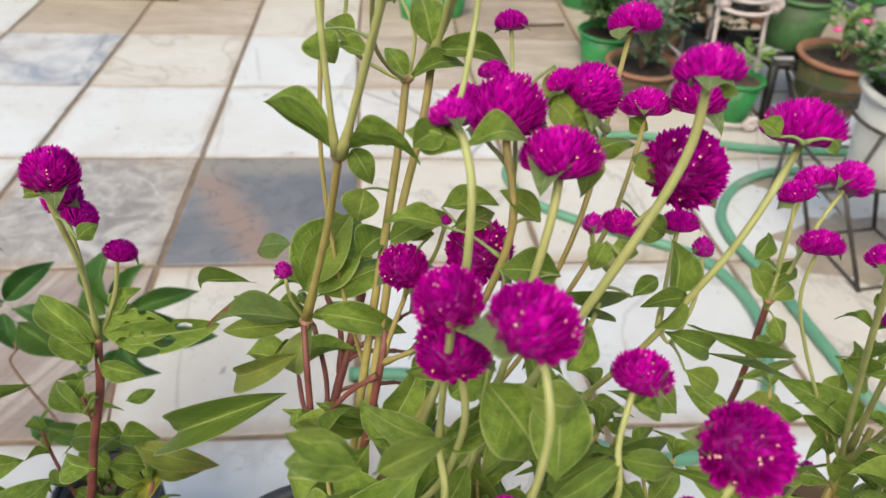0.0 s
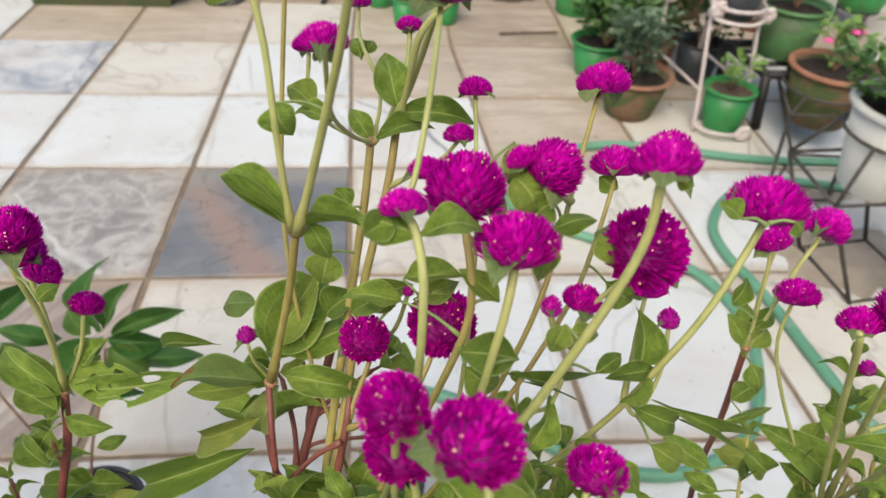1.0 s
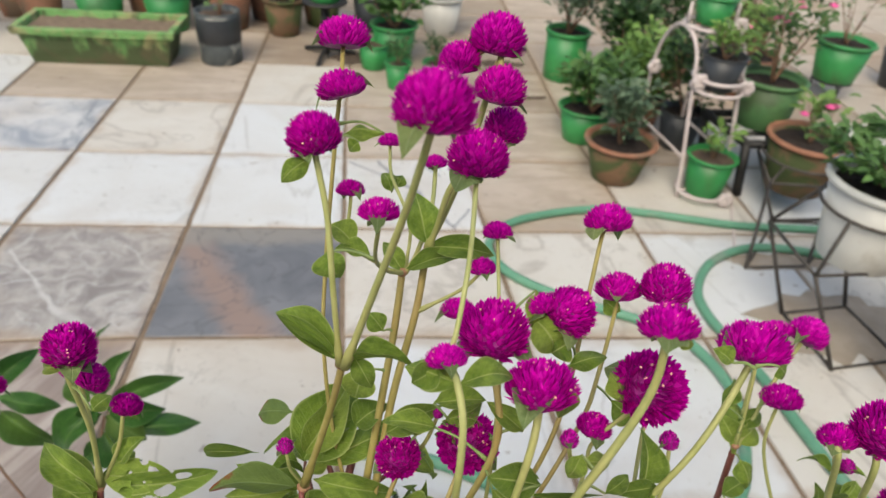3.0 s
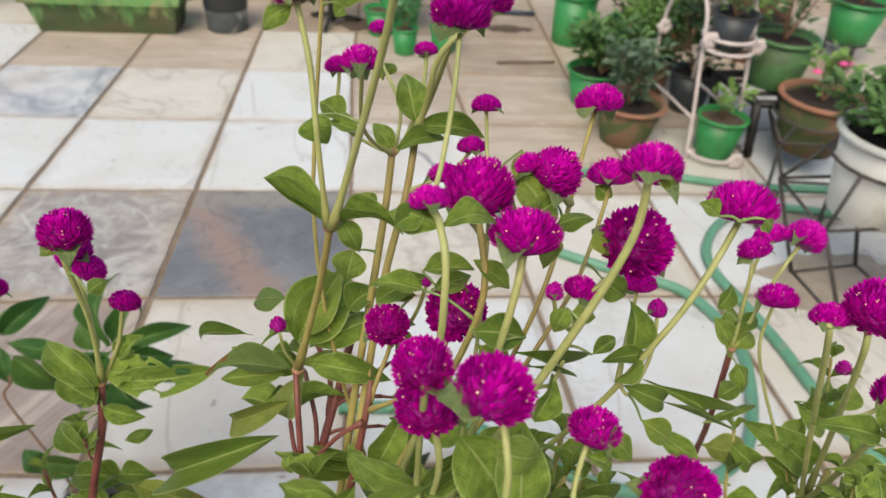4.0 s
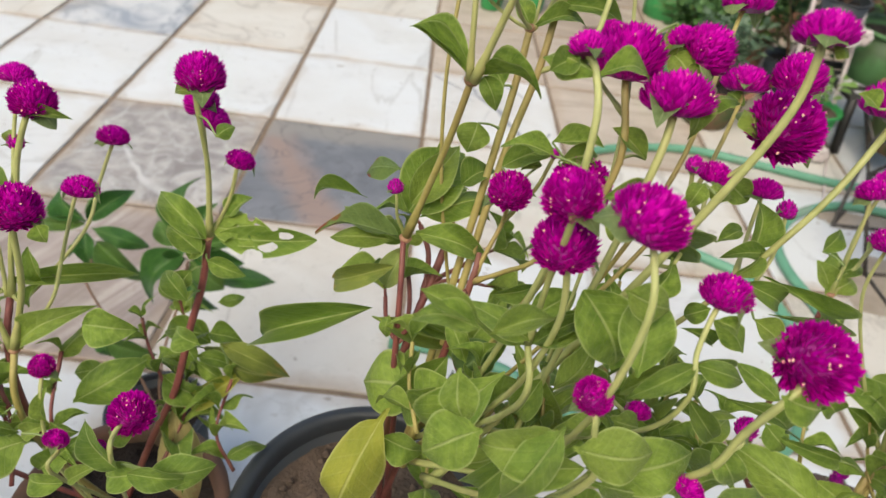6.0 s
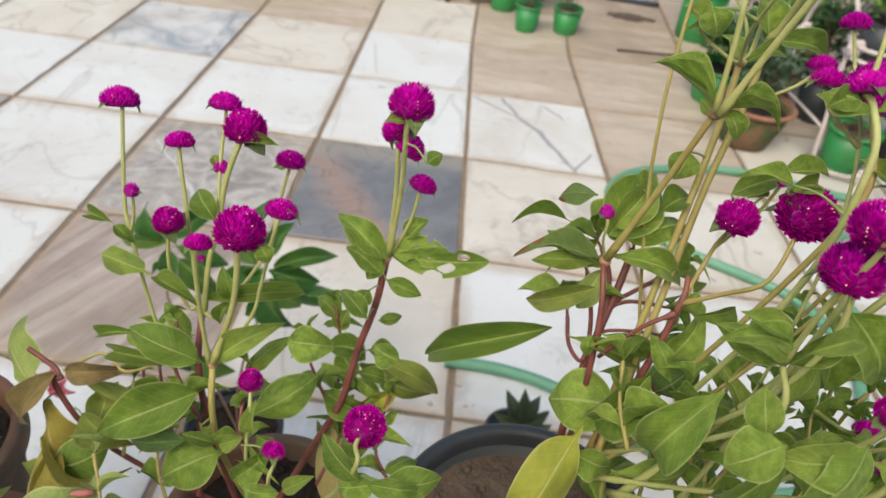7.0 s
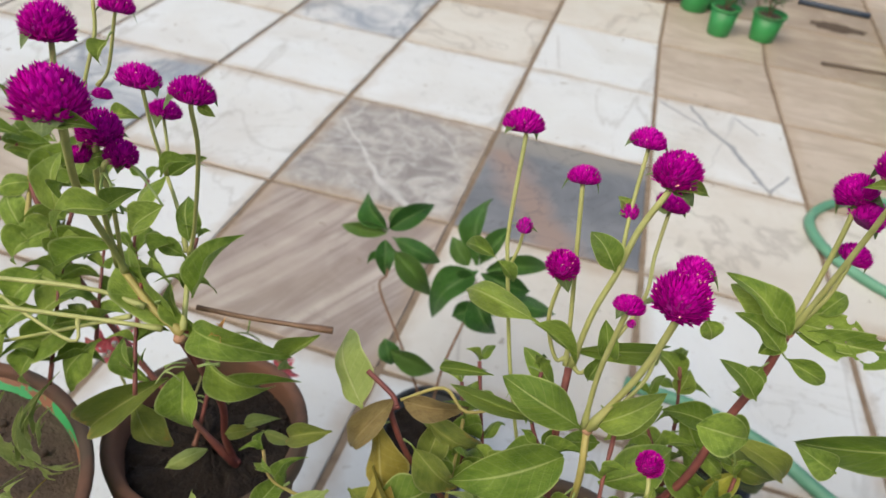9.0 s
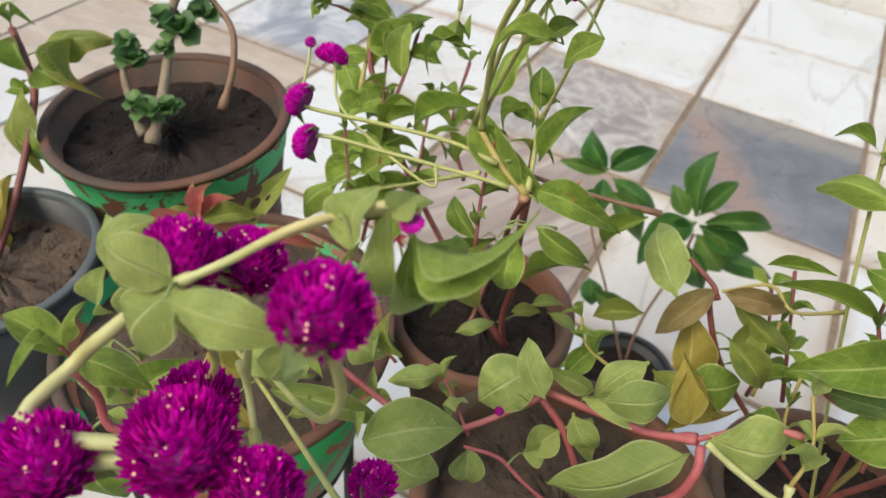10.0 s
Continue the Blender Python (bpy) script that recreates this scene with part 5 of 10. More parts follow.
stem(amaranth_tall, [(0.619, -1.730, 1.138), (0.619, -1.733, 1.136), (0.618, -1.713, 1.106), (0.624, -1.694, 1.086), (0.631, -1.679, 1.074)], 0.0009, 0.0009, green_stem)
stem(amaranth_tall, [(0.625, -1.613, 1.110), (0.625, -1.617, 1.107), (0.626, -1.630, 1.100), (0.635, -1.656, 1.087), (0.632, -1.679, 1.074)], 0.0009, 0.0009, green_stem)
stem(amaranth_tall, [(0.631, -1.678, 1.074), (0.628, -1.690, 1.051), (0.622, -1.707, 1.017), (0.612, -1.732, 0.960), (0.603, -1.754, 0.900), (0.597, -1.769, 0.850)], 0.0018, 0.0022, olive_stem)
stem(amaranth_tall, [(0.649, -1.621, 1.102), (0.649, -1.625, 1.100), (0.646, -1.647, 1.089), (0.638, -1.669, 1.078), (0.632, -1.679, 1.074)], 0.0012, 0.0012, green_stem)
stem(amaranth_tall, [(0.651, -1.673, 1.176), (0.667, -1.669, 1.184), (0.668, -1.681, 1.167), (0.667, -1.675, 1.179), (0.658, -1.672, 1.131), (0.649, -1.672, 1.100), (0.643, -1.672, 1.085)], 0.0014, 0.0014, green_stem)
stem(amaranth_tall, [(0.676, -1.664, 1.143), (0.674, -1.669, 1.140), (0.653, -1.678, 1.125), (0.647, -1.674, 1.098), (0.644, -1.672, 1.085)], 0.0015, 0.0015, green_stem)
stem(amaranth_tall, [(0.643, -1.672, 1.085), (0.638, -1.687, 1.056), (0.627, -1.707, 1.016), (0.617, -1.733, 0.961), (0.606, -1.760, 0.902), (0.596, -1.781, 0.850)], 0.0018, 0.0022, olive_stem)
stem(amaranth_tall, [(0.657, -1.711, 1.151), (0.656, -1.718, 1.148), (0.652, -1.746, 1.133), (0.647, -1.765, 1.114), (0.643, -1.773, 1.107)], 0.0010, 0.0010, green_stem)
stem(amaranth_tall, [(0.674, -1.685, 1.101), (0.674, -1.689, 1.098), (0.673, -1.711, 1.084), (0.671, -1.742, 1.067), (0.666, -1.770, 1.022), (0.657, -1.787, 0.940), (0.646, -1.796, 0.850)], 0.0009, 0.0009, green_stem)
stem(amaranth_tall, [(0.643, -1.772, 1.105), (0.647, -1.778, 1.100), (0.649, -1.790, 1.083), (0.645, -1.796, 1.031), (0.629, -1.785, 0.943), (0.608, -1.765, 0.850)], 0.0014, 0.0015, green_stem)
stem(amaranth_tall, [(0.665, -1.744, 1.090), (0.665, -1.752, 1.084), (0.667, -1.769, 1.061), (0.657, -1.771, 1.020), (0.632, -1.766, 0.940), (0.601, -1.758, 0.850)], 0.0015, 0.0015, olive_stem)
stem(amaranth_tall, [(0.679, -1.772, 1.089), (0.678, -1.779, 1.085), (0.674, -1.789, 1.070), (0.665, -1.797, 1.024), (0.653, -1.799, 0.941), (0.641, -1.798, 0.850)], 0.0016, 0.0014, green_stem)
stem(amaranth_tall, [(0.734, -1.662, 1.092), (0.731, -1.667, 1.088), (0.718, -1.700, 1.078), (0.697, -1.753, 1.058), (0.683, -1.764, 1.017), (0.661, -1.761, 0.938), (0.638, -1.751, 0.850)], 0.0011, 0.0011, olive_stem)
stem(amaranth_tall, [(0.764, -1.682, 1.065), (0.745, -1.670, 1.055), (0.744, -1.676, 1.051), (0.727, -1.713, 1.041), (0.711, -1.742, 1.035), (0.682, -1.769, 1.003), (0.641, -1.778, 0.932), (0.599, -1.773, 0.850)], 0.0011, 0.0011, olive_stem)
stem(amaranth_tall, [(0.719, -1.773, 1.120), (0.718, -1.778, 1.118), (0.716, -1.782, 1.098), (0.704, -1.787, 1.067), (0.683, -1.790, 1.016), (0.649, -1.791, 0.935), (0.612, -1.791, 0.850)], 0.0014, 0.0020, green_stem)
stem(amaranth_tall, [(0.774, -1.748, 1.087), (0.772, -1.752, 1.082), (0.757, -1.765, 1.058), (0.743, -1.771, 1.034), (0.723, -1.770, 0.989), (0.687, -1.760, 0.920), (0.648, -1.746, 0.850), (0.641, -1.749, 0.850)], 0.0015, 0.0013, green_stem)
stem(amaranth_tall, [(0.748, -1.755, 1.037), (0.748, -1.758, 1.034), (0.745, -1.767, 1.021), (0.736, -1.776, 1.008), (0.732, -1.770, 1.010)], 0.0009, 0.0009, green_stem)
stem(amaranth_tall, [(0.727, -1.764, 1.077), (0.710, -1.763, 1.051), (0.706, -1.770, 1.041), (0.699, -1.781, 1.023), (0.688, -1.789, 1.028)], 0.0009, 0.0009, green_stem)
stem(amaranth_tall, [(0.576, -1.726, 1.002), (0.577, -1.729, 1.000), (0.578, -1.727, 0.987), (0.583, -1.724, 0.972)], 0.0008, 0.0008, green_stem)
stem(amaranth_tall, [(0.638, -1.828, 1.077), (0.640, -1.833, 1.076), (0.640, -1.824, 1.042), (0.640, -1.819, 1.004)], 0.0012, 0.0012, green_stem)
stem(amaranth_tall, [(0.644, -1.820, 1.051), (0.645, -1.826, 1.049), (0.647, -1.827, 1.024), (0.641, -1.818, 0.978), (0.628, -1.792, 0.914), (0.612, -1.761, 0.850)], 0.0013, 0.0013, green_stem)
stem(amaranth_tall, [(0.640, -1.819, 1.004), (0.642, -1.831, 0.991), (0.637, -1.823, 0.963), (0.620, -1.796, 0.910), (0.599, -1.762, 0.850)], 0.0014, 0.0014, green_stem)
stem(amaranth_tall, [(0.661, -1.841, 1.083), (0.662, -1.848, 1.080), (0.663, -1.861, 1.064), (0.658, -1.861, 1.017), (0.649, -1.834, 0.937), (0.638, -1.797, 0.850)], 0.0011, 0.0013, green_stem)
stem(amaranth_tall, [(0.700, -1.827, 1.047), (0.696, -1.833, 1.044), (0.692, -1.842, 1.034), (0.691, -1.852, 1.022), (0.686, -1.841, 0.987), (0.666, -1.801, 0.921), (0.641, -1.749, 0.850)], 0.0010, 0.0010, green_stem)
stem(amaranth_tall, [(0.720, -1.858, 1.048), (0.712, -1.866, 1.045), (0.707, -1.864, 1.022), (0.702, -1.864, 0.999), (0.684, -1.850, 0.962), (0.645, -1.817, 0.907), (0.601, -1.778, 0.850)], 0.0014, 0.0014, green_stem)
stem(amaranth_tall, [(0.656, -1.862, 1.027), (0.657, -1.867, 1.025), (0.659, -1.869, 1.013), (0.662, -1.872, 0.999), (0.653, -1.861, 0.962), (0.633, -1.828, 0.907), (0.609, -1.787, 0.850)], 0.0010, 0.0016, green_stem)
stem(amaranth_tall, [(0.721, -1.845, 0.999), (0.721, -1.848, 0.997), (0.718, -1.850, 0.995), (0.712, -1.851, 0.994)], 0.0007, 0.0007, green_stem)
stem(amaranth_tall, [(0.700, -1.865, 0.987), (0.701, -1.869, 0.986), (0.697, -1.873, 0.981), (0.695, -1.878, 0.975), (0.685, -1.878, 0.974)], 0.0007, 0.0007, green_stem)
stem(amaranth_tall, [(0.621, -1.745, 0.985), (0.619, -1.754, 0.974), (0.610, -1.763, 0.924), (0.594, -1.765, 0.830), (0.578, -1.762, 0.726)], 0.0014, 0.0026, red_stem)
stem(amaranth_tall, [(0.629, -1.752, 1.025), (0.630, -1.740, 1.003), (0.625, -1.746, 0.990), (0.620, -1.752, 0.976)], 0.0011, 0.0012, olive_stem)
stem(amaranth_tall, [(0.659, -1.751, 1.030), (0.645, -1.772, 1.010), (0.633, -1.762, 0.990), (0.620, -1.754, 0.974)], 0.0011, 0.0012, olive_stem)
stem(amaranth_tall, [(0.586, -1.759, 0.932), (0.603, -1.757, 0.956), (0.617, -1.758, 0.970)], 0.0012, 0.0012, red_stem)
leaf(amaranth_tall, (0.579, -1.725, 0.972), (0.535, -1.724, 0.976), 0.0168, look_of=red_green, bend=0.2, kind=1, face=(0, -0.4, 0.9))
leaf(amaranth_tall, (0.577, -1.726, 0.970), (0.545, -1.732, 0.973), 0.0128, bend=0.15, kind=2)
leaf(amaranth_tall, (0.579, -1.738, 0.963), (0.541, -1.736, 0.943), 0.0140, look_of=yellow_green, bend=0.3, kind=1, face=(0, -0.75, 0.65))
leaf(amaranth_tall, (0.567, -1.717, 0.909), (0.478, -1.709, 0.857), 0.0212, bend=0.2, kind=1, face=(0, -0.75, 0.65))
leaf(amaranth_tall, (0.588, -1.723, 0.975), (0.629, -1.732, 0.973), 0.0143, bend=0.25, kind=7)
leaf(amaranth_tall, (0.587, -1.747, 0.938), (0.623, -1.754, 0.931), 0.0106, bend=0.3, kind=5)
leaf(amaranth_tall, (0.639, -1.794, 0.956), (0.609, -1.805, 0.900), 0.0271, bend=0.5, kind=7, face=(-0.3, -0.8, 0.55))
leaf(amaranth_tall, (0.613, -1.768, 0.933), (0.584, -1.777, 0.888), 0.0231, bend=0.2, kind=1, face=(0, -0.75, 0.65))
leaf(amaranth_tall, (0.585, -1.776, 0.894), (0.557, -1.804, 0.805), 0.0350, look_of=bright_yellow, bend=0.15, kind=2, face=(-0.2, -0.95, 0.3))
leaf(amaranth_tall, (0.640, -1.821, 1.008), (0.615, -1.816, 1.019), 0.0119, bend=0.25, kind=7)
leaf(amaranth_tall, (0.641, -1.822, 1.007), (0.665, -1.812, 1.018), 0.0095, bend=0.3, kind=1)
leaf(amaranth_tall, (0.659, -1.870, 1.001), (0.634, -1.861, 0.989), 0.0138, bend=0.3, kind=1, face=(0, -0.75, 0.65))
leaf(amaranth_tall, (0.662, -1.869, 0.992), (0.707, -1.851, 0.974), 0.0205, bend=0.25, kind=2, face=(0, -0.75, 0.65))
leaf(amaranth_tall, (0.662, -1.873, 0.977), (0.635, -1.856, 0.963), 0.0109, bend=0.3, kind=0, face=(0, -0.75, 0.65))
leaf(amaranth_tall, (0.647, -1.846, 0.978), (0.627, -1.844, 0.930), 0.0165, bend=0.35, kind=7, face=(0, -0.75, 0.65))
leaf(amaranth_tall, (0.687, -1.788, 0.961), (0.683, -1.771, 1.001), 0.0213, bend=0.05, kind=1, face=(0.2, -0.9, 0.3))
leaf(amaranth_tall, (0.695, -1.832, 1.015), (0.674, -1.835, 0.999), 0.0095, bend=0.4, kind=5)
leaf(amaranth_tall, (0.696, -1.832, 1.015), (0.720, -1.827, 1.006), 0.0085, bend=0.35, kind=1)
leaf(amaranth_tall, (0.701, -1.834, 1.002), (0.716, -1.842, 0.987), 0.0105, bend=0.2, face=(0, -0.75, 0.65))
leaf(amaranth_tall, (0.704, -1.858, 1.007), (0.714, -1.868, 0.996), 0.0108, bend=0.2, kind=1, face=(0, -0.75, 0.65))
leaf(amaranth_tall, (0.709, -1.853, 0.958), (0.763, -1.833, 0.943), 0.0139, bend=0.25, kind=2, face=(0, -0.75, 0.65))
leaf(amaranth_tall, (0.714, -1.849, 0.947), (0.751, -1.851, 0.920), 0.0244, bend=0.2, kind=1, face=(0, -0.75, 0.65))
leaf(amaranth_tall, (0.680, -1.827, 0.974), (0.697, -1.824, 0.967), 0.0139, bend=0.15, kind=2, face=(0, -0.75, 0.65))
leaf(amaranth_tall, (0.677, -1.827, 0.973), (0.659, -1.830, 0.965), 0.0118, bend=0.2, face=(0, -0.75, 0.65))
leaf(amaranth_tall, (0.680, -1.780, 1.039), (0.706, -1.764, 1.012), 0.0105, bend=0.3, kind=5)
leaf(amaranth_tall, (0.720, -1.786, 1.005), (0.710, -1.785, 0.997), 0.0099, bend=0.2, face=(0, -0.75, 0.65))
leaf(amaranth_tall, (0.689, -1.794, 1.013), (0.700, -1.783, 1.027), 0.0125, face=(0, -0.75, 0.65))
leaf(amaranth_tall, (0.738, -1.779, 1.021), (0.775, -1.774, 0.990), 0.0092, bend=0.5, kind=4)
leaf(amaranth_tall, (0.724, -1.794, 0.992), (0.711, -1.793, 0.998), 0.0082, bend=0.2)
leaf(amaranth_tall, (0.727, -1.777, 1.017), (0.740, -1.770, 1.028), 0.0069, bend=0.3)
leaf(amaranth_tall, (0.752, -1.825, 0.977), (0.731, -1.827, 0.995), 0.0115, bend=0.2, face=(0, -0.75, 0.65))
leaf(amaranth_tall, (0.660, -1.802, 0.958), (0.675, -1.797, 0.984), 0.0148, bend=0.15, kind=2, face=(0, -0.75, 0.65))
leaf(amaranth_tall, (0.655, -1.799, 0.961), (0.644, -1.807, 0.938), 0.0157, bend=0.25, kind=1, face=(0, -0.75, 0.65))
leaf(amaranth_tall, (0.622, -1.774, 0.936), (0.610, -1.763, 0.956), 0.0124, bend=0.1, kind=2, face=(0, -0.75, 0.65))
leaf(amaranth_tall, (0.667, -1.865, 0.955), (0.696, -1.855, 0.955), 0.0123, bend=0.2, face=(0, -0.75, 0.65))
leaf(amaranth_tall, (0.661, -1.866, 0.948), (0.641, -1.861, 0.948), 0.0112, bend=0.2, face=(0, -0.75, 0.65))
leaf(amaranth_tall, (0.583, -1.716, 0.962), (0.554, -1.728, 0.984), 0.0166, bend=0.1, kind=2, face=(-0.3, -0.8, 0.5))
leaf(amaranth_tall, (0.584, -1.717, 0.989), (0.606, -1.699, 1.016), 0.0205, bend=0.15, kind=1, face=(-0.2, -0.8, 0.5))
leaf(amaranth_tall, (0.589, -1.720, 0.983), (0.629, -1.706, 0.995), 0.0165, bend=0.2, kind=2)
leaf(amaranth_tall, (0.585, -1.721, 0.965), (0.574, -1.732, 0.939), 0.0154, look_of=pale_green, bend=0.2, kind=0, face=(0, -0.75, 0.65))
leaf(amaranth_tall, (0.576, -1.696, 0.995), (0.554, -1.691, 0.989), 0.0132, look_of=red_green, bend=0.1, kind=2)
leaf(amaranth_tall, (0.561, -1.717, 0.989), (0.529, -1.714, 0.987), 0.0069, bend=0.4, kind=4)
leaf(amaranth_tall, (0.570, -1.745, 0.931), (0.621, -1.746, 0.917), 0.0138, bend=0.3, kind=5, face=(0, -0.75, 0.65))
leaf(amaranth_tall, (0.605, -1.769, 0.904), (0.564, -1.759, 0.892), 0.0388, bend=0.15, kind=2, face=(0, -0.75, 0.65))
leaf(amaranth_tall, (0.636, -1.767, 0.947), (0.617, -1.773, 0.920), 0.0220, look_of=red_green, bend=0.1, kind=2, face=(0, -0.75, 0.65))
leaf(amaranth_tall, (0.669, -1.792, 0.913), (0.647, -1.780, 0.955), 0.0164, bend=0.1, kind=1, face=(0, -0.9, 0.4))
leaf(amaranth_tall, (0.607, -1.784, 0.867), (0.657, -1.781, 0.871), 0.0185, bend=0.2, face=(0, -0.75, 0.65))
leaf(amaranth_tall, (0.583, -1.779, 0.872), (0.609, -1.783, 0.864), 0.0197, bend=0.2, face=(0, -0.75, 0.65))
leaf(amaranth_tall, (0.624, -1.756, 0.933), (0.638, -1.748, 0.962), 0.0184, bend=0.15, face=(0, -0.75, 0.65))
leaf(amaranth_tall, (0.630, -1.751, 0.964), (0.655, -1.743, 0.967), 0.0113, bend=0.3, face=(0, -0.75, 0.65))
leaf(amaranth_tall, (0.649, -1.772, 0.972), (0.668, -1.765, 0.985), 0.0168, bend=0.2, kind=1, face=(0, -0.75, 0.65))
leaf(amaranth_tall, (0.583, -1.716, 0.983), (0.608, -1.693, 1.011), 0.0346, face=(0, -0.75, 0.65), bend=0.05, kind=1)
leaf(amaranth_tall, (0.580, -1.752, 0.941), (0.579, -1.760, 0.932), 0.0087, face=(0, -0.75, 0.65), bend=0.3)
leaf(amaranth_tall, (0.640, -1.820, 1.004), (0.614, -1.811, 1.013), 0.0118)
leaf(amaranth_tall, (0.640, -1.819, 1.004), (0.665, -1.810, 1.017), 0.0125)
leaf(amaranth_tall, (0.663, -1.865, 0.990), (0.702, -1.858, 1.000), 0.0230, face=(0, -0.75, 0.65), kind=2)
leaf(amaranth_tall, (0.662, -1.864, 0.992), (0.677, -1.861, 0.995), 0.0082)
leaf(amaranth_tall, (0.648, -1.869, 1.021), (0.631, -1.887, 1.000), 0.0166, face=(0, -0.75, 0.65), bend=0.4, kind=2)
leaf(amaranth_tall, (0.673, -1.848, 1.025), (0.674, -1.828, 1.049), 0.0196, face=(0, -0.95, 0.2), bend=0.05, kind=2)
leaf(amaranth_tall, (0.692, -1.845, 1.031), (0.671, -1.853, 1.020), 0.0097)
leaf(amaranth_tall, (0.692, -1.844, 1.031), (0.711, -1.847, 1.029), 0.0093)
leaf(amaranth_tall, (0.709, -1.866, 1.045), (0.724, -1.868, 1.043), 0.0142, face=(0, -0.75, 0.65), kind=2)
leaf(amaranth_tall, (0.742, -1.767, 1.024), (0.724, -1.768, 1.022), 0.0091)
leaf(amaranth_tall, (0.732, -1.776, 1.014), (0.755, -1.782, 1.007), 0.0110, face=(0, -0.75, 0.65), bend=0.5)
leaf(amaranth_tall, (0.697, -1.834, 1.043), (0.707, -1.837, 1.041), 0.0075)
leaf(amaranth_tall, (0.698, -1.780, 1.063), (0.693, -1.786, 1.056), 0.0094)
leaf(amaranth_tall, (0.699, -1.782, 1.061), (0.710, -1.783, 1.061), 0.0084)
leaf(amaranth_tall, (0.732, -1.724, 1.032), (0.744, -1.730, 1.025), 0.0157, face=(0, -0.75, 0.65))
leaf(amaranth_tall, (0.641, -1.745, 1.040), (0.632, -1.747, 1.038), 0.0072)
leaf(amaranth_tall, (0.648, -1.744, 1.042), (0.667, -1.740, 1.047), 0.0109)
leaf(amaranth_tall, (0.651, -1.745, 1.041), (0.663, -1.746, 1.041), 0.0096)
leaf(amaranth_tall, (0.604, -1.741, 1.075), (0.577, -1.727, 1.090), 0.0079)
leaf(amaranth_tall, (0.607, -1.742, 1.076), (0.634, -1.743, 1.079), 0.0071, face=(0, -0.2, 1))
leaf(amaranth_tall, (0.612, -1.705, 1.034), (0.608, -1.713, 1.022), 0.0175, face=(0, -0.75, 0.65))
leaf(amaranth_tall, (0.631, -1.678, 1.075), (0.622, -1.669, 1.086), 0.0113, face=(0, -0.75, 0.65))
leaf(amaranth_tall, (0.633, -1.678, 1.075), (0.657, -1.675, 1.084), 0.0102)
leaf(amaranth_tall, (0.644, -1.672, 1.085), (0.677, -1.676, 1.084), 0.0127)
leaf(amaranth_tall, (0.643, -1.671, 1.086), (0.638, -1.656, 1.107), 0.0170, face=(0, -0.75, 0.65), bend=0.05)
leaf(amaranth_tall, (0.608, -1.679, 1.090), (0.597, -1.672, 1.098), 0.0137)
leaf(amaranth_tall, (0.615, -1.682, 1.087), (0.599, -1.678, 1.090), 0.0109)
leaf(amaranth_tall, (0.621, -1.679, 1.148), (0.604, -1.676, 1.149), 0.0074)
leaf(amaranth_tall, (0.610, -1.680, 1.144), (0.606, -1.682, 1.141), 0.0074)
leaf(amaranth_tall, (0.626, -1.629, 1.090), (0.622, -1.622, 1.099), 0.0092, face=(0, -0.75, 0.65))
leaf(amaranth_tall, (0.629, -1.628, 1.092), (0.632, -1.624, 1.098), 0.0077)
leaf(amaranth_tall, (0.594, -1.721, 1.157), (0.584, -1.728, 1.152), 0.0085, face=(0, -0.75, 0.65))
leaf(amaranth_tall, (0.648, -1.778, 1.100), (0.629, -1.772, 1.105), 0.0113)
leaf(amaranth_tall, (0.648, -1.778, 1.100), (0.667, -1.776, 1.105), 0.0103)
leaf(amaranth_tall, (0.641, -1.774, 1.104), (0.631, -1.777, 1.099), 0.0123, face=(0, -0.75, 0.65))
leaf(amaranth_tall, (0.624, -1.746, 1.037), (0.647, -1.741, 1.048), 0.0140)
leaf(amaranth_tall, (0.644, -1.740, 1.049), (0.667, -1.740, 1.052), 0.0114)
leaf(amaranth_tall, (0.667, -1.749, 1.040), (0.647, -1.746, 1.041), 0.0153, face=(0, -0.75, 0.65))
leaf(amaranth_tall, (0.622, -1.694, 1.050), (0.615, -1.689, 1.057), 0.0127)
leaf(amaranth_tall, (0.684, -1.772, 1.095), (0.689, -1.781, 1.083), 0.0107, face=(0, -0.75, 0.65))
leaf(amaranth_tall, (0.683, -1.738, 1.095), (0.692, -1.746, 1.084), 0.0190, face=(0, -0.75, 0.65), bend=0.3, kind=1)
leaf(amaranth_tall, (0.697, -1.744, 1.088), (0.690, -1.746, 1.084), 0.0142, face=(0, -0.75, 0.65))
leaf(amaranth_tall, (0.683, -1.731, 1.105), (0.685, -1.740, 1.091), 0.0130, face=(0, -0.75, 0.65), bend=0.3)
leaf(amaranth_tall, (0.697, -1.749, 1.080), (0.713, -1.748, 1.085), 0.0095)
leaf(amaranth_tall, (0.746, -1.678, 1.049), (0.738, -1.674, 1.054), 0.0106)
leaf(amaranth_tall, (0.716, -1.767, 1.078), (0.712, -1.760, 1.087), 0.0114, face=(0, -0.75, 0.65))
leaf(amaranth_tall, (0.757, -1.762, 1.094), (0.750, -1.758, 1.098), 0.0082)
leaf(amaranth_tall, (0.775, -1.764, 1.094), (0.778, -1.767, 1.090), 0.0091)
leaf(amaranth_tall, (0.722, -1.777, 1.120), (0.729, -1.778, 1.119), 0.0073)
leaf(amaranth_tall, (0.682, -1.786, 1.053), (0.662, -1.783, 1.054), 0.0168, face=(0, -0.75, 0.65))
leaf(amaranth_tall, (0.737, -1.765, 1.023), (0.738, -1.752, 1.042), 0.0154, face=(0, -0.75, 0.65), bend=0.05)
flower(amaranth_bushy, (0.466, -1.680, 1.029), 0.0265, (0.1, 0.2, 1), 'ball')
flower(amaranth_bushy, (0.457, -1.663, 1.002), 0.0206, (-0.4, 0.4, 0.8), 'ball')
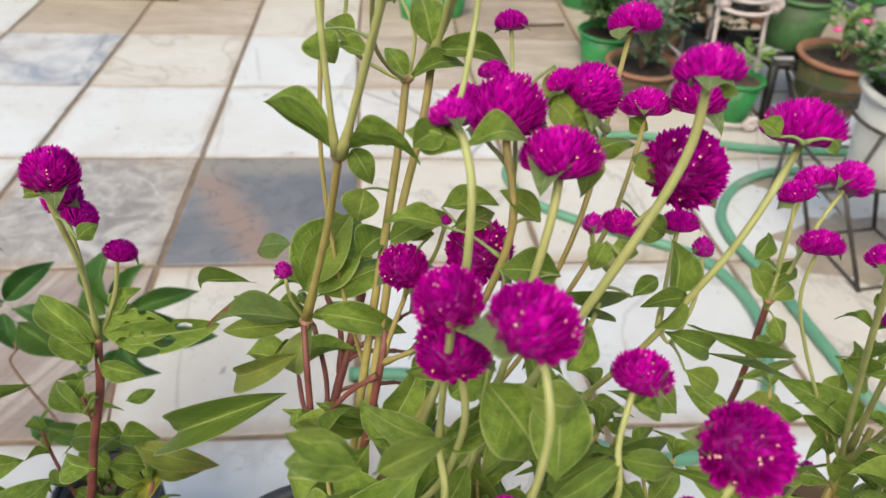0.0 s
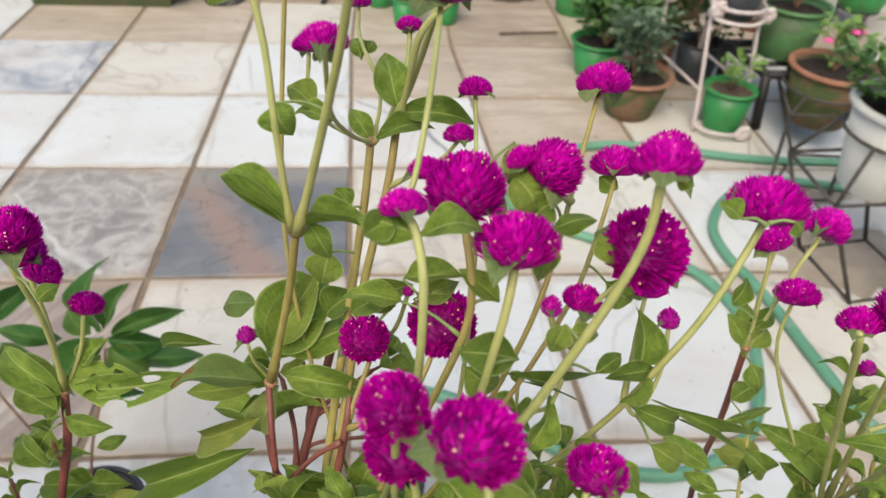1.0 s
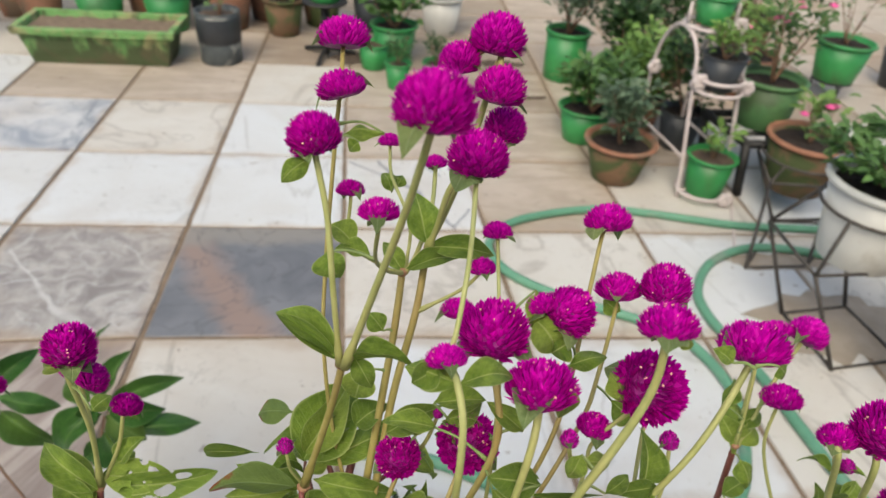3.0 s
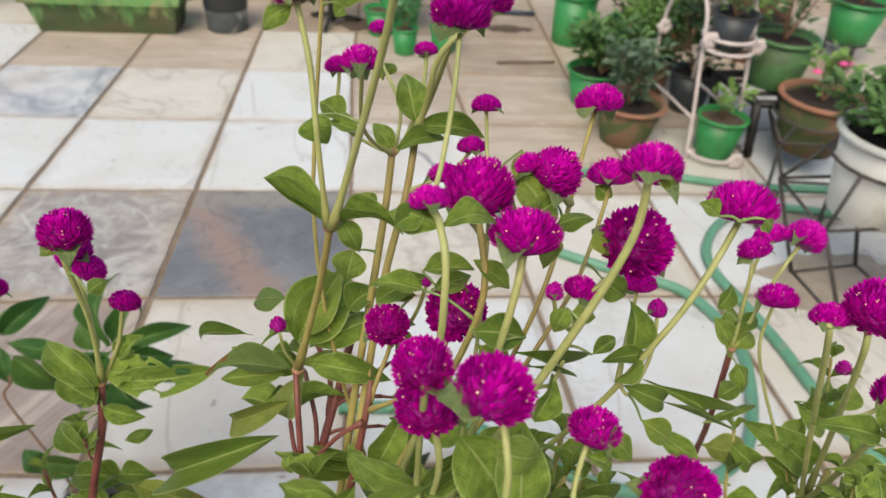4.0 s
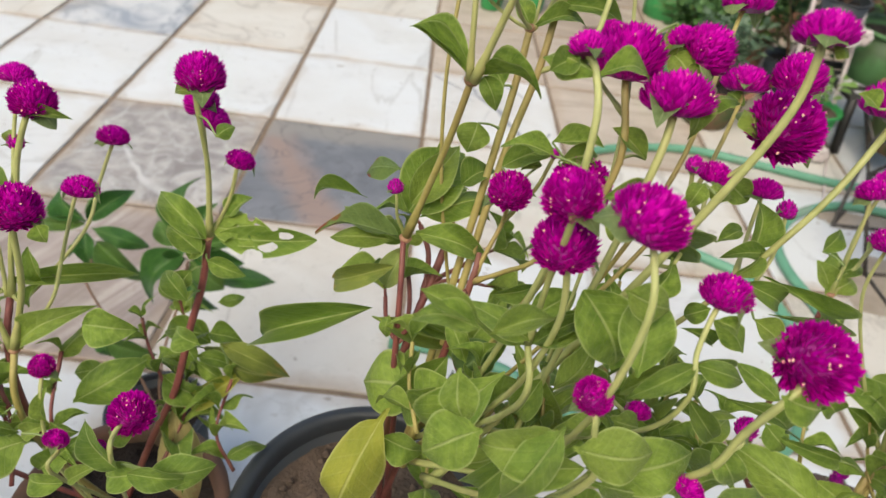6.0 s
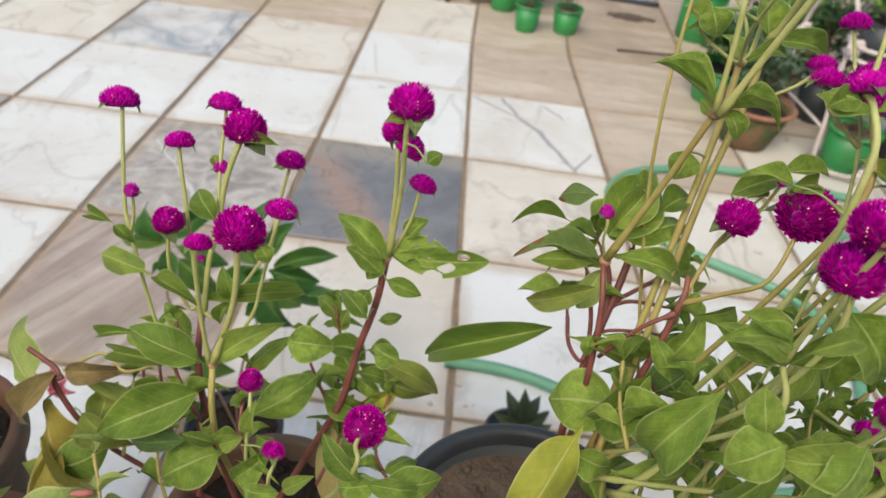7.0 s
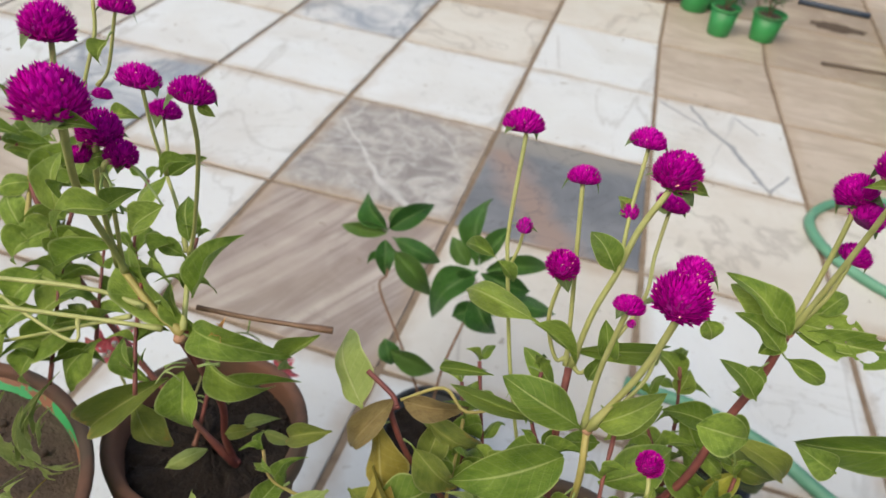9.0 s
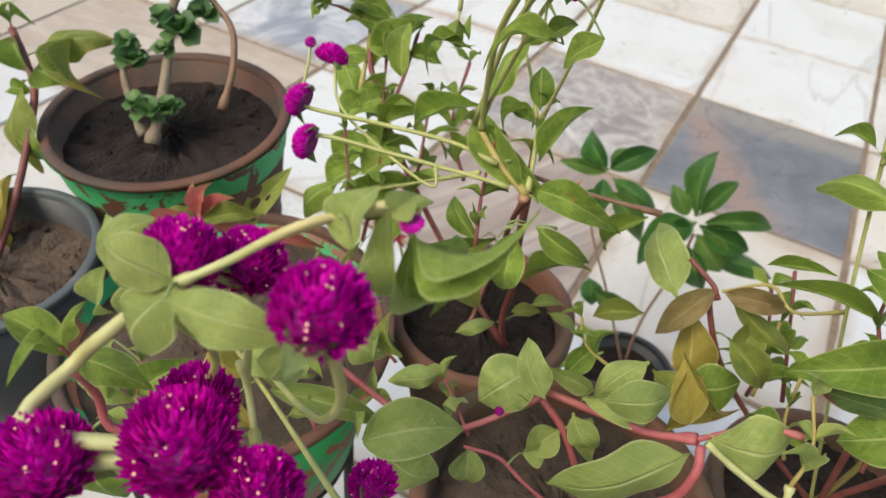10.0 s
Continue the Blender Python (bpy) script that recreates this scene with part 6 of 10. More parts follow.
flower(amaranth_bushy, (0.467, -1.669, 0.994), 0.0186, (0.4, 0.5, 0.6), 'ball')
flower(amaranth_bushy, (0.476, -1.659, 0.963), 0.0185, (0.2, 0.2, 0.8), 'dome')
flower(amaranth_bushy, (0.290, -1.664, 0.998), 0.0236, (-0.1, 0.5, 1), 'dome')
flower(amaranth_bushy, (0.355, -1.665, 1.005), 0.0199, (0, 0.5, 1), 'dome')
flower(amaranth_bushy, (0.328, -1.675, 0.981), 0.0183, (-0.1, 0.5, 1), 'dome')
flower(amaranth_bushy, (0.372, -1.682, 1.001), 0.0252, (0.1, 0.1, 1), 'ball')
flower(amaranth_bushy, (0.383, -1.630, 0.949), 0.0207, (0.1, 0.3, 1), 'dome')
flower(amaranth_bushy, (0.356, -1.685, 0.971), 0.0121, (0, 0.3, 1), 'bud')
flower(amaranth_bushy, (0.330, -1.709, 0.946), 0.0187, (0, 0.1, 1), 'ball')
flower(amaranth_bushy, (0.396, -1.698, 0.957), 0.0208, (0.1, 0.5, 1), 'dome')
flower(amaranth_bushy, (0.386, -1.741, 0.973), 0.0282, (0.1, 0.1, 1), 'ball')
flower(amaranth_bushy, (0.364, -1.746, 0.964), 0.0157, (0, 0.5, 1), 'dome')
flower(amaranth_bushy, (0.396, -1.775, 0.892), 0.0140, (0, 0.1, 1), 'ball')
flower(amaranth_bushy, (0.468, -1.818, 0.923), 0.0214, (0, -0.1, 1), 'ball')
flower(amaranth_bushy, (0.419, -1.810, 0.880), 0.0133, (0.3, 0.5, 1), 'dome')
flower(amaranth_bushy, (0.305, -1.699, 0.955), 0.0115, (0, 0.3, 1), 'bud')
flower(amaranth_bushy, (0.367, -1.752, 0.957), 0.0054, (0, 0.3, 1), 'bud')
flower(amaranth_bushy, (0.460, -1.834, 0.917), 0.0069, (0, 0.3, 1), 'bud')
stem(amaranth_bushy, [(0.466, -1.680, 1.023), (0.465, -1.688, 1.018), (0.464, -1.682, 0.968), (0.459, -1.681, 0.917)], 0.0015, 0.0015, green_stem)
stem(amaranth_bushy, [(0.467, -1.669, 0.990), (0.457, -1.663, 0.997), (0.459, -1.669, 0.995), (0.460, -1.674, 0.957), (0.458, -1.681, 0.916)], 0.0014, 0.0014, green_stem)
stem(amaranth_bushy, [(0.476, -1.659, 0.959), (0.474, -1.663, 0.958), (0.470, -1.671, 0.939), (0.459, -1.681, 0.916)], 0.0012, 0.0012, green_stem)
stem(amaranth_bushy, [(0.458, -1.681, 0.916), (0.454, -1.691, 0.884), (0.445, -1.702, 0.850), (0.436, -1.717, 0.808), (0.418, -1.725, 0.765), (0.397, -1.729, 0.710), (0.376, -1.730, 0.658)], 0.0024, 0.0027, red_stem)
stem(amaranth_bushy, [(0.290, -1.664, 0.993), (0.293, -1.670, 0.992), (0.296, -1.692, 0.948), (0.301, -1.703, 0.926), (0.319, -1.724, 0.856), (0.348, -1.739, 0.757), (0.378, -1.748, 0.658)], 0.0012, 0.0012, green_stem)
stem(amaranth_bushy, [(0.355, -1.665, 1.001), (0.356, -1.669, 0.999), (0.356, -1.686, 0.974), (0.358, -1.703, 0.949)], 0.0011, 0.0011, green_stem)
stem(amaranth_bushy, [(0.372, -1.682, 0.995), (0.370, -1.690, 0.992), (0.362, -1.696, 0.969), (0.358, -1.703, 0.944), (0.352, -1.711, 0.918), (0.349, -1.722, 0.885)], 0.0017, 0.0017, green_stem)
stem(amaranth_bushy, [(0.328, -1.675, 0.977), (0.329, -1.680, 0.975), (0.334, -1.692, 0.949), (0.342, -1.711, 0.907), (0.346, -1.722, 0.884)], 0.0013, 0.0013, green_stem)
stem(amaranth_bushy, [(0.383, -1.630, 0.944), (0.382, -1.634, 0.942), (0.380, -1.656, 0.926), (0.379, -1.682, 0.908), (0.358, -1.721, 0.885), (0.349, -1.722, 0.886)], 0.0012, 0.0012, green_stem)
stem(amaranth_bushy, [(0.330, -1.709, 0.942), (0.331, -1.714, 0.940), (0.330, -1.718, 0.912), (0.339, -1.721, 0.887), (0.345, -1.720, 0.888)], 0.0012, 0.0012, green_stem)
stem(amaranth_bushy, [(0.396, -1.698, 0.952), (0.395, -1.706, 0.953), (0.389, -1.726, 0.920), (0.385, -1.737, 0.902), (0.368, -1.753, 0.876)], 0.0011, 0.0011, green_stem)
stem(amaranth_bushy, [(0.386, -1.741, 0.967), (0.386, -1.747, 0.965), (0.380, -1.749, 0.923), (0.365, -1.754, 0.875)], 0.0018, 0.0018, green_stem)
stem(amaranth_bushy, [(0.364, -1.746, 0.961), (0.363, -1.751, 0.959), (0.361, -1.751, 0.917), (0.363, -1.754, 0.874)], 0.0014, 0.0014, green_stem)
stem(amaranth_bushy, [(0.396, -1.775, 0.889), (0.397, -1.779, 0.887), (0.398, -1.788, 0.875), (0.394, -1.791, 0.828), (0.394, -1.775, 0.746), (0.395, -1.750, 0.658)], 0.0011, 0.0011, green_stem)
stem(amaranth_bushy, [(0.365, -1.754, 0.875), (0.368, -1.770, 0.854), (0.369, -1.770, 0.813), (0.373, -1.754, 0.739), (0.378, -1.730, 0.658)], 0.0020, 0.0020, olive_stem)
stem(amaranth_bushy, [(0.348, -1.723, 0.884), (0.350, -1.742, 0.859), (0.356, -1.754, 0.813), (0.366, -1.755, 0.737), (0.377, -1.750, 0.658)], 0.0022, 0.0022, red_stem)
stem(amaranth_bushy, [(0.468, -1.818, 0.918), (0.466, -1.830, 0.923), (0.466, -1.838, 0.912), (0.427, -1.786, 0.772), (0.395, -1.744, 0.658)], 0.0012, 0.0012, green_stem)
stem(amaranth_bushy, [(0.419, -1.810, 0.877), (0.420, -1.814, 0.874), (0.418, -1.821, 0.865), (0.403, -1.772, 0.751), (0.391, -1.732, 0.658)], 0.0011, 0.0011, green_stem)
leaf(amaranth_bushy, (0.458, -1.684, 0.917), (0.423, -1.667, 0.939), 0.0200)
leaf(amaranth_bushy, (0.456, -1.690, 0.910), (0.432, -1.680, 0.923), 0.0163)
leaf(amaranth_bushy, (0.462, -1.680, 0.917), (0.525, -1.676, 0.920), 0.0212, face=(0, -0.75, 0.65), kind=3)
leaf(amaranth_bushy, (0.460, -1.692, 0.907), (0.484, -1.696, 0.901), 0.0127)
leaf(amaranth_bushy, (0.469, -1.675, 0.928), (0.481, -1.664, 0.940), 0.0163)
leaf(amaranth_bushy, (0.451, -1.709, 0.886), (0.432, -1.698, 0.900), 0.0152)
leaf(amaranth_bushy, (0.453, -1.669, 0.846), (0.470, -1.665, 0.850), 0.0102)
leaf(amaranth_bushy, (0.449, -1.683, 0.829), (0.472, -1.683, 0.828), 0.0164)
leaf(amaranth_bushy, (0.447, -1.684, 0.827), (0.416, -1.684, 0.829), 0.0204)
leaf(amaranth_bushy, (0.443, -1.696, 0.813), (0.428, -1.682, 0.830), 0.0184)
leaf(amaranth_bushy, (0.443, -1.696, 0.813), (0.464, -1.703, 0.803), 0.0143)
leaf(amaranth_bushy, (0.458, -1.687, 0.824), (0.508, -1.696, 0.810), 0.0184, look_of=yellow_green)
leaf(amaranth_bushy, (0.443, -1.694, 0.816), (0.470, -1.695, 0.813), 0.0123)
leaf(amaranth_bushy, (0.361, -1.758, 0.880), (0.318, -1.759, 0.900), 0.0241, bend=0.15, kind=2)
leaf(amaranth_bushy, (0.357, -1.763, 0.858), (0.304, -1.795, 0.849), 0.0313, bend=0.2, kind=1, face=(0, -0.75, 0.65))
leaf(amaranth_bushy, (0.367, -1.752, 0.878), (0.398, -1.741, 0.902), 0.0169, bend=0.2, kind=7)
leaf(amaranth_bushy, (0.383, -1.747, 0.821), (0.421, -1.727, 0.843), 0.0277, bend=0.1, kind=2, face=(0, -0.75, 0.65))
leaf(amaranth_bushy, (0.326, -1.732, 0.921), (0.271, -1.704, 0.907), 0.0171, bend=0.2, kind=2)
leaf(amaranth_bushy, (0.322, -1.726, 0.914), (0.352, -1.734, 0.906), 0.0111, bend=0.3, kind=5)
leaf(amaranth_bushy, (0.346, -1.716, 0.891), (0.411, -1.682, 0.879), 0.0123, bend=0.25, kind=1)
leaf(amaranth_bushy, (0.376, -1.782, 0.828), (0.342, -1.801, 0.819), 0.0332, bend=0.15, kind=2, face=(0, -0.75, 0.65))
leaf(amaranth_bushy, (0.469, -1.840, 0.910), (0.449, -1.829, 0.925), 0.0134, bend=0.1, kind=1, face=(0, -0.75, 0.65))
leaf(amaranth_bushy, (0.474, -1.841, 0.909), (0.502, -1.840, 0.907), 0.0116, bend=0.2, kind=1, face=(0, -0.75, 0.65))
leaf(amaranth_bushy, (0.424, -1.823, 0.860), (0.403, -1.824, 0.860), 0.0121, bend=0.2, kind=1, face=(0, -0.75, 0.65))
leaf(amaranth_bushy, (0.426, -1.822, 0.861), (0.441, -1.817, 0.871), 0.0105, bend=0.2, kind=0, face=(0, -0.75, 0.65))
leaf(amaranth_bushy, (0.375, -1.785, 0.840), (0.353, -1.787, 0.848), 0.0099, bend=0.3, kind=5)
leaf(amaranth_bushy, (0.376, -1.785, 0.840), (0.390, -1.783, 0.847), 0.0111, bend=0.2, face=(0, -0.75, 0.65))
leaf(amaranth_bushy, (0.400, -1.791, 0.864), (0.400, -1.785, 0.885), 0.0110, bend=0.1, kind=0, face=(0, -0.9, 0.4))
leaf(amaranth_bushy, (0.402, -1.791, 0.864), (0.416, -1.792, 0.857), 0.0101, bend=0.2, face=(0, -0.75, 0.65))
leaf(amaranth_bushy, (0.342, -1.743, 0.856), (0.279, -1.737, 0.856), 0.0118, bend=0.2, kind=4)
leaf(amaranth_bushy, (0.308, -1.728, 0.865), (0.271, -1.724, 0.852), 0.0083, bend=0.2)
leaf(amaranth_bushy, (0.378, -1.740, 0.853), (0.402, -1.726, 0.878), 0.0143, bend=0.15, kind=2, face=(0, -0.75, 0.65))
leaf(amaranth_bushy, (0.360, -1.725, 0.880), (0.365, -1.716, 0.895), 0.0096, bend=0.2)
leaf(amaranth_bushy, (0.295, -1.708, 0.936), (0.273, -1.702, 0.938), 0.0099, bend=0.3)
leaf(amaranth_bushy, (0.295, -1.709, 0.936), (0.308, -1.712, 0.927), 0.0093, bend=0.3, kind=5)
leaf(amaranth_bushy, (0.360, -1.709, 0.915), (0.369, -1.717, 0.888), 0.0122, bend=0.2, face=(0, -0.75, 0.65))
leaf(amaranth_bushy, (0.344, -1.733, 0.871), (0.322, -1.721, 0.888), 0.0141, bend=0.1, kind=2, face=(0, -0.75, 0.65))
leaf(amaranth_bushy, (0.383, -1.705, 0.803), (0.360, -1.712, 0.801), 0.0162, bend=0.2, face=(0, -0.75, 0.65))
leaf(amaranth_bushy, (0.385, -1.794, 0.818), (0.407, -1.782, 0.835), 0.0178, bend=0.2, face=(0, -0.75, 0.65))
leaf(amaranth_bushy, (0.358, -1.787, 0.843), (0.319, -1.792, 0.838), 0.0174, look_of=red_green, bend=0.2, kind=2, face=(0, -0.75, 0.65))
leaf(amaranth_sprawling, (0.234, -1.746, 0.816), (0.195, -1.704, 0.836), 0.0305, look_of=pale_green, bend=0.1, kind=2, face=(0, -0.9, 0.3))
leaf(amaranth_sprawling, (0.198, -1.732, 0.858), (0.175, -1.746, 0.829), 0.0140, bend=0.3, kind=5, face=(0, -0.75, 0.65))
leaf(amaranth_sprawling, (0.210, -1.848, 0.815), (0.259, -1.821, 0.810), 0.0187, look_of=pale_green, bend=0.15, kind=1, face=(0, -0.75, 0.65))
leaf(amaranth_sprawling, (0.193, -1.857, 0.809), (0.167, -1.843, 0.829), 0.0253, look_of=pale_green, bend=0.2, kind=2, face=(0, -0.85, 0.5))
leaf(amaranth_sprawling, (0.107, -1.889, 0.799), (0.134, -1.873, 0.804), 0.0151, look_of=pale_green, bend=0.3, kind=6, face=(0, -0.75, 0.65))
leaf(amaranth_sprawling, (0.110, -1.879, 0.813), (0.086, -1.867, 0.827), 0.0145, look_of=yellow_green, bend=0.2, kind=7, face=(0, -0.85, 0.5))
leaf(amaranth_sprawling, (0.069, -1.915, 0.802), (0.031, -1.901, 0.828), 0.0283, look_of=pale_green, bend=0.1, kind=2, face=(0, -0.9, 0.4))
leaf(amaranth_sprawling, (0.209, -1.853, 0.804), (0.229, -1.860, 0.787), 0.0182, look_of=pale_green, bend=0.2, face=(0, -0.75, 0.65))
leaf(amaranth_leggy, (0.132, -1.765, 0.872), (0.186, -1.769, 0.873), 0.0229, bend=0.6, kind=7, face=(0.1, -0.7, 0.7))
leaf(amaranth_leggy, (0.138, -1.766, 0.845), (0.179, -1.765, 0.831), 0.0180, bend=0.5, kind=5, face=(0, -0.75, 0.65))
leaf(amaranth_leggy, (0.115, -1.775, 0.829), (0.063, -1.808, 0.786), 0.0254, look_of=yellow_green, bend=0.2, kind=0, face=(0, -0.75, 0.65))
leaf(amaranth_leggy, (0.091, -1.783, 0.810), (0.116, -1.797, 0.774), 0.0245, look_of=yellow_green, bend=0.1, kind=2, face=(0, -0.9, 0.4))
leaf(amaranth_leggy, (0.126, -1.773, 0.838), (0.131, -1.793, 0.799), 0.0253, bend=0.1, kind=1, face=(0, -0.9, 0.4))
leaf(amaranth_leggy, (0.115, -1.732, 0.905), (0.105, -1.718, 0.927), 0.0187, bend=0.05, kind=2, face=(0, -0.9, 0.3))
leaf(amaranth_leggy, (0.128, -1.754, 0.884), (0.143, -1.724, 0.917), 0.0155, bend=0.2, kind=0, face=(0, -0.75, 0.65))
leaf(amaranth_leggy, (0.111, -1.733, 0.905), (0.091, -1.742, 0.892), 0.0128, bend=0.3)
leaf(amaranth_leggy, (0.123, -1.765, 0.871), (0.075, -1.750, 0.903), 0.0235, bend=0.05, kind=1, face=(0.1, -0.85, 0.5))
leaf(amaranth_leggy, (0.083, -1.751, 0.906), (0.040, -1.767, 0.883), 0.0146, bend=0.25, kind=0)
leaf(amaranth_leggy, (0.088, -1.748, 0.910), (0.092, -1.724, 0.944), 0.0183, bend=0.1, kind=2, face=(0, -0.75, 0.65))
leaf(amaranth_leggy, (0.090, -1.715, 0.934), (0.108, -1.701, 0.944), 0.0090, bend=0.4, kind=4)
leaf(amaranth_leggy, (0.067, -1.737, 0.933), (0.027, -1.740, 0.921), 0.0090, bend=0.3)
leaf(amaranth_leggy, (0.142, -1.764, 0.864), (0.104, -1.752, 0.886), 0.0133, bend=0.2, face=(0, -0.75, 0.65))
leaf(amaranth_leggy, (0.104, -1.780, 0.825), (0.073, -1.769, 0.843), 0.0160, bend=0.15, face=(0, -0.75, 0.65))
leaf(amaranth_leggy, (0.096, -1.781, 0.724), (0.118, -1.763, 0.735), 0.0125, look_of=pale_green, bend=0.2)
leaf(amaranth_leggy, (0.126, -1.748, 0.736), (0.145, -1.740, 0.742), 0.0119, look_of=yellow_green, bend=0.2)
leaf(amaranth_leggy, (0.138, -1.741, 0.744), (0.160, -1.730, 0.750), 0.0111, look_of=pale_green, bend=0.4, kind=4)
leaf(amaranth_leggy, (0.129, -1.742, 0.766), (0.165, -1.720, 0.790), 0.0122, bend=0.3, kind=5)
leaf(amaranth_leggy, (0.151, -1.738, 0.741), (0.178, -1.736, 0.734), 0.0089, look_of=pale_green, bend=0.2)
leaf(amaranth_leggy, (0.002, -1.716, 0.882), (-0.009, -1.695, 0.915), 0.0190, bend=0.1, kind=1, face=(0, -0.9, 0.3))
leaf(amaranth_leggy, (-0.026, -1.756, 0.801), (-0.055, -1.782, 0.768), 0.0200, bend=0.2, kind=2, face=(0, -0.75, 0.65))
leaf(amaranth_leggy, (-0.009, -1.757, 0.787), (-0.020, -1.778, 0.761), 0.0200, bend=0.15, kind=1, face=(0, -0.75, 0.65))
leaf(amaranth_leggy, (-0.008, -1.751, 0.800), (0.029, -1.731, 0.806), 0.0146, bend=0.3, kind=0)
leaf(amaranth_leggy, (-0.049, -1.679, 0.905), (-0.125, -1.676, 0.905), 0.0175, bend=0.15, kind=1)
leaf(amaranth_leggy, (-0.055, -1.778, 0.815), (-0.082, -1.815, 0.764), 0.0194, look_of=yellow_green, bend=0.2, kind=3, face=(0, -0.9, 0.4))
leaf(amaranth_bushy, (0.357, -1.705, 0.946), (0.341, -1.694, 0.961), 0.0168, face=(0, -0.75, 0.65))
leaf(amaranth_bushy, (0.367, -1.689, 0.993), (0.391, -1.686, 0.995), 0.0071)
leaf(amaranth_bushy, (0.356, -1.685, 0.971), (0.349, -1.680, 0.977), 0.0074)
leaf(amaranth_bushy, (0.398, -1.746, 0.966), (0.403, -1.751, 0.960), 0.0120, face=(0, -0.75, 0.65))
leaf(amaranth_bushy, (0.420, -1.704, 0.804), (0.460, -1.713, 0.792), 0.0204, face=(0, -0.75, 0.65))
stem(amaranth_bushy, [(0.256, -1.743, 0.829), (0.253, -1.748, 0.823), (0.277, -1.756, 0.783), (0.327, -1.748, 0.722), (0.384, -1.732, 0.658)], 0.0019, 0.0019, red_stem)
stem(amaranth_bushy, [(0.231, -1.734, 0.841), (0.250, -1.740, 0.833), (0.254, -1.744, 0.829)], 0.0017, 0.0017, red_stem)
stem(amaranth_bushy, [(0.256, -1.741, 0.832), (0.280, -1.731, 0.843), (0.297, -1.737, 0.835), (0.323, -1.726, 0.841)], 0.0011, 0.0011, olive_stem)
leaf(amaranth_bushy, (0.252, -1.741, 0.831), (0.229, -1.768, 0.800), 0.0187, look_of=brown_leaf, face=(0, -0.75, 0.65), bend=0.4)
leaf(amaranth_bushy, (0.258, -1.741, 0.832), (0.297, -1.737, 0.835), 0.0150, look_of=brown_leaf, face=(0, -0.75, 0.65), bend=0.5)
leaf(amaranth_bushy, (0.247, -1.754, 0.816), (0.261, -1.783, 0.779), 0.0281, look_of=yellow_leaf, face=(0, -0.9, 0.3))
leaf(amaranth_bushy, (0.270, -1.756, 0.812), (0.304, -1.769, 0.795), 0.0225, look_of=yellow_green, face=(0, -0.75, 0.65))
leaf(amaranth_bushy, (0.257, -1.781, 0.782), (0.289, -1.771, 0.793), 0.0300, face=(0, -0.75, 0.65), kind=2)
leaf(amaranth_bushy, (0.219, -1.762, 0.808), (0.187, -1.772, 0.796), 0.0169, look_of=yellow_green, face=(0, -0.75, 0.65))
leaf(amaranth_bushy, (0.238, -1.781, 0.783), (0.269, -1.785, 0.777), 0.0225, look_of=yellow_green, face=(0, -0.75, 0.65))
flower(amaranth_slender, (0.861, -1.639, 0.988), 0.0220, (-0.3, 0.5, 1), 'dome')
flower(amaranth_slender, (0.848, -1.735, 1.018), 0.0205, (0, 0.5, 1), 'dome')
flower(amaranth_slender, (0.867, -1.740, 1.027), 0.0320, (0, 0.1, 1), 'ball')
flower(amaranth_slender, (0.911, -1.735, 0.958), 0.0242, (0.1, 0.1, 1), 'ball')
flower(amaranth_slender, (0.927, -1.680, 0.919), 0.0128, (0, 0.3, 1), 'bud')
flower(amaranth_slender, (0.953, -1.664, 0.735), 0.0158, (0, 0.3, 1), 'bud')
flower(amaranth_slender, (0.948, -1.670, 0.733), 0.0139, (0, 0.3, 1), 'bud')
stem(amaranth_slender, [(0.905, -1.622, 0.980), (0.886, -1.636, 0.955), (0.861, -1.660, 0.918)], 0.0014, 0.0014, green_stem)
stem(amaranth_slender, [(0.881, -1.620, 0.979), (0.872, -1.632, 0.955), (0.860, -1.659, 0.918)], 0.0012, 0.0013, green_stem)
stem(amaranth_slender, [(0.861, -1.639, 0.983), (0.861, -1.646, 0.972), (0.860, -1.655, 0.942), (0.859, -1.660, 0.918)], 0.0011, 0.0012, green_stem)
stem(amaranth_slender, [(0.873, -1.662, 0.962), (0.868, -1.675, 0.930), (0.885, -1.700, 0.880), (0.901, -1.729, 0.846)], 0.0011, 0.0012, green_stem)
stem(amaranth_slender, [(0.859, -1.660, 0.918), (0.865, -1.660, 0.845), (0.864, -1.663, 0.790), (0.870, -1.672, 0.735), (0.905, -1.689, 0.691), (0.950, -1.707, 0.662)], 0.0022, 0.0022, red_stem)
stem(amaranth_slender, [(0.844, -1.740, 1.015), (0.844, -1.745, 1.013), (0.869, -1.733, 0.949), (0.893, -1.728, 0.873), (0.901, -1.729, 0.846)], 0.0017, 0.0017, green_stem)
stem(amaranth_slender, [(0.864, -1.740, 1.019), (0.861, -1.751, 1.008), (0.888, -1.733, 0.930), (0.905, -1.726, 0.849)], 0.0017, 0.0017, green_stem)
stem(amaranth_slender, [(0.865, -1.778, 0.977), (0.894, -1.745, 0.895), (0.903, -1.729, 0.846)], 0.0017, 0.0017, green_stem)
stem(amaranth_slender, [(0.901, -1.729, 0.846), (0.889, -1.746, 0.825), (0.895, -1.750, 0.789), (0.921, -1.740, 0.728), (0.956, -1.723, 0.662)], 0.0027, 0.0030, olive_stem)
stem(amaranth_slender, [(0.921, -1.716, 0.861), (0.896, -1.743, 0.828), (0.898, -1.750, 0.788), (0.924, -1.738, 0.726), (0.959, -1.718, 0.662)], 0.0020, 0.0020, olive_stem)
stem(amaranth_slender, [(0.901, -1.779, 0.902), (0.885, -1.792, 0.887), (0.885, -1.785, 0.840), (0.909, -1.751, 0.755), (0.941, -1.706, 0.662)], 0.0020, 0.0020, green_stem)
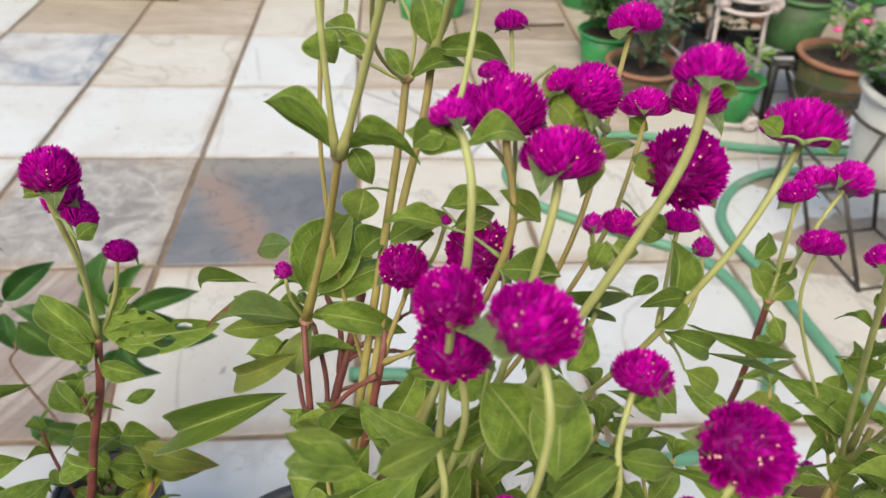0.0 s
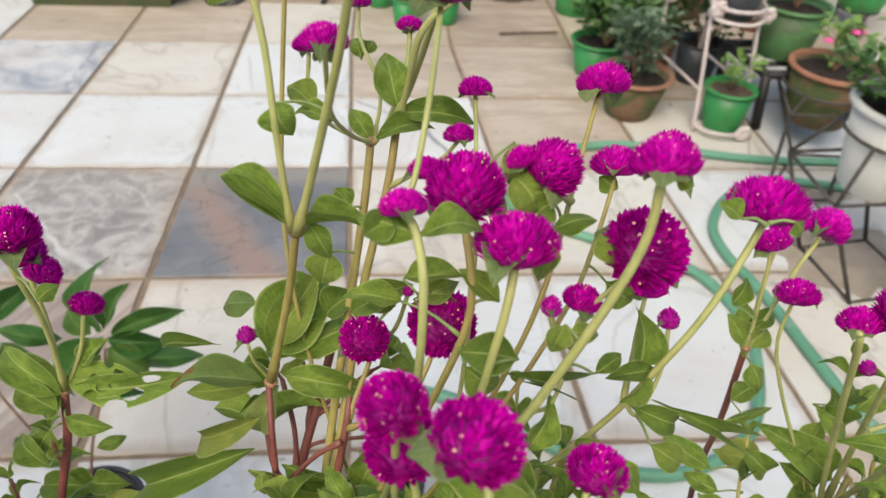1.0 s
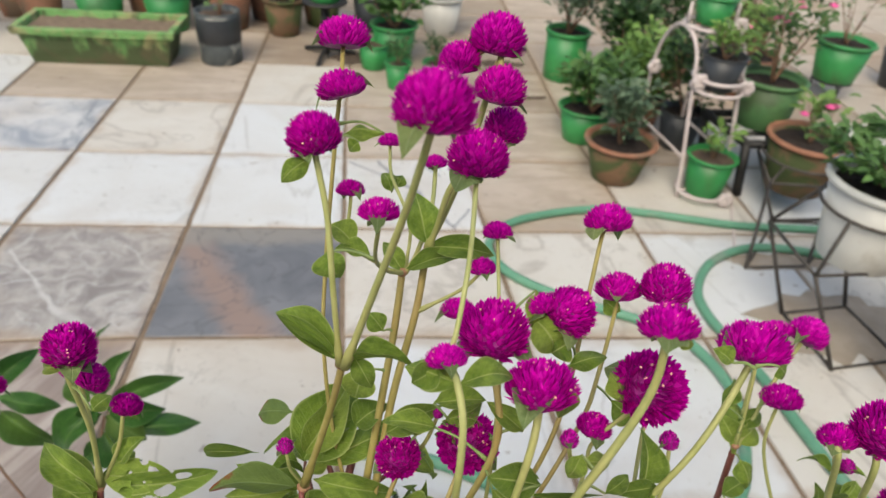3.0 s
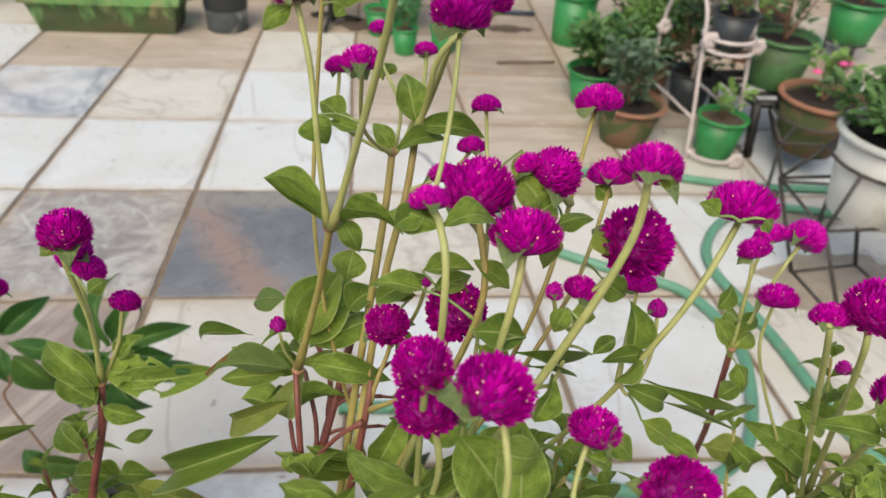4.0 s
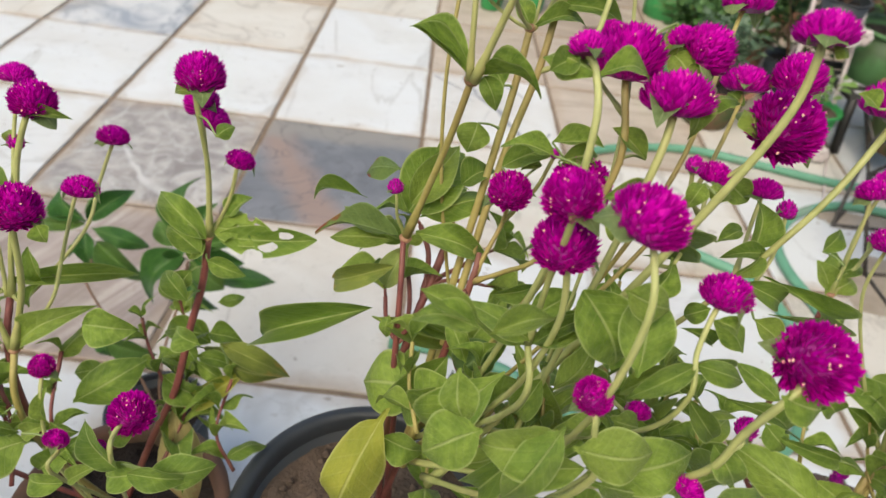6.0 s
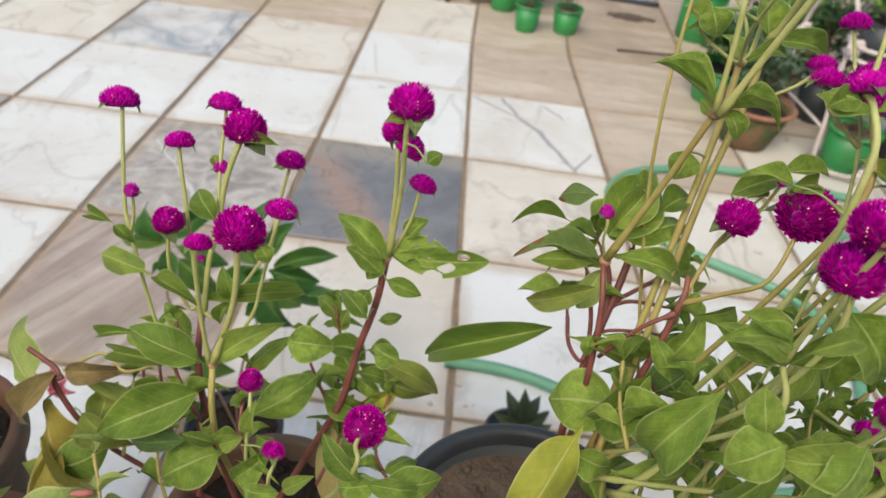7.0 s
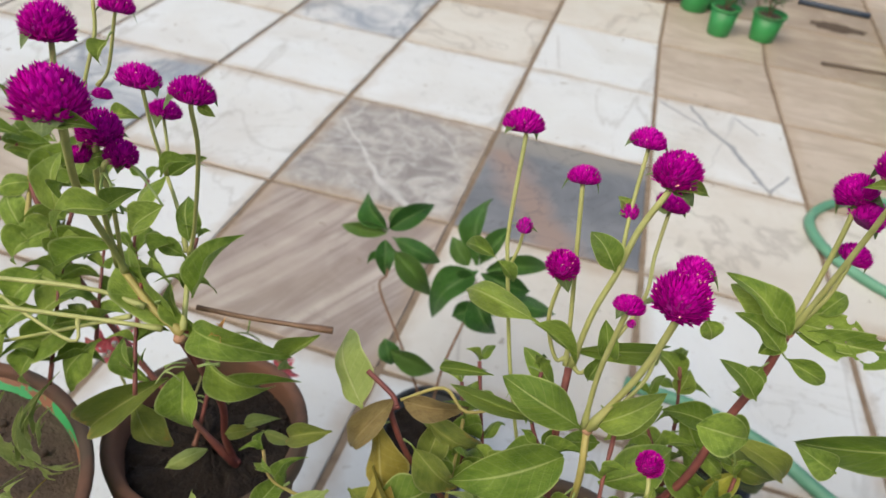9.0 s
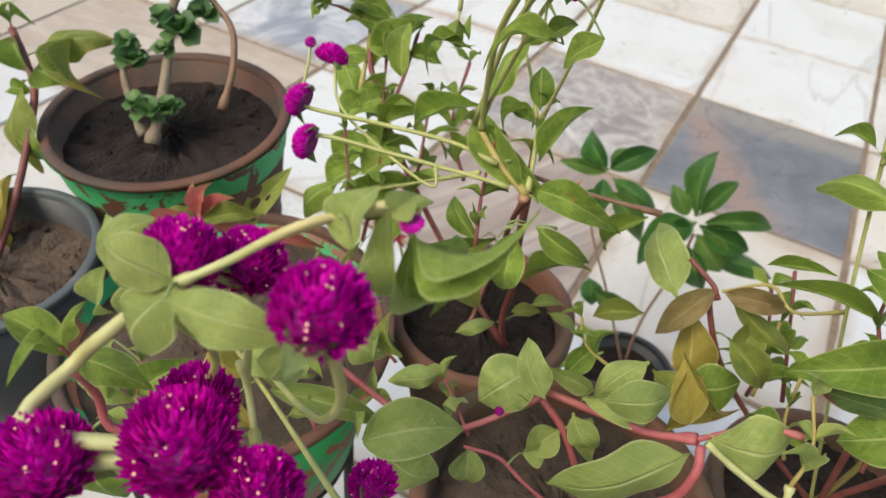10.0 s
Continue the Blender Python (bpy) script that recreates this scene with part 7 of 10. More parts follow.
leaf(amaranth_slender, (0.859, -1.659, 0.919), (0.876, -1.651, 0.929), 0.0164)
leaf(amaranth_slender, (0.859, -1.659, 0.919), (0.849, -1.646, 0.934), 0.0164)
leaf(amaranth_slender, (0.858, -1.664, 0.914), (0.865, -1.639, 0.942), 0.0132)
leaf(amaranth_slender, (0.879, -1.761, 0.808), (0.811, -1.731, 0.838), 0.0345, face=(0, -0.75, 0.65), kind=2)
leaf(amaranth_slender, (0.910, -1.717, 0.860), (0.875, -1.696, 0.882), 0.0254, face=(0, -0.75, 0.65))
leaf(amaranth_slender, (0.912, -1.731, 0.844), (0.955, -1.728, 0.849), 0.0225)
leaf(amaranth_slender, (0.904, -1.724, 0.851), (0.953, -1.737, 0.839), 0.0218, face=(0, -0.75, 0.65))
leaf(amaranth_slender, (0.876, -1.732, 0.840), (0.834, -1.725, 0.846), 0.0131, face=(0, -0.75, 0.65), bend=0.5)
leaf(amaranth_slender, (0.838, -1.691, 0.881), (0.880, -1.683, 0.892), 0.0073)
leaf(amaranth_slender, (0.837, -1.700, 0.870), (0.871, -1.704, 0.868), 0.0201, look_of=yellow_green, face=(0, -0.75, 0.65))
leaf(amaranth_slender, (0.862, -1.666, 0.911), (0.869, -1.680, 0.895), 0.0164, face=(0, -0.75, 0.65))
leaf(amaranth_slender, (0.899, -1.686, 0.895), (0.926, -1.699, 0.881), 0.0254, face=(0, -0.75, 0.65))
leaf(amaranth_slender, (0.898, -1.758, 0.927), (0.893, -1.786, 0.894), 0.0271, face=(0, -0.75, 0.65), bend=0.3, kind=2)
leaf(amaranth_slender, (0.893, -1.788, 0.892), (0.906, -1.795, 0.884), 0.0211, face=(0, -0.75, 0.65))
leaf(amaranth_slender, (0.904, -1.693, 0.887), (0.891, -1.708, 0.869), 0.0181, face=(0, -0.75, 0.65))
leaf(amaranth_slender, (0.925, -1.690, 0.892), (0.942, -1.680, 0.904), 0.0181)
leaf(amaranth_slender, (0.897, -1.750, 0.820), (0.927, -1.754, 0.818), 0.0218, face=(0, -0.75, 0.65))
leaf(amaranth_slender, (0.879, -1.763, 0.805), (0.848, -1.762, 0.805), 0.0254, face=(0, -0.75, 0.65))
leaf(amaranth_slender, (0.835, -1.708, 0.862), (0.807, -1.694, 0.876), 0.0183, face=(0, -0.75, 0.65), bend=0.4)
leaf(amaranth_slender, (0.827, -1.717, 0.850), (0.845, -1.729, 0.838), 0.0183, face=(0, -0.75, 0.65))
flower(amaranth_leggy, (0.125, -1.797, 1.068), 0.0200, (0, 0.3, 1), 'ball')
flower(amaranth_leggy, (0.133, -1.813, 1.048), 0.0280, (-0.1, 0.2, 1), 'ball')
flower(amaranth_leggy, (0.084, -1.707, 0.995), 0.0246, (0, 0.5, 1), 'dome')
flower(amaranth_leggy, (0.147, -1.748, 1.022), 0.0219, (0.1, 0.4, 1), 'dome')
flower(amaranth_leggy, (0.078, -1.685, 0.962), 0.0211, (0, 0.5, 1), 'dome')
flower(amaranth_leggy, (0.047, -1.698, 0.971), 0.0119, (0, 0.5, 1), 'dome')
flower(amaranth_leggy, (0.129, -1.790, 1.020), 0.0195, (0, 0.2, 1), 'ball')
flower(amaranth_leggy, (0.141, -1.794, 1.013), 0.0143, (0.2, 0.1, 1), 'ball')
flower(amaranth_leggy, (0.124, -1.799, 1.011), 0.0119, (0, 0.2, 1), 'dome')
flower(amaranth_leggy, (0.062, -1.687, 1.024), 0.0197, (0, 0.5, 1), 'dome')
flower(amaranth_leggy, (-0.021, -1.763, 0.914), 0.0228, (0, 0.5, 1), 'dome')
flower(amaranth_leggy, (-0.036, -1.767, 0.918), 0.0095, (0, 0.3, 1), 'bud')
flower(amaranth_leggy, (-0.021, -1.801, 0.900), 0.0235, (-0.9, 0, 0.3), 'dome')
flower(amaranth_leggy, (-0.007, -1.815, 0.881), 0.0235, (-0.9, -0.1, 0.1), 'dome')
flower(amaranth_leggy, (-0.034, -1.701, 0.850), 0.0079, (0, 0.3, 1), 'bud')
flower(amaranth_leggy, (-0.043, -1.707, 0.842), 0.0081, (0, 0.3, 1), 'bud')
stem(amaranth_leggy, [(0.147, -1.748, 1.017), (0.148, -1.753, 1.015), (0.141, -1.744, 0.983), (0.125, -1.737, 0.925), (0.117, -1.736, 0.900)], 0.0012, 0.0012, green_stem)
stem(amaranth_leggy, [(0.084, -1.707, 0.990), (0.088, -1.712, 0.988), (0.086, -1.709, 0.963), (0.087, -1.706, 0.929)], 0.0011, 0.0011, green_stem)
stem(amaranth_leggy, [(0.078, -1.685, 0.957), (0.079, -1.689, 0.957), (0.084, -1.697, 0.943), (0.087, -1.706, 0.929)], 0.0010, 0.0010, green_stem)
stem(amaranth_leggy, [(0.087, -1.706, 0.929), (0.101, -1.719, 0.917), (0.115, -1.736, 0.901)], 0.0012, 0.0012, green_stem)
stem(amaranth_leggy, [(0.117, -1.736, 0.900), (0.124, -1.754, 0.886), (0.130, -1.770, 0.873)], 0.0016, 0.0016, green_stem)
stem(amaranth_leggy, [(0.133, -1.813, 1.042), (0.140, -1.818, 1.041), (0.108, -1.791, 0.980), (0.093, -1.767, 0.921), (0.089, -1.759, 0.896)], 0.0018, 0.0018, green_stem)
stem(amaranth_leggy, [(0.124, -1.799, 1.008), (0.129, -1.790, 1.016), (0.130, -1.796, 1.013), (0.106, -1.778, 0.968), (0.084, -1.758, 0.898)], 0.0015, 0.0015, green_stem)
stem(amaranth_leggy, [(0.141, -1.794, 1.010), (0.135, -1.800, 1.007), (0.111, -1.777, 0.958), (0.086, -1.757, 0.898)], 0.0012, 0.0012, green_stem)
stem(amaranth_leggy, [(0.088, -1.759, 0.896), (0.109, -1.767, 0.881), (0.130, -1.771, 0.871)], 0.0022, 0.0022, olive_stem)
stem(amaranth_leggy, [(0.130, -1.770, 0.872), (0.123, -1.751, 0.809), (0.120, -1.737, 0.753), (0.115, -1.735, 0.711), (0.117, -1.734, 0.686), (0.122, -1.736, 0.676)], 0.0028, 0.0028, red_stem)
stem(amaranth_leggy, [(0.129, -1.773, 0.869), (0.111, -1.745, 0.809), (0.093, -1.710, 0.728)], 0.0020, 0.0020, red_stem)
stem(amaranth_leggy, [(0.089, -1.712, 0.727), (0.090, -1.733, 0.703), (0.090, -1.742, 0.693)], 0.0017, 0.0017, red_stem)
stem(amaranth_leggy, [(-0.021, -1.801, 0.895), (-0.006, -1.799, 0.895), (0.035, -1.786, 0.893), (0.077, -1.774, 0.890), (0.107, -1.770, 0.884)], 0.0014, 0.0014, green_stem)
stem(amaranth_leggy, [(-0.007, -1.815, 0.876), (0.001, -1.808, 0.884), (0.045, -1.795, 0.881), (0.091, -1.782, 0.877), (0.119, -1.774, 0.874)], 0.0014, 0.0014, green_stem)
stem(amaranth_leggy, [(-0.041, -1.761, 0.781), (0.023, -1.765, 0.823), (0.098, -1.774, 0.876)], 0.0012, 0.0012, green_stem)
stem(amaranth_leggy, [(-0.021, -1.763, 0.909), (-0.016, -1.768, 0.908), (-0.002, -1.784, 0.895), (0.026, -1.792, 0.884), (0.077, -1.799, 0.872), (0.074, -1.787, 0.878)], 0.0010, 0.0010, green_stem)
stem(amaranth_leggy, [(0.121, -1.744, 0.864), (0.156, -1.738, 0.862), (0.205, -1.728, 0.861)], 0.0016, 0.0016, brown_stem)
stem(amaranth_leggy, [(0.049, -1.690, 1.024), (0.050, -1.696, 1.007), (0.044, -1.708, 0.977), (0.047, -1.720, 0.946)], 0.0011, 0.0011, green_stem)
stem(amaranth_leggy, [(-0.066, -1.653, 0.910), (-0.055, -1.674, 0.882), (-0.044, -1.705, 0.845)], 0.0017, 0.0017, olive_stem)
stem(amaranth_leggy, [(0.062, -1.687, 1.020), (0.062, -1.690, 1.020), (0.052, -1.694, 0.986), (0.043, -1.696, 0.974)], 0.0010, 0.0010, green_stem)
stem(amaranth_leggy, [(-0.064, -1.673, 0.891), (-0.051, -1.676, 0.882), (-0.042, -1.692, 0.863), (-0.001, -1.714, 0.812), (0.060, -1.730, 0.743), (0.123, -1.738, 0.676)], 0.0023, 0.0023, red_stem)
stem(amaranth_leggy, [(-0.021, -1.658, 0.884), (-0.018, -1.681, 0.861), (-0.016, -1.705, 0.839)], 0.0015, 0.0015, red_stem)
stem(amaranth_leggy, [(-0.082, -1.677, 0.896), (-0.064, -1.671, 0.892), (-0.047, -1.658, 0.897), (-0.060, -1.664, 0.896)], 0.0015, 0.0015, red_stem)
leaf(amaranth_leggy, (0.115, -1.738, 0.899), (0.096, -1.738, 0.904), 0.0121)
leaf(amaranth_leggy, (0.148, -1.809, 0.993), (0.112, -1.821, 0.989), 0.0119)
leaf(amaranth_leggy, (0.139, -1.811, 0.994), (0.150, -1.801, 1.002), 0.0095)
leaf(amaranth_leggy, (0.088, -1.706, 0.929), (0.106, -1.692, 0.940), 0.0123)
leaf(amaranth_leggy, (-0.040, -1.662, 0.893), (-0.081, -1.669, 0.896), 0.0203)
leaf(amaranth_leggy, (-0.016, -1.657, 0.892), (-0.046, -1.689, 0.864), 0.0244)
leaf(amaranth_leggy, (-0.042, -1.710, 0.839), (-0.071, -1.693, 0.865), 0.0244, face=(0, -0.75, 0.65))
leaf(amaranth_leggy, (-0.024, -1.721, 0.822), (-0.044, -1.744, 0.801), 0.0285, face=(0, -0.75, 0.65))
leaf(amaranth_leggy, (0.008, -1.722, 0.812), (-0.039, -1.725, 0.820), 0.0326, kind=2)
leaf(amaranth_leggy, (0.011, -1.729, 0.803), (-0.030, -1.767, 0.771), 0.0285, face=(0, -0.75, 0.65))
leaf(amaranth_leggy, (0.028, -1.738, 0.789), (0.006, -1.770, 0.758), 0.0244, face=(0, -0.75, 0.65))
leaf(amaranth_leggy, (0.137, -1.820, 1.039), (0.150, -1.815, 1.041), 0.0094)
leaf(amaranth_leggy, (0.127, -1.801, 1.008), (0.135, -1.796, 1.012), 0.0119)
leaf(amaranth_leggy, (0.062, -1.701, 1.008), (0.059, -1.710, 0.998), 0.0123)
leaf(amaranth_leggy, (0.055, -1.706, 0.960), (0.070, -1.700, 0.963), 0.0113)
leaf(amaranth_leggy, (0.151, -1.752, 1.016), (0.159, -1.752, 1.013), 0.0052)
leaf(amaranth_leggy, (-0.029, -1.684, 0.864), (-0.020, -1.643, 0.897), 0.0263, face=(0, -0.75, 0.65))
leaf(amaranth_leggy, (-0.021, -1.697, 0.848), (-0.044, -1.718, 0.840), 0.0263, face=(0, -0.75, 0.65))
leaf(amaranth_leggy, (-0.036, -1.714, 0.841), (-0.049, -1.710, 0.849), 0.0220, face=(0, -0.75, 0.65))
leaf(amaranth_leggy, (-0.014, -1.668, 0.871), (-0.006, -1.649, 0.885), 0.0176)
leaf(amaranth_leggy, (-0.036, -1.667, 0.883), (-0.077, -1.677, 0.893), 0.0220)
leaf(amaranth_leggy, (0.011, -1.689, 0.840), (-0.025, -1.722, 0.828), 0.0220)
flower(amaranth_drooping, (0.113, -2.001, 1.001), 0.0246, (0, 0.15, 1), 'ball')
flower(amaranth_drooping, (0.119, -1.982, 0.987), 0.0241, (0.1, 0.15, 1), 'ball')
flower(amaranth_drooping, (0.169, -2.006, 1.020), 0.0253, (0.1, 0.15, 0.8), 'ball')
flower(amaranth_drooping, (0.134, -2.031, 0.965), 0.0335, (-0.1, 0.15, 0.9), 'ball')
flower(amaranth_drooping, (0.099, -2.003, 0.919), 0.0311, (0, 0.15, 1), 'ball')
flower(amaranth_drooping, (0.102, -2.054, 0.959), 0.0308, (-0.2, 0.15, 0.9), 'ball')
flower(amaranth_drooping, (0.158, -2.028, 0.956), 0.0268, (0, 0.15, 0.9), 'ball')
flower(amaranth_drooping, (0.167, -1.987, 0.901), 0.0191, (0, 0.15, 1), 'dome')
flower(amaranth_drooping, (0.174, -1.976, 1.024), 0.0065, (0.2, 0, -1), 'dome')
stem(amaranth_drooping, [(0.174, -1.976, 1.023), (0.169, -1.975, 1.027), (0.162, -1.980, 1.026), (0.142, -1.980, 1.010), (0.117, -1.982, 0.988), (0.107, -2.001, 0.984)], 0.0012, 0.0015, pale_stem)
stem(amaranth_drooping, [(0.169, -2.006, 1.014), (0.175, -2.011, 1.012), (0.164, -1.998, 0.963), (0.123, -1.970, 0.884), (0.040, -1.919, 0.795), (-0.057, -1.859, 0.708)], 0.0015, 0.0018, green_stem)
stem(amaranth_drooping, [(0.102, -2.054, 0.952), (0.134, -2.031, 0.958), (0.096, -2.052, 0.964), (0.092, -2.031, 0.968), (0.102, -2.023, 0.981), (0.105, -2.001, 0.984)], 0.0026, 0.0021, pale_stem)
stem(amaranth_drooping, [(0.119, -1.982, 0.982), (0.111, -2.000, 0.994), (0.123, -1.990, 0.980), (0.118, -1.991, 0.942), (0.089, -1.972, 0.885), (0.027, -1.923, 0.801), (-0.046, -1.861, 0.708)], 0.0013, 0.0015, green_stem)
stem(amaranth_drooping, [(0.099, -2.003, 0.912), (0.103, -1.993, 0.933), (0.112, -2.000, 0.962), (0.111, -2.001, 0.981)], 0.0017, 0.0014, green_stem)
stem(amaranth_drooping, [(0.099, -2.003, 0.911), (0.081, -2.025, 0.912), (0.074, -2.023, 0.926), (0.073, -2.025, 0.944)], 0.0017, 0.0016, pink_stem)
stem(amaranth_drooping, [(0.124, -2.000, 0.914), (0.117, -1.993, 0.924), (0.114, -1.991, 0.939)], 0.0014, 0.0013, pale_stem)
stem(amaranth_drooping, [(0.167, -1.987, 0.897), (0.170, -1.992, 0.895), (0.174, -2.001, 0.885), (0.050, -1.930, 0.788), (-0.052, -1.872, 0.708)], 0.0015, 0.0015, green_stem)
leaf(amaranth_drooping, (0.100, -2.008, 0.982), (0.081, -2.005, 1.000), 0.0152, look_of=pale_green, face=(0, -0.9, 0.5), kind=2)
leaf(amaranth_drooping, (0.102, -2.003, 0.984), (0.093, -2.013, 0.955), 0.0254, look_of=pale_green, face=(0, -0.9, 0.5), kind=2)
leaf(amaranth_drooping, (0.109, -2.007, 0.976), (0.133, -1.989, 0.968), 0.0145, look_of=pale_green, kind=1)
leaf(amaranth_drooping, (0.168, -1.976, 1.027), (0.177, -1.980, 0.991), 0.0099, look_of=pale_green, face=(0, -0.95, 0.2))
leaf(amaranth_drooping, (0.169, -1.975, 1.027), (0.176, -1.970, 1.029), 0.0056, look_of=pale_green)
leaf(amaranth_drooping, (0.018, -1.914, 0.780), (0.043, -1.899, 0.781), 0.0356, look_of=pale_green, face=(0, -0.9, 0.4), kind=2)
leaf(amaranth_drooping, (-0.005, -1.904, 0.799), (0.033, -1.916, 0.770), 0.0213, look_of=yellow_leaf, face=(0, -0.9, 0.3))
leaf(amaranth_drooping, (0.049, -1.927, 0.790), (0.117, -1.902, 0.779), 0.0184, look_of=pale_green)
leaf(amaranth_drooping, (-0.061, -1.949, 0.785), (-0.047, -1.976, 0.755), 0.0213, look_of=pale_green, face=(0, -0.9, 0.3))
leaf(amaranth_drooping, (0.126, -1.940, 0.822), (0.167, -1.909, 0.831), 0.0317, look_of=pale_green, face=(0, -0.75, 0.65), kind=1)
leaf(amaranth_drooping, (0.131, -1.937, 0.823), (0.167, -1.934, 0.808), 0.0288, look_of=pale_green, face=(0, -0.75, 0.65), kind=2)
leaf(amaranth_drooping, (0.117, -2.005, 0.910), (0.131, -2.014, 0.894), 0.0166, face=(0, -0.75, 0.65), kind=2)
leaf(amaranth_drooping, (-0.037, -1.964, 0.760), (-0.015, -1.934, 0.778), 0.0285, face=(0, -0.75, 0.65), kind=1)
leaf(amaranth_drooping, (0.073, -2.030, 0.912), (0.089, -2.042, 0.889), 0.0246, face=(0, -0.75, 0.65), kind=2)
stem(amaranth_sprawling, [(0.079, -1.898, 0.801), (0.114, -1.896, 0.786), (0.139, -1.892, 0.778)], 0.0020, 0.0020, pink_stem)
stem(amaranth_sprawling, [(0.146, -1.891, 0.776), (0.168, -1.869, 0.784), (0.188, -1.846, 0.796)], 0.0021, 0.0021, pink_stem)
stem(amaranth_sprawling, [(0.187, -1.844, 0.798), (0.222, -1.848, 0.808), (0.250, -1.852, 0.818), (0.272, -1.852, 0.832)], 0.0023, 0.0023, pink_stem)
stem(amaranth_sprawling, [(0.187, -1.847, 0.795), (0.204, -1.851, 0.784), (0.214, -1.855, 0.772), (0.226, -1.860, 0.753), (0.236, -1.866, 0.733)], 0.0022, 0.0022, pink_stem)
stem(amaranth_sprawling, [(0.272, -1.852, 0.832), (0.287, -1.840, 0.837), (0.295, -1.832, 0.839), (0.318, -1.824, 0.836)], 0.0015, 0.0015, pink_stem)
stem(amaranth_sprawling, [(0.275, -1.853, 0.830), (0.278, -1.863, 0.819), (0.272, -1.871, 0.798), (0.245, -1.877, 0.766), (0.212, -1.880, 0.733)], 0.0026, 0.0026, pink_stem)
stem(amaranth_sprawling, [(0.277, -1.851, 0.831), (0.297, -1.851, 0.821), (0.321, -1.849, 0.811), (0.322, -1.842, 0.818)], 0.0019, 0.0019, pale_stem)
stem(amaranth_sprawling, [(0.186, -1.845, 0.798), (0.182, -1.839, 0.805), (0.178, -1.836, 0.810), (0.187, -1.844, 0.798)], 0.0017, 0.0017, pink_stem)
stem(amaranth_sprawling, [(0.160, -1.888, 0.772), (0.180, -1.881, 0.768), (0.197, -1.882, 0.759), (0.220, -1.882, 0.748)], 0.0012, 0.0012, pink_stem)
flower(amaranth_sprawling, (0.170, -1.865, 0.788), 0.0074, (0, 0.3, 1), 'bud')
leaf(amaranth_sprawling, (0.180, -1.837, 0.807), (0.157, -1.868, 0.791), 0.0385, look_of=pale_green, face=(0, -0.8, 0.6), bend=0.3, kind=2)
leaf(amaranth_sprawling, (0.221, -1.866, 0.844), (0.256, -1.845, 0.846), 0.0245, look_of=pale_green, face=(0, -0.75, 0.65), kind=2)
leaf(amaranth_sprawling, (0.219, -1.839, 0.788), (0.228, -1.858, 0.766), 0.0134, look_of=pale_green, face=(0, -0.9, 0.4))
leaf(amaranth_sprawling, (0.272, -1.857, 0.827), (0.222, -1.908, 0.805), 0.0317, look_of=pale_green, face=(0, -0.9, 0.4), kind=2)
leaf(amaranth_sprawling, (0.275, -1.849, 0.834), (0.321, -1.829, 0.830), 0.0374, look_of=pale_green, face=(0, -0.9, 0.4), kind=2)
leaf(amaranth_sprawling, (0.260, -1.805, 0.764), (0.259, -1.771, 0.796), 0.0213, look_of=yellow_leaf, face=(0, -0.9, 0.3))
leaf(amaranth_sprawling, (0.250, -1.770, 0.800), (0.294, -1.785, 0.766), 0.0266, look_of=yellow_leaf, face=(0, -0.9, 0.3))
leaf(amaranth_sprawling, (0.213, -1.829, 0.800), (0.182, -1.837, 0.808), 0.0134, look_of=pale_green)
leaf(amaranth_sprawling, (0.192, -1.817, 0.786), (0.203, -1.796, 0.800), 0.0177, face=(0, -0.75, 0.65))
leaf(amaranth_sprawling, (0.205, -1.853, 0.782), (0.193, -1.871, 0.771), 0.0201, look_of=pale_green, face=(0, -0.75, 0.65))
leaf(amaranth_sprawling, (0.170, -1.855, 0.797), (0.185, -1.854, 0.790), 0.0100, look_of=pale_green, face=(0, -0.75, 0.65))
leaf(amaranth_sprawling, (0.190, -1.873, 0.771), (0.203, -1.862, 0.774), 0.0167, look_of=pale_green, face=(0, -0.75, 0.65))
leaf(amaranth_sprawling, (0.163, -1.886, 0.772), (0.172, -1.900, 0.755), 0.0234, look_of=pale_green, face=(0, -0.75, 0.65))
leaf(amaranth_sprawling, (0.280, -1.758, 0.797), (0.284, -1.733, 0.818), 0.0213, look_of=yellow_green, face=(0, -0.75, 0.65))
leaf(amaranth_sprawling, (0.262, -1.737, 0.825), (0.314, -1.738, 0.799), 0.0142, look_of=yellow_green, face=(0, -0.75, 0.65), bend=0.4)
leaf(amaranth_sprawling, (0.235, -1.802, 0.813), (0.214, -1.831, 0.797), 0.0201, look_of=pale_green, face=(0, -0.75, 0.65))
leaf(amaranth_bushy, (0.473, -1.824, 0.917), (0.457, -1.825, 0.914), 0.0181)
leaf(amaranth_bushy, (0.480, -1.835, 0.904), (0.509, -1.833, 0.907), 0.0160)
leaf(amaranth_bushy, (0.478, -1.836, 0.903), (0.458, -1.839, 0.899), 0.0155, face=(0, -0.75, 0.65))
leaf(amaranth_bushy, (0.428, -1.706, 0.780), (0.448, -1.760, 0.717), 0.0310, look_of=tan_leaf, face=(0, -0.9, 0.2))
leaf(amaranth_bushy, (0.476, -1.690, 0.801), (0.436, -1.711, 0.773), 0.0160, look_of=bright_yellow, face=(0, -0.75, 0.65))
leaf(amaranth_bushy, (0.443, -1.680, 0.809), (0.501, -1.694, 0.797), 0.0223, look_of=yellow_green, face=(0, -0.75, 0.65), bend=0.5)
leaf(amaranth_bushy, (0.427, -1.671, 0.820), (0.447, -1.678, 0.813), 0.0202)
leaf(amaranth_bushy, (0.425, -1.661, 0.833), (0.404, -1.649, 0.846), 0.0182)
leaf(amaranth_bushy, (0.424, -1.666, 0.826), (0.428, -1.655, 0.840), 0.0162)
leaf(amaranth_bushy, (0.479, -1.759, 0.906), (0.461, -1.754, 0.911), 0.0152, face=(0, -0.75, 0.65))
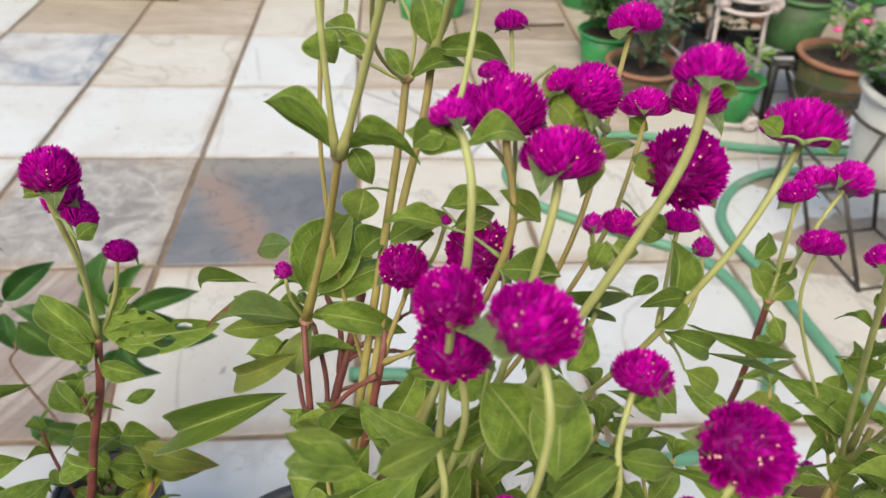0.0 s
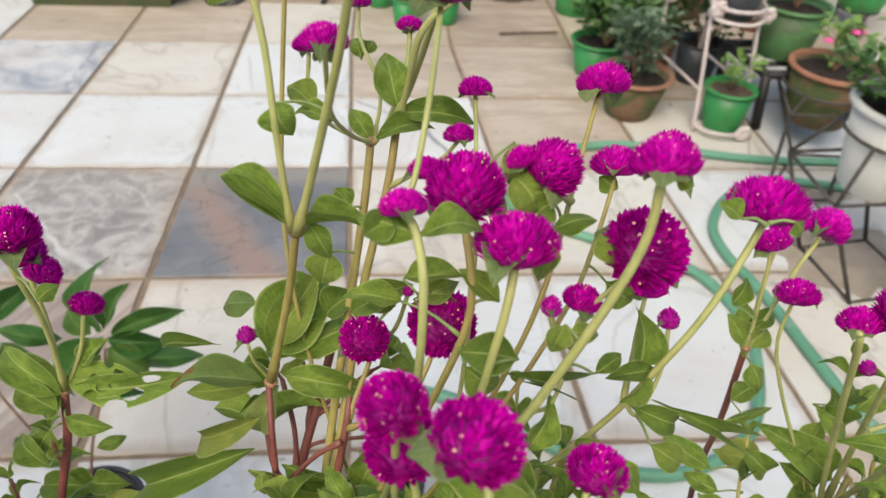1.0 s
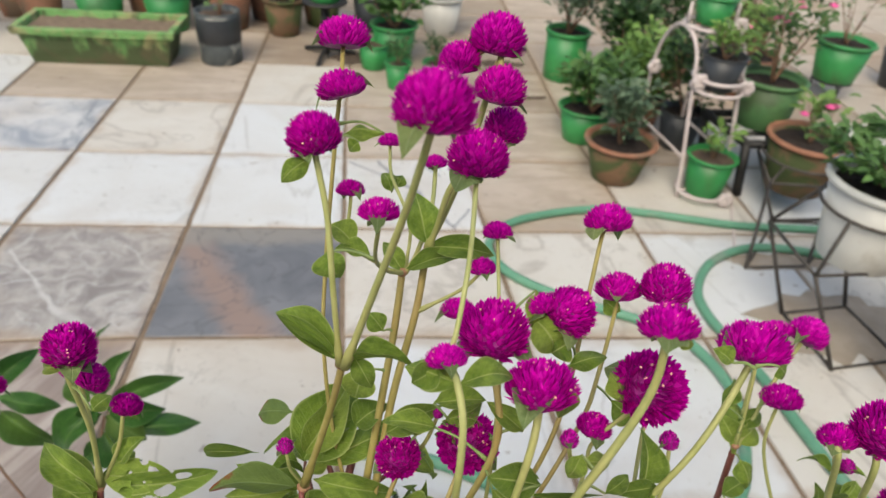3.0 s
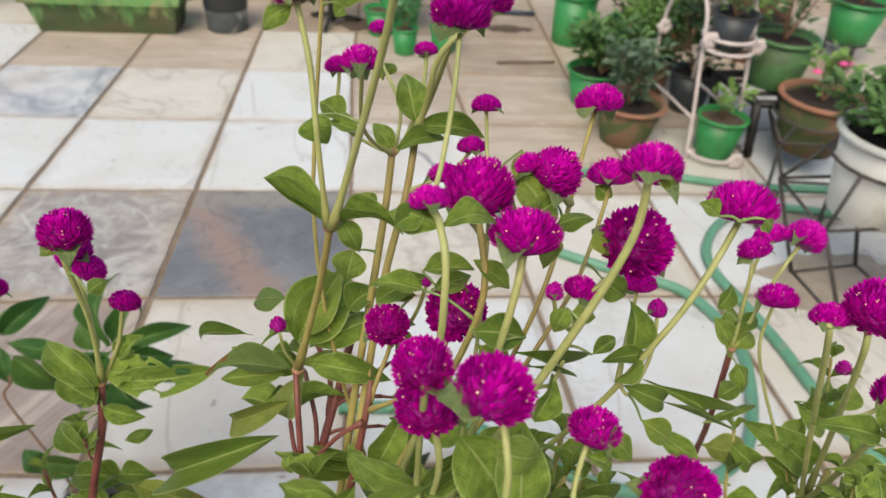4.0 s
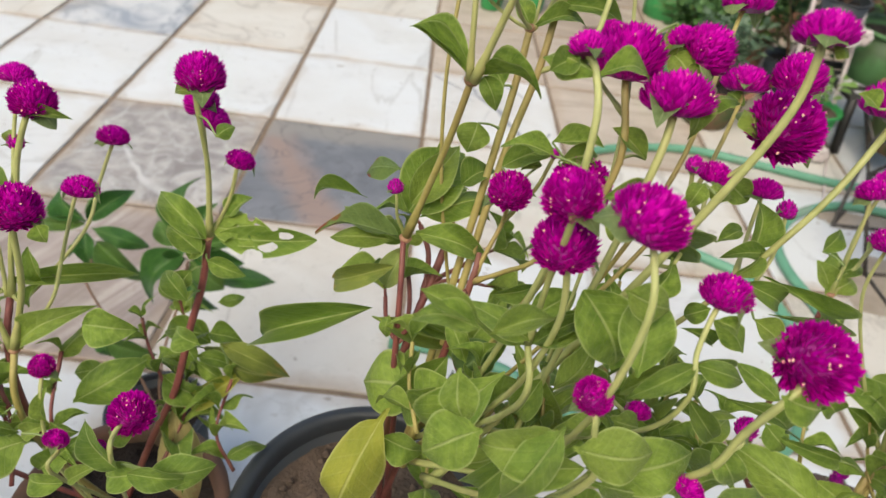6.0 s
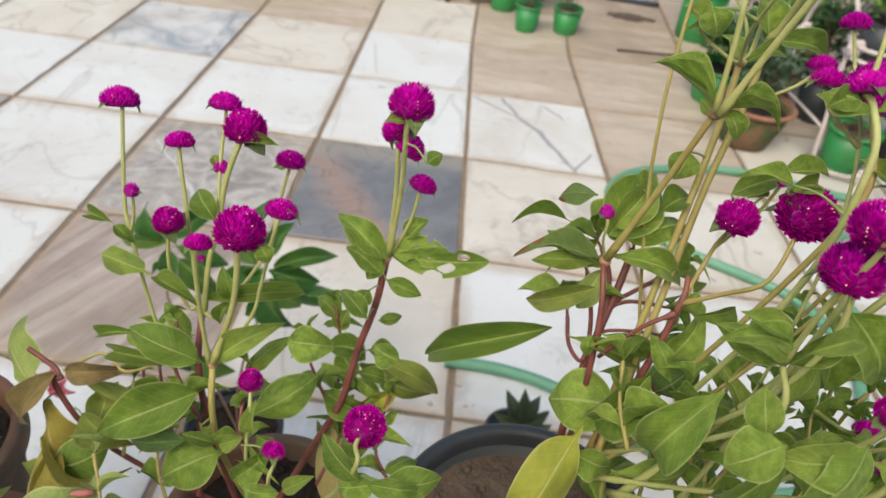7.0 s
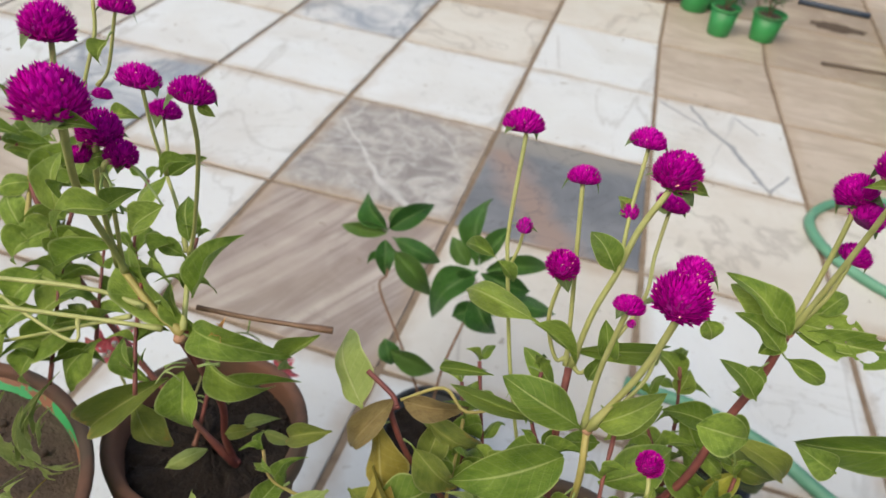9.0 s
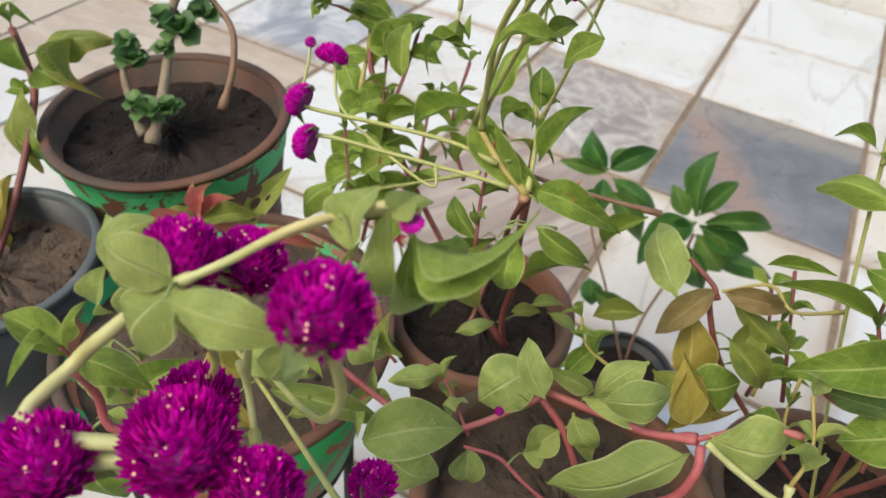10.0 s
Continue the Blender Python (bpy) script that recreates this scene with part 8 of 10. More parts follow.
leaf(amaranth_bushy, (0.413, -1.756, 0.907), (0.440, -1.757, 0.907), 0.0244, face=(0, -0.75, 0.65), kind=1)
leaf(amaranth_bushy, (0.456, -1.681, 0.915), (0.426, -1.667, 0.931), 0.0174)
leaf(amaranth_bushy, (0.456, -1.681, 0.915), (0.447, -1.691, 0.904), 0.0139)
leaf(amaranth_bushy, (0.459, -1.677, 0.921), (0.501, -1.679, 0.920), 0.0209, face=(0, -0.75, 0.65), kind=3)
leaf(amaranth_bushy, (0.461, -1.680, 0.917), (0.475, -1.669, 0.931), 0.0139)
leaf(amaranth_bushy, (0.450, -1.695, 0.899), (0.444, -1.703, 0.890), 0.0139)
leaf(amaranth_bushy, (0.466, -1.688, 1.019), (0.452, -1.687, 1.020), 0.0087)
leaf(amaranth_bushy, (0.479, -1.702, 1.004), (0.487, -1.697, 1.009), 0.0104, face=(0, -0.75, 0.65))
leaf(amaranth_tall, (0.616, -1.856, 1.047), (0.595, -1.854, 1.050), 0.0101)
leaf(amaranth_tall, (0.619, -1.857, 1.046), (0.640, -1.851, 1.053), 0.0101)
leaf(amaranth_tall, (0.622, -1.870, 1.015), (0.603, -1.877, 1.007), 0.0211, face=(0, -0.75, 0.65), kind=2)
leaf(amaranth_tall, (0.648, -1.870, 1.015), (0.621, -1.874, 1.010), 0.0192, face=(0, -0.75, 0.65), kind=1)
leaf(amaranth_tall, (0.652, -1.871, 1.013), (0.681, -1.871, 1.013), 0.0211, face=(0, -0.75, 0.65), kind=2)
leaf(amaranth_tall, (0.612, -1.858, 1.030), (0.615, -1.870, 1.016), 0.0153, face=(0, -0.75, 0.65), kind=2)
leaf(amaranth_tall, (0.655, -1.817, 1.034), (0.674, -1.834, 1.012), 0.0281, face=(0, -0.9, 0.3), bend=0.1, kind=1)
leaf(amaranth_tall, (0.662, -1.838, 1.055), (0.679, -1.841, 1.051), 0.0153, face=(0, -0.75, 0.65), kind=2)
leaf(amaranth_tall, (0.596, -1.850, 1.055), (0.616, -1.854, 1.049), 0.0092)
leaf(amaranth_tall, (0.643, -1.756, 1.052), (0.622, -1.754, 1.056), 0.0110)
leaf(amaranth_tall, (0.598, -1.711, 1.109), (0.602, -1.718, 1.100), 0.0147, face=(0, -0.75, 0.65))
leaf(amaranth_tall, (0.593, -1.699, 1.006), (0.604, -1.696, 1.009), 0.0184, face=(0, -0.75, 0.65))
leaf(amaranth_tall, (0.730, -1.806, 1.001), (0.719, -1.798, 1.010), 0.0114, face=(0, -0.75, 0.65), bend=0.3)
leaf(amaranth_tall, (0.740, -1.786, 1.002), (0.753, -1.792, 0.996), 0.0120, face=(0, -0.75, 0.65), bend=0.3)
leaf(amaranth_tall, (0.714, -1.777, 1.034), (0.725, -1.772, 1.040), 0.0082)
leaf(amaranth_tall, (0.667, -1.862, 0.995), (0.676, -1.856, 1.001), 0.0097)
leaf(amaranth_tall, (0.665, -1.781, 1.044), (0.677, -1.787, 1.037), 0.0139, face=(0, -0.75, 0.65))
leaf(amaranth_tall, (0.608, -1.709, 0.998), (0.625, -1.703, 1.009), 0.0178, face=(0, -0.75, 0.65))
leaf(amaranth_tall, (0.677, -1.768, 1.063), (0.663, -1.761, 1.072), 0.0093)
leaf(amaranth_slender, (0.851, -1.642, 0.938), (0.864, -1.632, 0.951), 0.0132)
leaf(amaranth_slender, (0.860, -1.652, 0.928), (0.881, -1.646, 0.935), 0.0132)
leaf(amaranth_slender, (0.849, -1.681, 0.894), (0.867, -1.675, 0.901), 0.0146, face=(0, -0.75, 0.65))
leaf(amaranth_slender, (0.900, -1.719, 0.856), (0.881, -1.710, 0.866), 0.0181, face=(0, -0.75, 0.65))
leaf(amaranth_slender, (0.907, -1.695, 0.885), (0.916, -1.681, 0.902), 0.0181, face=(0, -0.75, 0.65))
leaf(amaranth_slender, (0.891, -1.736, 0.836), (0.911, -1.743, 0.830), 0.0181, face=(0, -0.75, 0.65))
leaf(amaranth_slender, (0.927, -1.733, 0.842), (0.948, -1.749, 0.825), 0.0254, face=(0, -0.75, 0.65))
leaf(amaranth_slender, (0.881, -1.764, 0.918), (0.901, -1.762, 0.923), 0.0181, face=(0, -0.75, 0.65))
leaf(amaranth_slender, (0.883, -1.751, 0.819), (0.863, -1.742, 0.828), 0.0218, face=(0, -0.75, 0.65))
leaf(amaranth_slender, (0.840, -1.717, 0.851), (0.820, -1.710, 0.858), 0.0146, face=(0, -0.75, 0.65))
leaf(amaranth_slender, (0.855, -1.700, 0.872), (0.876, -1.713, 0.857), 0.0183, face=(0, -0.75, 0.65), bend=0.4)
leaf(amaranth_slender, (0.884, -1.746, 0.939), (0.897, -1.754, 0.931), 0.0181, face=(0, -0.75, 0.65))
leaf(amaranth_leggy, (0.164, -1.803, 0.998), (0.150, -1.814, 0.987), 0.0141, face=(0, -0.75, 0.65))
leaf(amaranth_leggy, (-0.054, -1.665, 0.892), (-0.079, -1.663, 0.903), 0.0259)
leaf(amaranth_leggy, (-0.052, -1.667, 0.889), (-0.023, -1.677, 0.868), 0.0259, face=(0, -0.75, 0.65))
leaf(amaranth_leggy, (-0.032, -1.706, 0.842), (-0.050, -1.727, 0.828), 0.0259, face=(0, -0.75, 0.65))
leaf(amaranth_leggy, (-0.019, -1.739, 0.804), (-0.041, -1.762, 0.789), 0.0302, face=(0, -0.75, 0.65))
leaf(amaranth_leggy, (-0.018, -1.742, 0.801), (0.001, -1.721, 0.815), 0.0259)
leaf(amaranth_leggy, (-0.044, -1.683, 0.870), (-0.074, -1.699, 0.865), 0.0173)
leaf(amaranth_leggy, (0.005, -1.665, 0.870), (-0.025, -1.673, 0.873), 0.0173)
stem(sapling, [(0.057, -1.200, 0.454), (0.065, -1.225, 0.423), (0.060, -1.243, 0.404), (0.118, -1.289, 0.338), (0.169, -1.333, 0.278), (0.207, -1.368, 0.233)], 0.0020, 0.0020, brown_stem)
stem(sapling, [(0.206, -1.190, 0.426), (0.203, -1.228, 0.383), (0.189, -1.285, 0.320), (0.188, -1.326, 0.268), (0.196, -1.349, 0.233)], 0.0023, 0.0023, brown_stem)
leaf(sapling, (0.049, -1.182, 0.476), (-0.007, -1.156, 0.520), 0.0435, look_of=glossy_green, face=(0, -0.7, 0.7))
leaf(sapling, (0.050, -1.180, 0.478), (0.109, -1.135, 0.514), 0.0398, look_of=glossy_green, face=(0, -0.7, 0.7))
leaf(sapling, (0.048, -1.185, 0.473), (-0.029, -1.201, 0.476), 0.0272, look_of=glossy_green, face=(0, -0.7, 0.7))
leaf(sapling, (0.058, -1.187, 0.468), (0.142, -1.188, 0.445), 0.0380, look_of=glossy_green, face=(0, -0.7, 0.7))
leaf(sapling, (0.063, -1.198, 0.455), (0.144, -1.227, 0.400), 0.0453, look_of=glossy_green, face=(0, -0.7, 0.7))
leaf(sapling, (0.048, -1.193, 0.464), (0.062, -1.229, 0.420), 0.0326, look_of=glossy_green, face=(0, -0.7, 0.7))
leaf(sapling, (0.049, -1.177, 0.482), (0.059, -1.151, 0.509), 0.0235, look_of=glossy_green, face=(0, -0.7, 0.7))
leaf(sapling, (0.057, -1.206, 0.447), (0.028, -1.224, 0.434), 0.0145, look_of=glossy_green, face=(0, -0.7, 0.7))
leaf(sapling, (0.199, -1.174, 0.446), (0.174, -1.104, 0.532), 0.0398, look_of=glossy_green, face=(0, -0.7, 0.7))
leaf(sapling, (0.203, -1.172, 0.447), (0.234, -1.119, 0.499), 0.0362, look_of=glossy_green, face=(0, -0.7, 0.7))
leaf(sapling, (0.204, -1.178, 0.440), (0.136, -1.243, 0.384), 0.0543, look_of=glossy_green, face=(0, -0.7, 0.7))
leaf(sapling, (0.208, -1.180, 0.437), (0.292, -1.175, 0.420), 0.0453, look_of=glossy_green, face=(0, -0.7, 0.7))
leaf(sapling, (0.210, -1.189, 0.426), (0.267, -1.208, 0.390), 0.0543, look_of=glossy_green, face=(0, -0.7, 0.7))
leaf(sapling, (0.205, -1.187, 0.429), (0.159, -1.205, 0.422), 0.0362, look_of=glossy_green, face=(0, -0.7, 0.7))
leaf(sapling, (0.214, -1.175, 0.441), (0.315, -1.137, 0.457), 0.0326, look_of=glossy_green, face=(0, -0.7, 0.7))
leaf(sapling, (0.206, -1.202, 0.412), (0.251, -1.238, 0.360), 0.0453, look_of=glossy_green, face=(0, -0.7, 0.7))
leaf(sapling, (0.088, -1.289, 0.344), (0.108, -1.314, 0.311), 0.0362, look_of=glossy_green, face=(0, -0.7, 0.7))
leaf(sapling, (0.101, -1.298, 0.332), (0.179, -1.298, 0.311), 0.0362, look_of=glossy_green, face=(0, -0.7, 0.7))
leaf(sapling, (0.181, -1.235, 0.381), (0.220, -1.211, 0.399), 0.0362, look_of=glossy_green, face=(0, -0.7, 0.7))
leaf(sapling, (0.235, -1.200, 0.408), (0.345, -1.184, 0.397), 0.0398, look_of=glossy_green, face=(0, -0.7, 0.7))
leaf(sapling, (0.186, -1.178, 0.445), (0.148, -1.158, 0.477), 0.0326, look_of=glossy_green, face=(0, -0.7, 0.7))
leaf(succulent, (0.652, -1.303, 0.276), (0.609, -1.292, 0.290), 0.0242, look_of=succulent_green, face=(0, -0.8, 0.5), bend=0.3)
leaf(succulent, (0.653, -1.299, 0.279), (0.627, -1.267, 0.321), 0.0260, look_of=succulent_green, face=(0, -0.8, 0.5), bend=0.3)
leaf(succulent, (0.655, -1.299, 0.280), (0.655, -1.262, 0.326), 0.0242, look_of=succulent_green, face=(0, -0.8, 0.5), bend=0.3)
leaf(succulent, (0.657, -1.301, 0.278), (0.682, -1.267, 0.319), 0.0242, look_of=succulent_green, face=(0, -0.8, 0.5), bend=0.3)
leaf(succulent, (0.659, -1.302, 0.276), (0.701, -1.280, 0.302), 0.0242, look_of=succulent_green, face=(0, -0.8, 0.5), bend=0.3)
leaf(succulent, (0.655, -1.305, 0.272), (0.608, -1.307, 0.272), 0.0223, look_of=succulent_green, face=(0, -0.8, 0.5), bend=0.3)
leaf(succulent, (0.659, -1.305, 0.273), (0.709, -1.296, 0.281), 0.0223, look_of=succulent_green, face=(0, -0.8, 0.5), bend=0.3)
leaf(succulent, (0.654, -1.302, 0.276), (0.641, -1.286, 0.297), 0.0279, look_of=succulent_green, face=(0, -0.8, 0.5), bend=0.3)
leaf(succulent, (0.658, -1.302, 0.276), (0.674, -1.285, 0.296), 0.0260, look_of=succulent_green, face=(0, -0.8, 0.5), bend=0.3)
stem(jade, [(-0.235, -1.678, 0.889), (-0.238, -1.708, 0.863), (-0.226, -1.732, 0.835), (-0.214, -1.761, 0.804), (-0.207, -1.786, 0.778)], 0.0036, 0.0047, bark)
stem(jade, [(-0.232, -1.677, 0.889), (-0.211, -1.687, 0.869), (-0.187, -1.693, 0.852), (-0.173, -1.712, 0.828), (-0.167, -1.738, 0.802)], 0.0027, 0.0030, brown_stem)
stem(jade, [(-0.256, -1.758, 0.826), (-0.243, -1.770, 0.809), (-0.215, -1.785, 0.783)], 0.0029, 0.0036, bark)
clump(jade, (-0.248, -1.753, 0.827), 0.0203, 11, 0)
clump(jade, (-0.219, -1.771, 0.797), 0.0218, 11, 1)
clump(jade, (-0.205, -1.761, 0.799), 0.0145, 11, 2)
clump(jade, (-0.222, -1.718, 0.846), 0.0232, 11, 3)
clump(jade, (-0.238, -1.720, 0.853), 0.0174, 11, 4)
clump(jade, (-0.211, -1.700, 0.858), 0.0165, 11, 5)
clump(jade, (-0.227, -1.689, 0.875), 0.0242, 11, 6)
clump(jade, (-0.248, -1.698, 0.877), 0.0242, 11, 7)
clump(jade, (-0.258, -1.747, 0.837), 0.0145, 11, 8)
clump(jade, (-0.229, -1.734, 0.835), 0.0126, 11, 9)
clump(jade, (-0.230, -1.772, 0.801), 0.0145, 11, 10)
stem(seedling, [(-0.094, -1.838, 0.808), (-0.084, -1.848, 0.793), (-0.077, -1.850, 0.773), (-0.072, -1.841, 0.741), (-0.068, -1.828, 0.708)], 0.0014, 0.0014, pink_stem)
leaf(seedling, (-0.088, -1.846, 0.798), (-0.105, -1.835, 0.816), 0.0147, look_of=pink_leaf)
leaf(seedling, (-0.086, -1.845, 0.798), (-0.095, -1.828, 0.817), 0.0139, look_of=pink_leaf)
leaf(seedling, (-0.086, -1.847, 0.796), (-0.122, -1.871, 0.791), 0.0139, look_of=pink_leaf)
leaf(seedling, (-0.084, -1.845, 0.796), (-0.054, -1.823, 0.803), 0.0164, look_of=yellow_green)
leaf(seedling, (-0.085, -1.844, 0.798), (-0.073, -1.824, 0.811), 0.0139, look_of=pink_leaf)
leaf(seedling, (-0.087, -1.847, 0.796), (-0.113, -1.856, 0.801), 0.0123, look_of=yellow_green)
leaf(seedling, (-0.081, -1.845, 0.795), (-0.052, -1.833, 0.792), 0.0123, look_of=pink_leaf)
leaf(seedling, (-0.015, -1.862, 0.834), (0.025, -1.847, 0.834), 0.0090, look_of=pink_leaf)
leaf(weeds, (0.012, -1.818, 0.732), (-0.021, -1.809, 0.754), 0.0014, look_of=pale_green, face=(0, -0.9, 0.4), bend=0.3, kind=2)
leaf(weeds, (0.007, -1.811, 0.741), (-0.025, -1.811, 0.753), 0.0014, look_of=pale_green, face=(0, -0.9, 0.4), bend=0.3, kind=2)
leaf(weeds, (0.023, -1.813, 0.733), (0.041, -1.806, 0.734), 0.0014, look_of=pale_green, face=(0, -0.9, 0.4), bend=0.3, kind=2)
leaf(weeds, (0.006, -1.808, 0.744), (-0.000, -1.792, 0.763), 0.0014, look_of=pale_green, face=(0, -0.9, 0.4), bend=0.3, kind=2)
leaf(weeds, (0.011, -1.819, 0.732), (-0.027, -1.799, 0.766), 0.0014, look_of=pale_green, face=(0, -0.9, 0.4), bend=0.3, kind=2)
leaf(weeds, (0.023, -1.812, 0.734), (0.044, -1.807, 0.731), 0.0014, look_of=pale_green, face=(0, -0.9, 0.4), bend=0.3, kind=2)
leaf(weeds, (0.021, -1.814, 0.733), (-0.009, -1.798, 0.760), 0.0014, look_of=pale_green, face=(0, -0.9, 0.4), bend=0.3, kind=2)
leaf(weeds, (0.018, -1.813, 0.735), (0.034, -1.814, 0.727), 0.0014, look_of=pale_green, face=(0, -0.9, 0.4), bend=0.3, kind=2)
leaf(weeds, (0.023, -1.813, 0.733), (-0.005, -1.815, 0.741), 0.0014, look_of=pale_green, face=(0, -0.9, 0.4), bend=0.3, kind=2)
leaf(weeds, (0.013, -1.802, 0.747), (0.003, -1.784, 0.770), 0.0014, look_of=pale_green, face=(0, -0.9, 0.4), bend=0.3, kind=2)
leaf(weeds, (0.016, -1.816, 0.732), (-0.003, -1.836, 0.719), 0.0014, look_of=pale_green, face=(0, -0.9, 0.4), bend=0.3, kind=2)
leaf(weeds, (0.017, -1.804, 0.745), (0.012, -1.788, 0.763), 0.0014, look_of=pale_green, face=(0, -0.9, 0.4), bend=0.3, kind=2)
leaf(weeds, (0.023, -1.813, 0.733), (0.031, -1.818, 0.725), 0.0014, look_of=pale_green, face=(0, -0.9, 0.4), bend=0.3, kind=2)
leaf(weeds, (0.018, -1.806, 0.742), (0.013, -1.795, 0.755), 0.0014, look_of=pale_green, face=(0, -0.9, 0.4), bend=0.3, kind=2)
leaf(weeds, (0.018, -1.816, 0.732), (-0.003, -1.785, 0.771), 0.0014, look_of=pale_green, face=(0, -0.9, 0.4), bend=0.3, kind=2)
leaf(weeds, (0.005, -1.803, 0.750), (0.011, -1.771, 0.780), 0.0014, look_of=pale_green, face=(0, -0.9, 0.4), bend=0.3, kind=2)
leaf(weeds, (0.009, -1.820, 0.732), (0.002, -1.791, 0.763), 0.0014, look_of=pale_green, face=(0, -0.9, 0.4), bend=0.3, kind=2)
leaf(weeds, (0.012, -1.807, 0.743), (0.003, -1.794, 0.759), 0.0014, look_of=pale_green, face=(0, -0.9, 0.4), bend=0.3, kind=2)
leaf(weeds, (0.025, -1.812, 0.733), (-0.003, -1.802, 0.754), 0.0014, look_of=pale_green, face=(0, -0.9, 0.4), bend=0.3, kind=2)
leaf(weeds, (0.006, -1.808, 0.744), (0.005, -1.789, 0.764), 0.0014, look_of=pale_green, face=(0, -0.9, 0.4), bend=0.3, kind=2)
stem(geranium, [(-0.017, -1.692, 0.716), (-0.001, -1.707, 0.694), (0.020, -1.717, 0.676), (0.039, -1.713, 0.671), (0.053, -1.701, 0.676)], 0.0013, 0.0013, green_stem)
stem(geranium, [(0.055, -1.690, 0.678), (0.048, -1.640, 0.690), (0.030, -1.560, 0.610), (0.015, -1.490, 0.480), (0.011, -1.467, 0.436)], 0.0011, 0.0011, green_stem)
for bx, by, bz, size in ((-0.017, -1.694, 0.722, 0.013), (-0.004, -1.688, 0.728, 0.012), (-0.028, -1.698, 0.716, 0.011), (-0.008, -1.701, 0.709, 0.010), (0.011, -1.467, 0.439, 0.020), (0.004, -1.463, 0.452, 0.017)):
    turn = 90 * bx * 60
    for k in range(5):
        a = radians(72 * k + turn)
        leaf(geranium, (bx, by, bz), (bx + size * math.cos(a), by + 0.3 * size * math.sin(a) - 0.004, bz + 0.9 * size * math.sin(a)), size * 0.55, look_of=coral_petal, face=(0, -0.9, 0.5), bend=0.1, kind=1, name="petal")
leaf(amaranth_leggy, (0.158, -1.770, 0.886), (0.161, -1.776, 0.896), 0.0085, look_of=orange_leaf, face=(0, -0.8, 0.6), bend=0.5, kind=4)
leaf(amaranth_leggy, (0.157, -1.771, 0.889), (0.166, -1.775, 0.891), 0.0080, look_of=orange_leaf, face=(0, -0.8, 0.6), bend=0.5, kind=5)
leaf(seedling, (-0.025, -1.853, 0.815), (0.013, -1.837, 0.818), 0.0090, look_of=pink_leaf, face=(0, -0.6, 0.8), kind=1)
leaf(seedling, (-0.036, -1.862, 0.806), (-0.016, -1.885, 0.780), 0.0150, look_of=pink_leaf, face=(0, -0.8, 0.6), kind=2)
stem(amaranth_young, [(-0.334, -1.797, 0.850), (-0.313, -1.807, 0.830), (-0.296, -1.820, 0.810), (-0.275, -1.866, 0.766), (-0.256, -1.908, 0.737), (-0.241, -1.940, 0.722)], 0.0031, 0.0031, red_stem)
leaf(amaranth_young, (-0.305, -1.810, 0.823), (-0.337, -1.801, 0.848), 0.0236)
leaf(amaranth_young, (-0.305, -1.806, 0.827), (-0.277, -1.797, 0.822), 0.0331, face=(0, -0.75, 0.65))
leaf(amaranth_young, (-0.307, -1.796, 0.837), (-0.264, -1.758, 0.850), 0.0284, look_of=yellow_green, face=(0, -0.75, 0.65))
leaf(amaranth_young, (-0.288, -1.773, 0.849), (-0.263, -1.801, 0.812), 0.0331, look_of=yellow_green, face=(0, -0.9, 0.3))
leaf(amaranth_young, (-0.307, -1.816, 0.820), (-0.284, -1.863, 0.765), 0.0331, look_of=yellow_green, face=(0, -0.9, 0.3))
leaf(amaranth_young, (-0.286, -1.868, 0.762), (-0.252, -1.911, 0.706), 0.0354, look_of=yellow_leaf, face=(0, -0.9, 0.3))
leaf(amaranth_young, (-0.307, -1.838, 0.799), (-0.270, -1.851, 0.770), 0.0284, face=(0, -0.9, 0.3))
leaf(amaranth_young, (-0.297, -1.819, 0.812), (-0.324, -1.829, 0.815), 0.0142)
stem(amaranth_tall, [(0.608, -1.687, 0.955), (0.601, -1.705, 0.933), (0.593, -1.722, 0.910), (0.587, -1.734, 0.872), (0.587, -1.744, 0.802), (0.591, -1.753, 0.726)], 0.0023, 0.0027, red_stem)
stem(amaranth_tall, [(0.629, -1.695, 0.944), (0.613, -1.702, 0.935), (0.600, -1.708, 0.929)], 0.0014, 0.0014, red_stem)
stem(amaranth_tall, [(0.626, -1.707, 0.930), (0.610, -1.707, 0.930), (0.598, -1.710, 0.926)], 0.0013, 0.0013, red_stem)
stem(amaranth_tall, [(0.625, -1.717, 0.916), (0.604, -1.718, 0.915), (0.594, -1.720, 0.913)], 0.0011, 0.0011, red_stem)
stem(amaranth_tall, [(0.589, -1.688, 0.953), (0.596, -1.699, 0.940), (0.596, -1.714, 0.921)], 0.0016, 0.0016, red_stem)
stem(amaranth_tall, [(0.574, -1.716, 0.919), (0.577, -1.726, 0.906), (0.585, -1.732, 0.899), (0.589, -1.727, 0.904)], 0.0013, 0.0013, red_stem)
stem(amaranth_tall, [(0.582, -1.698, 0.942), (0.588, -1.714, 0.921), (0.589, -1.727, 0.904)], 0.0014, 0.0014, red_stem)
sprig(amaranth_bushy, (0.403, -1.787, 0.801), (0.382, -1.740, 0.861), 0.024, 3, green, red_stem, 700)
sprig(amaranth_bushy, (0.361, -1.793, 0.793), (0.345, -1.752, 0.846), 0.024, 3, green, red_stem, 701)
sprig(amaranth_bushy, (0.357, -1.766, 0.833), (0.334, -1.729, 0.881), 0.021, 3, green, red_stem, 707)
sprig(amaranth_leggy, (0.113, -1.801, 0.842), (0.099, -1.760, 0.891), 0.020, 3, green, red_stem, 710)
sprig(amaranth_leggy, (0.123, -1.755, 0.877), (0.119, -1.729, 0.908), 0.018, 2, green, red_stem, 713)
sprig(amaranth_tall, (0.662, -1.800, 0.800), (0.678, -1.770, 0.868), 0.042, 3, green, olive_stem, 801)
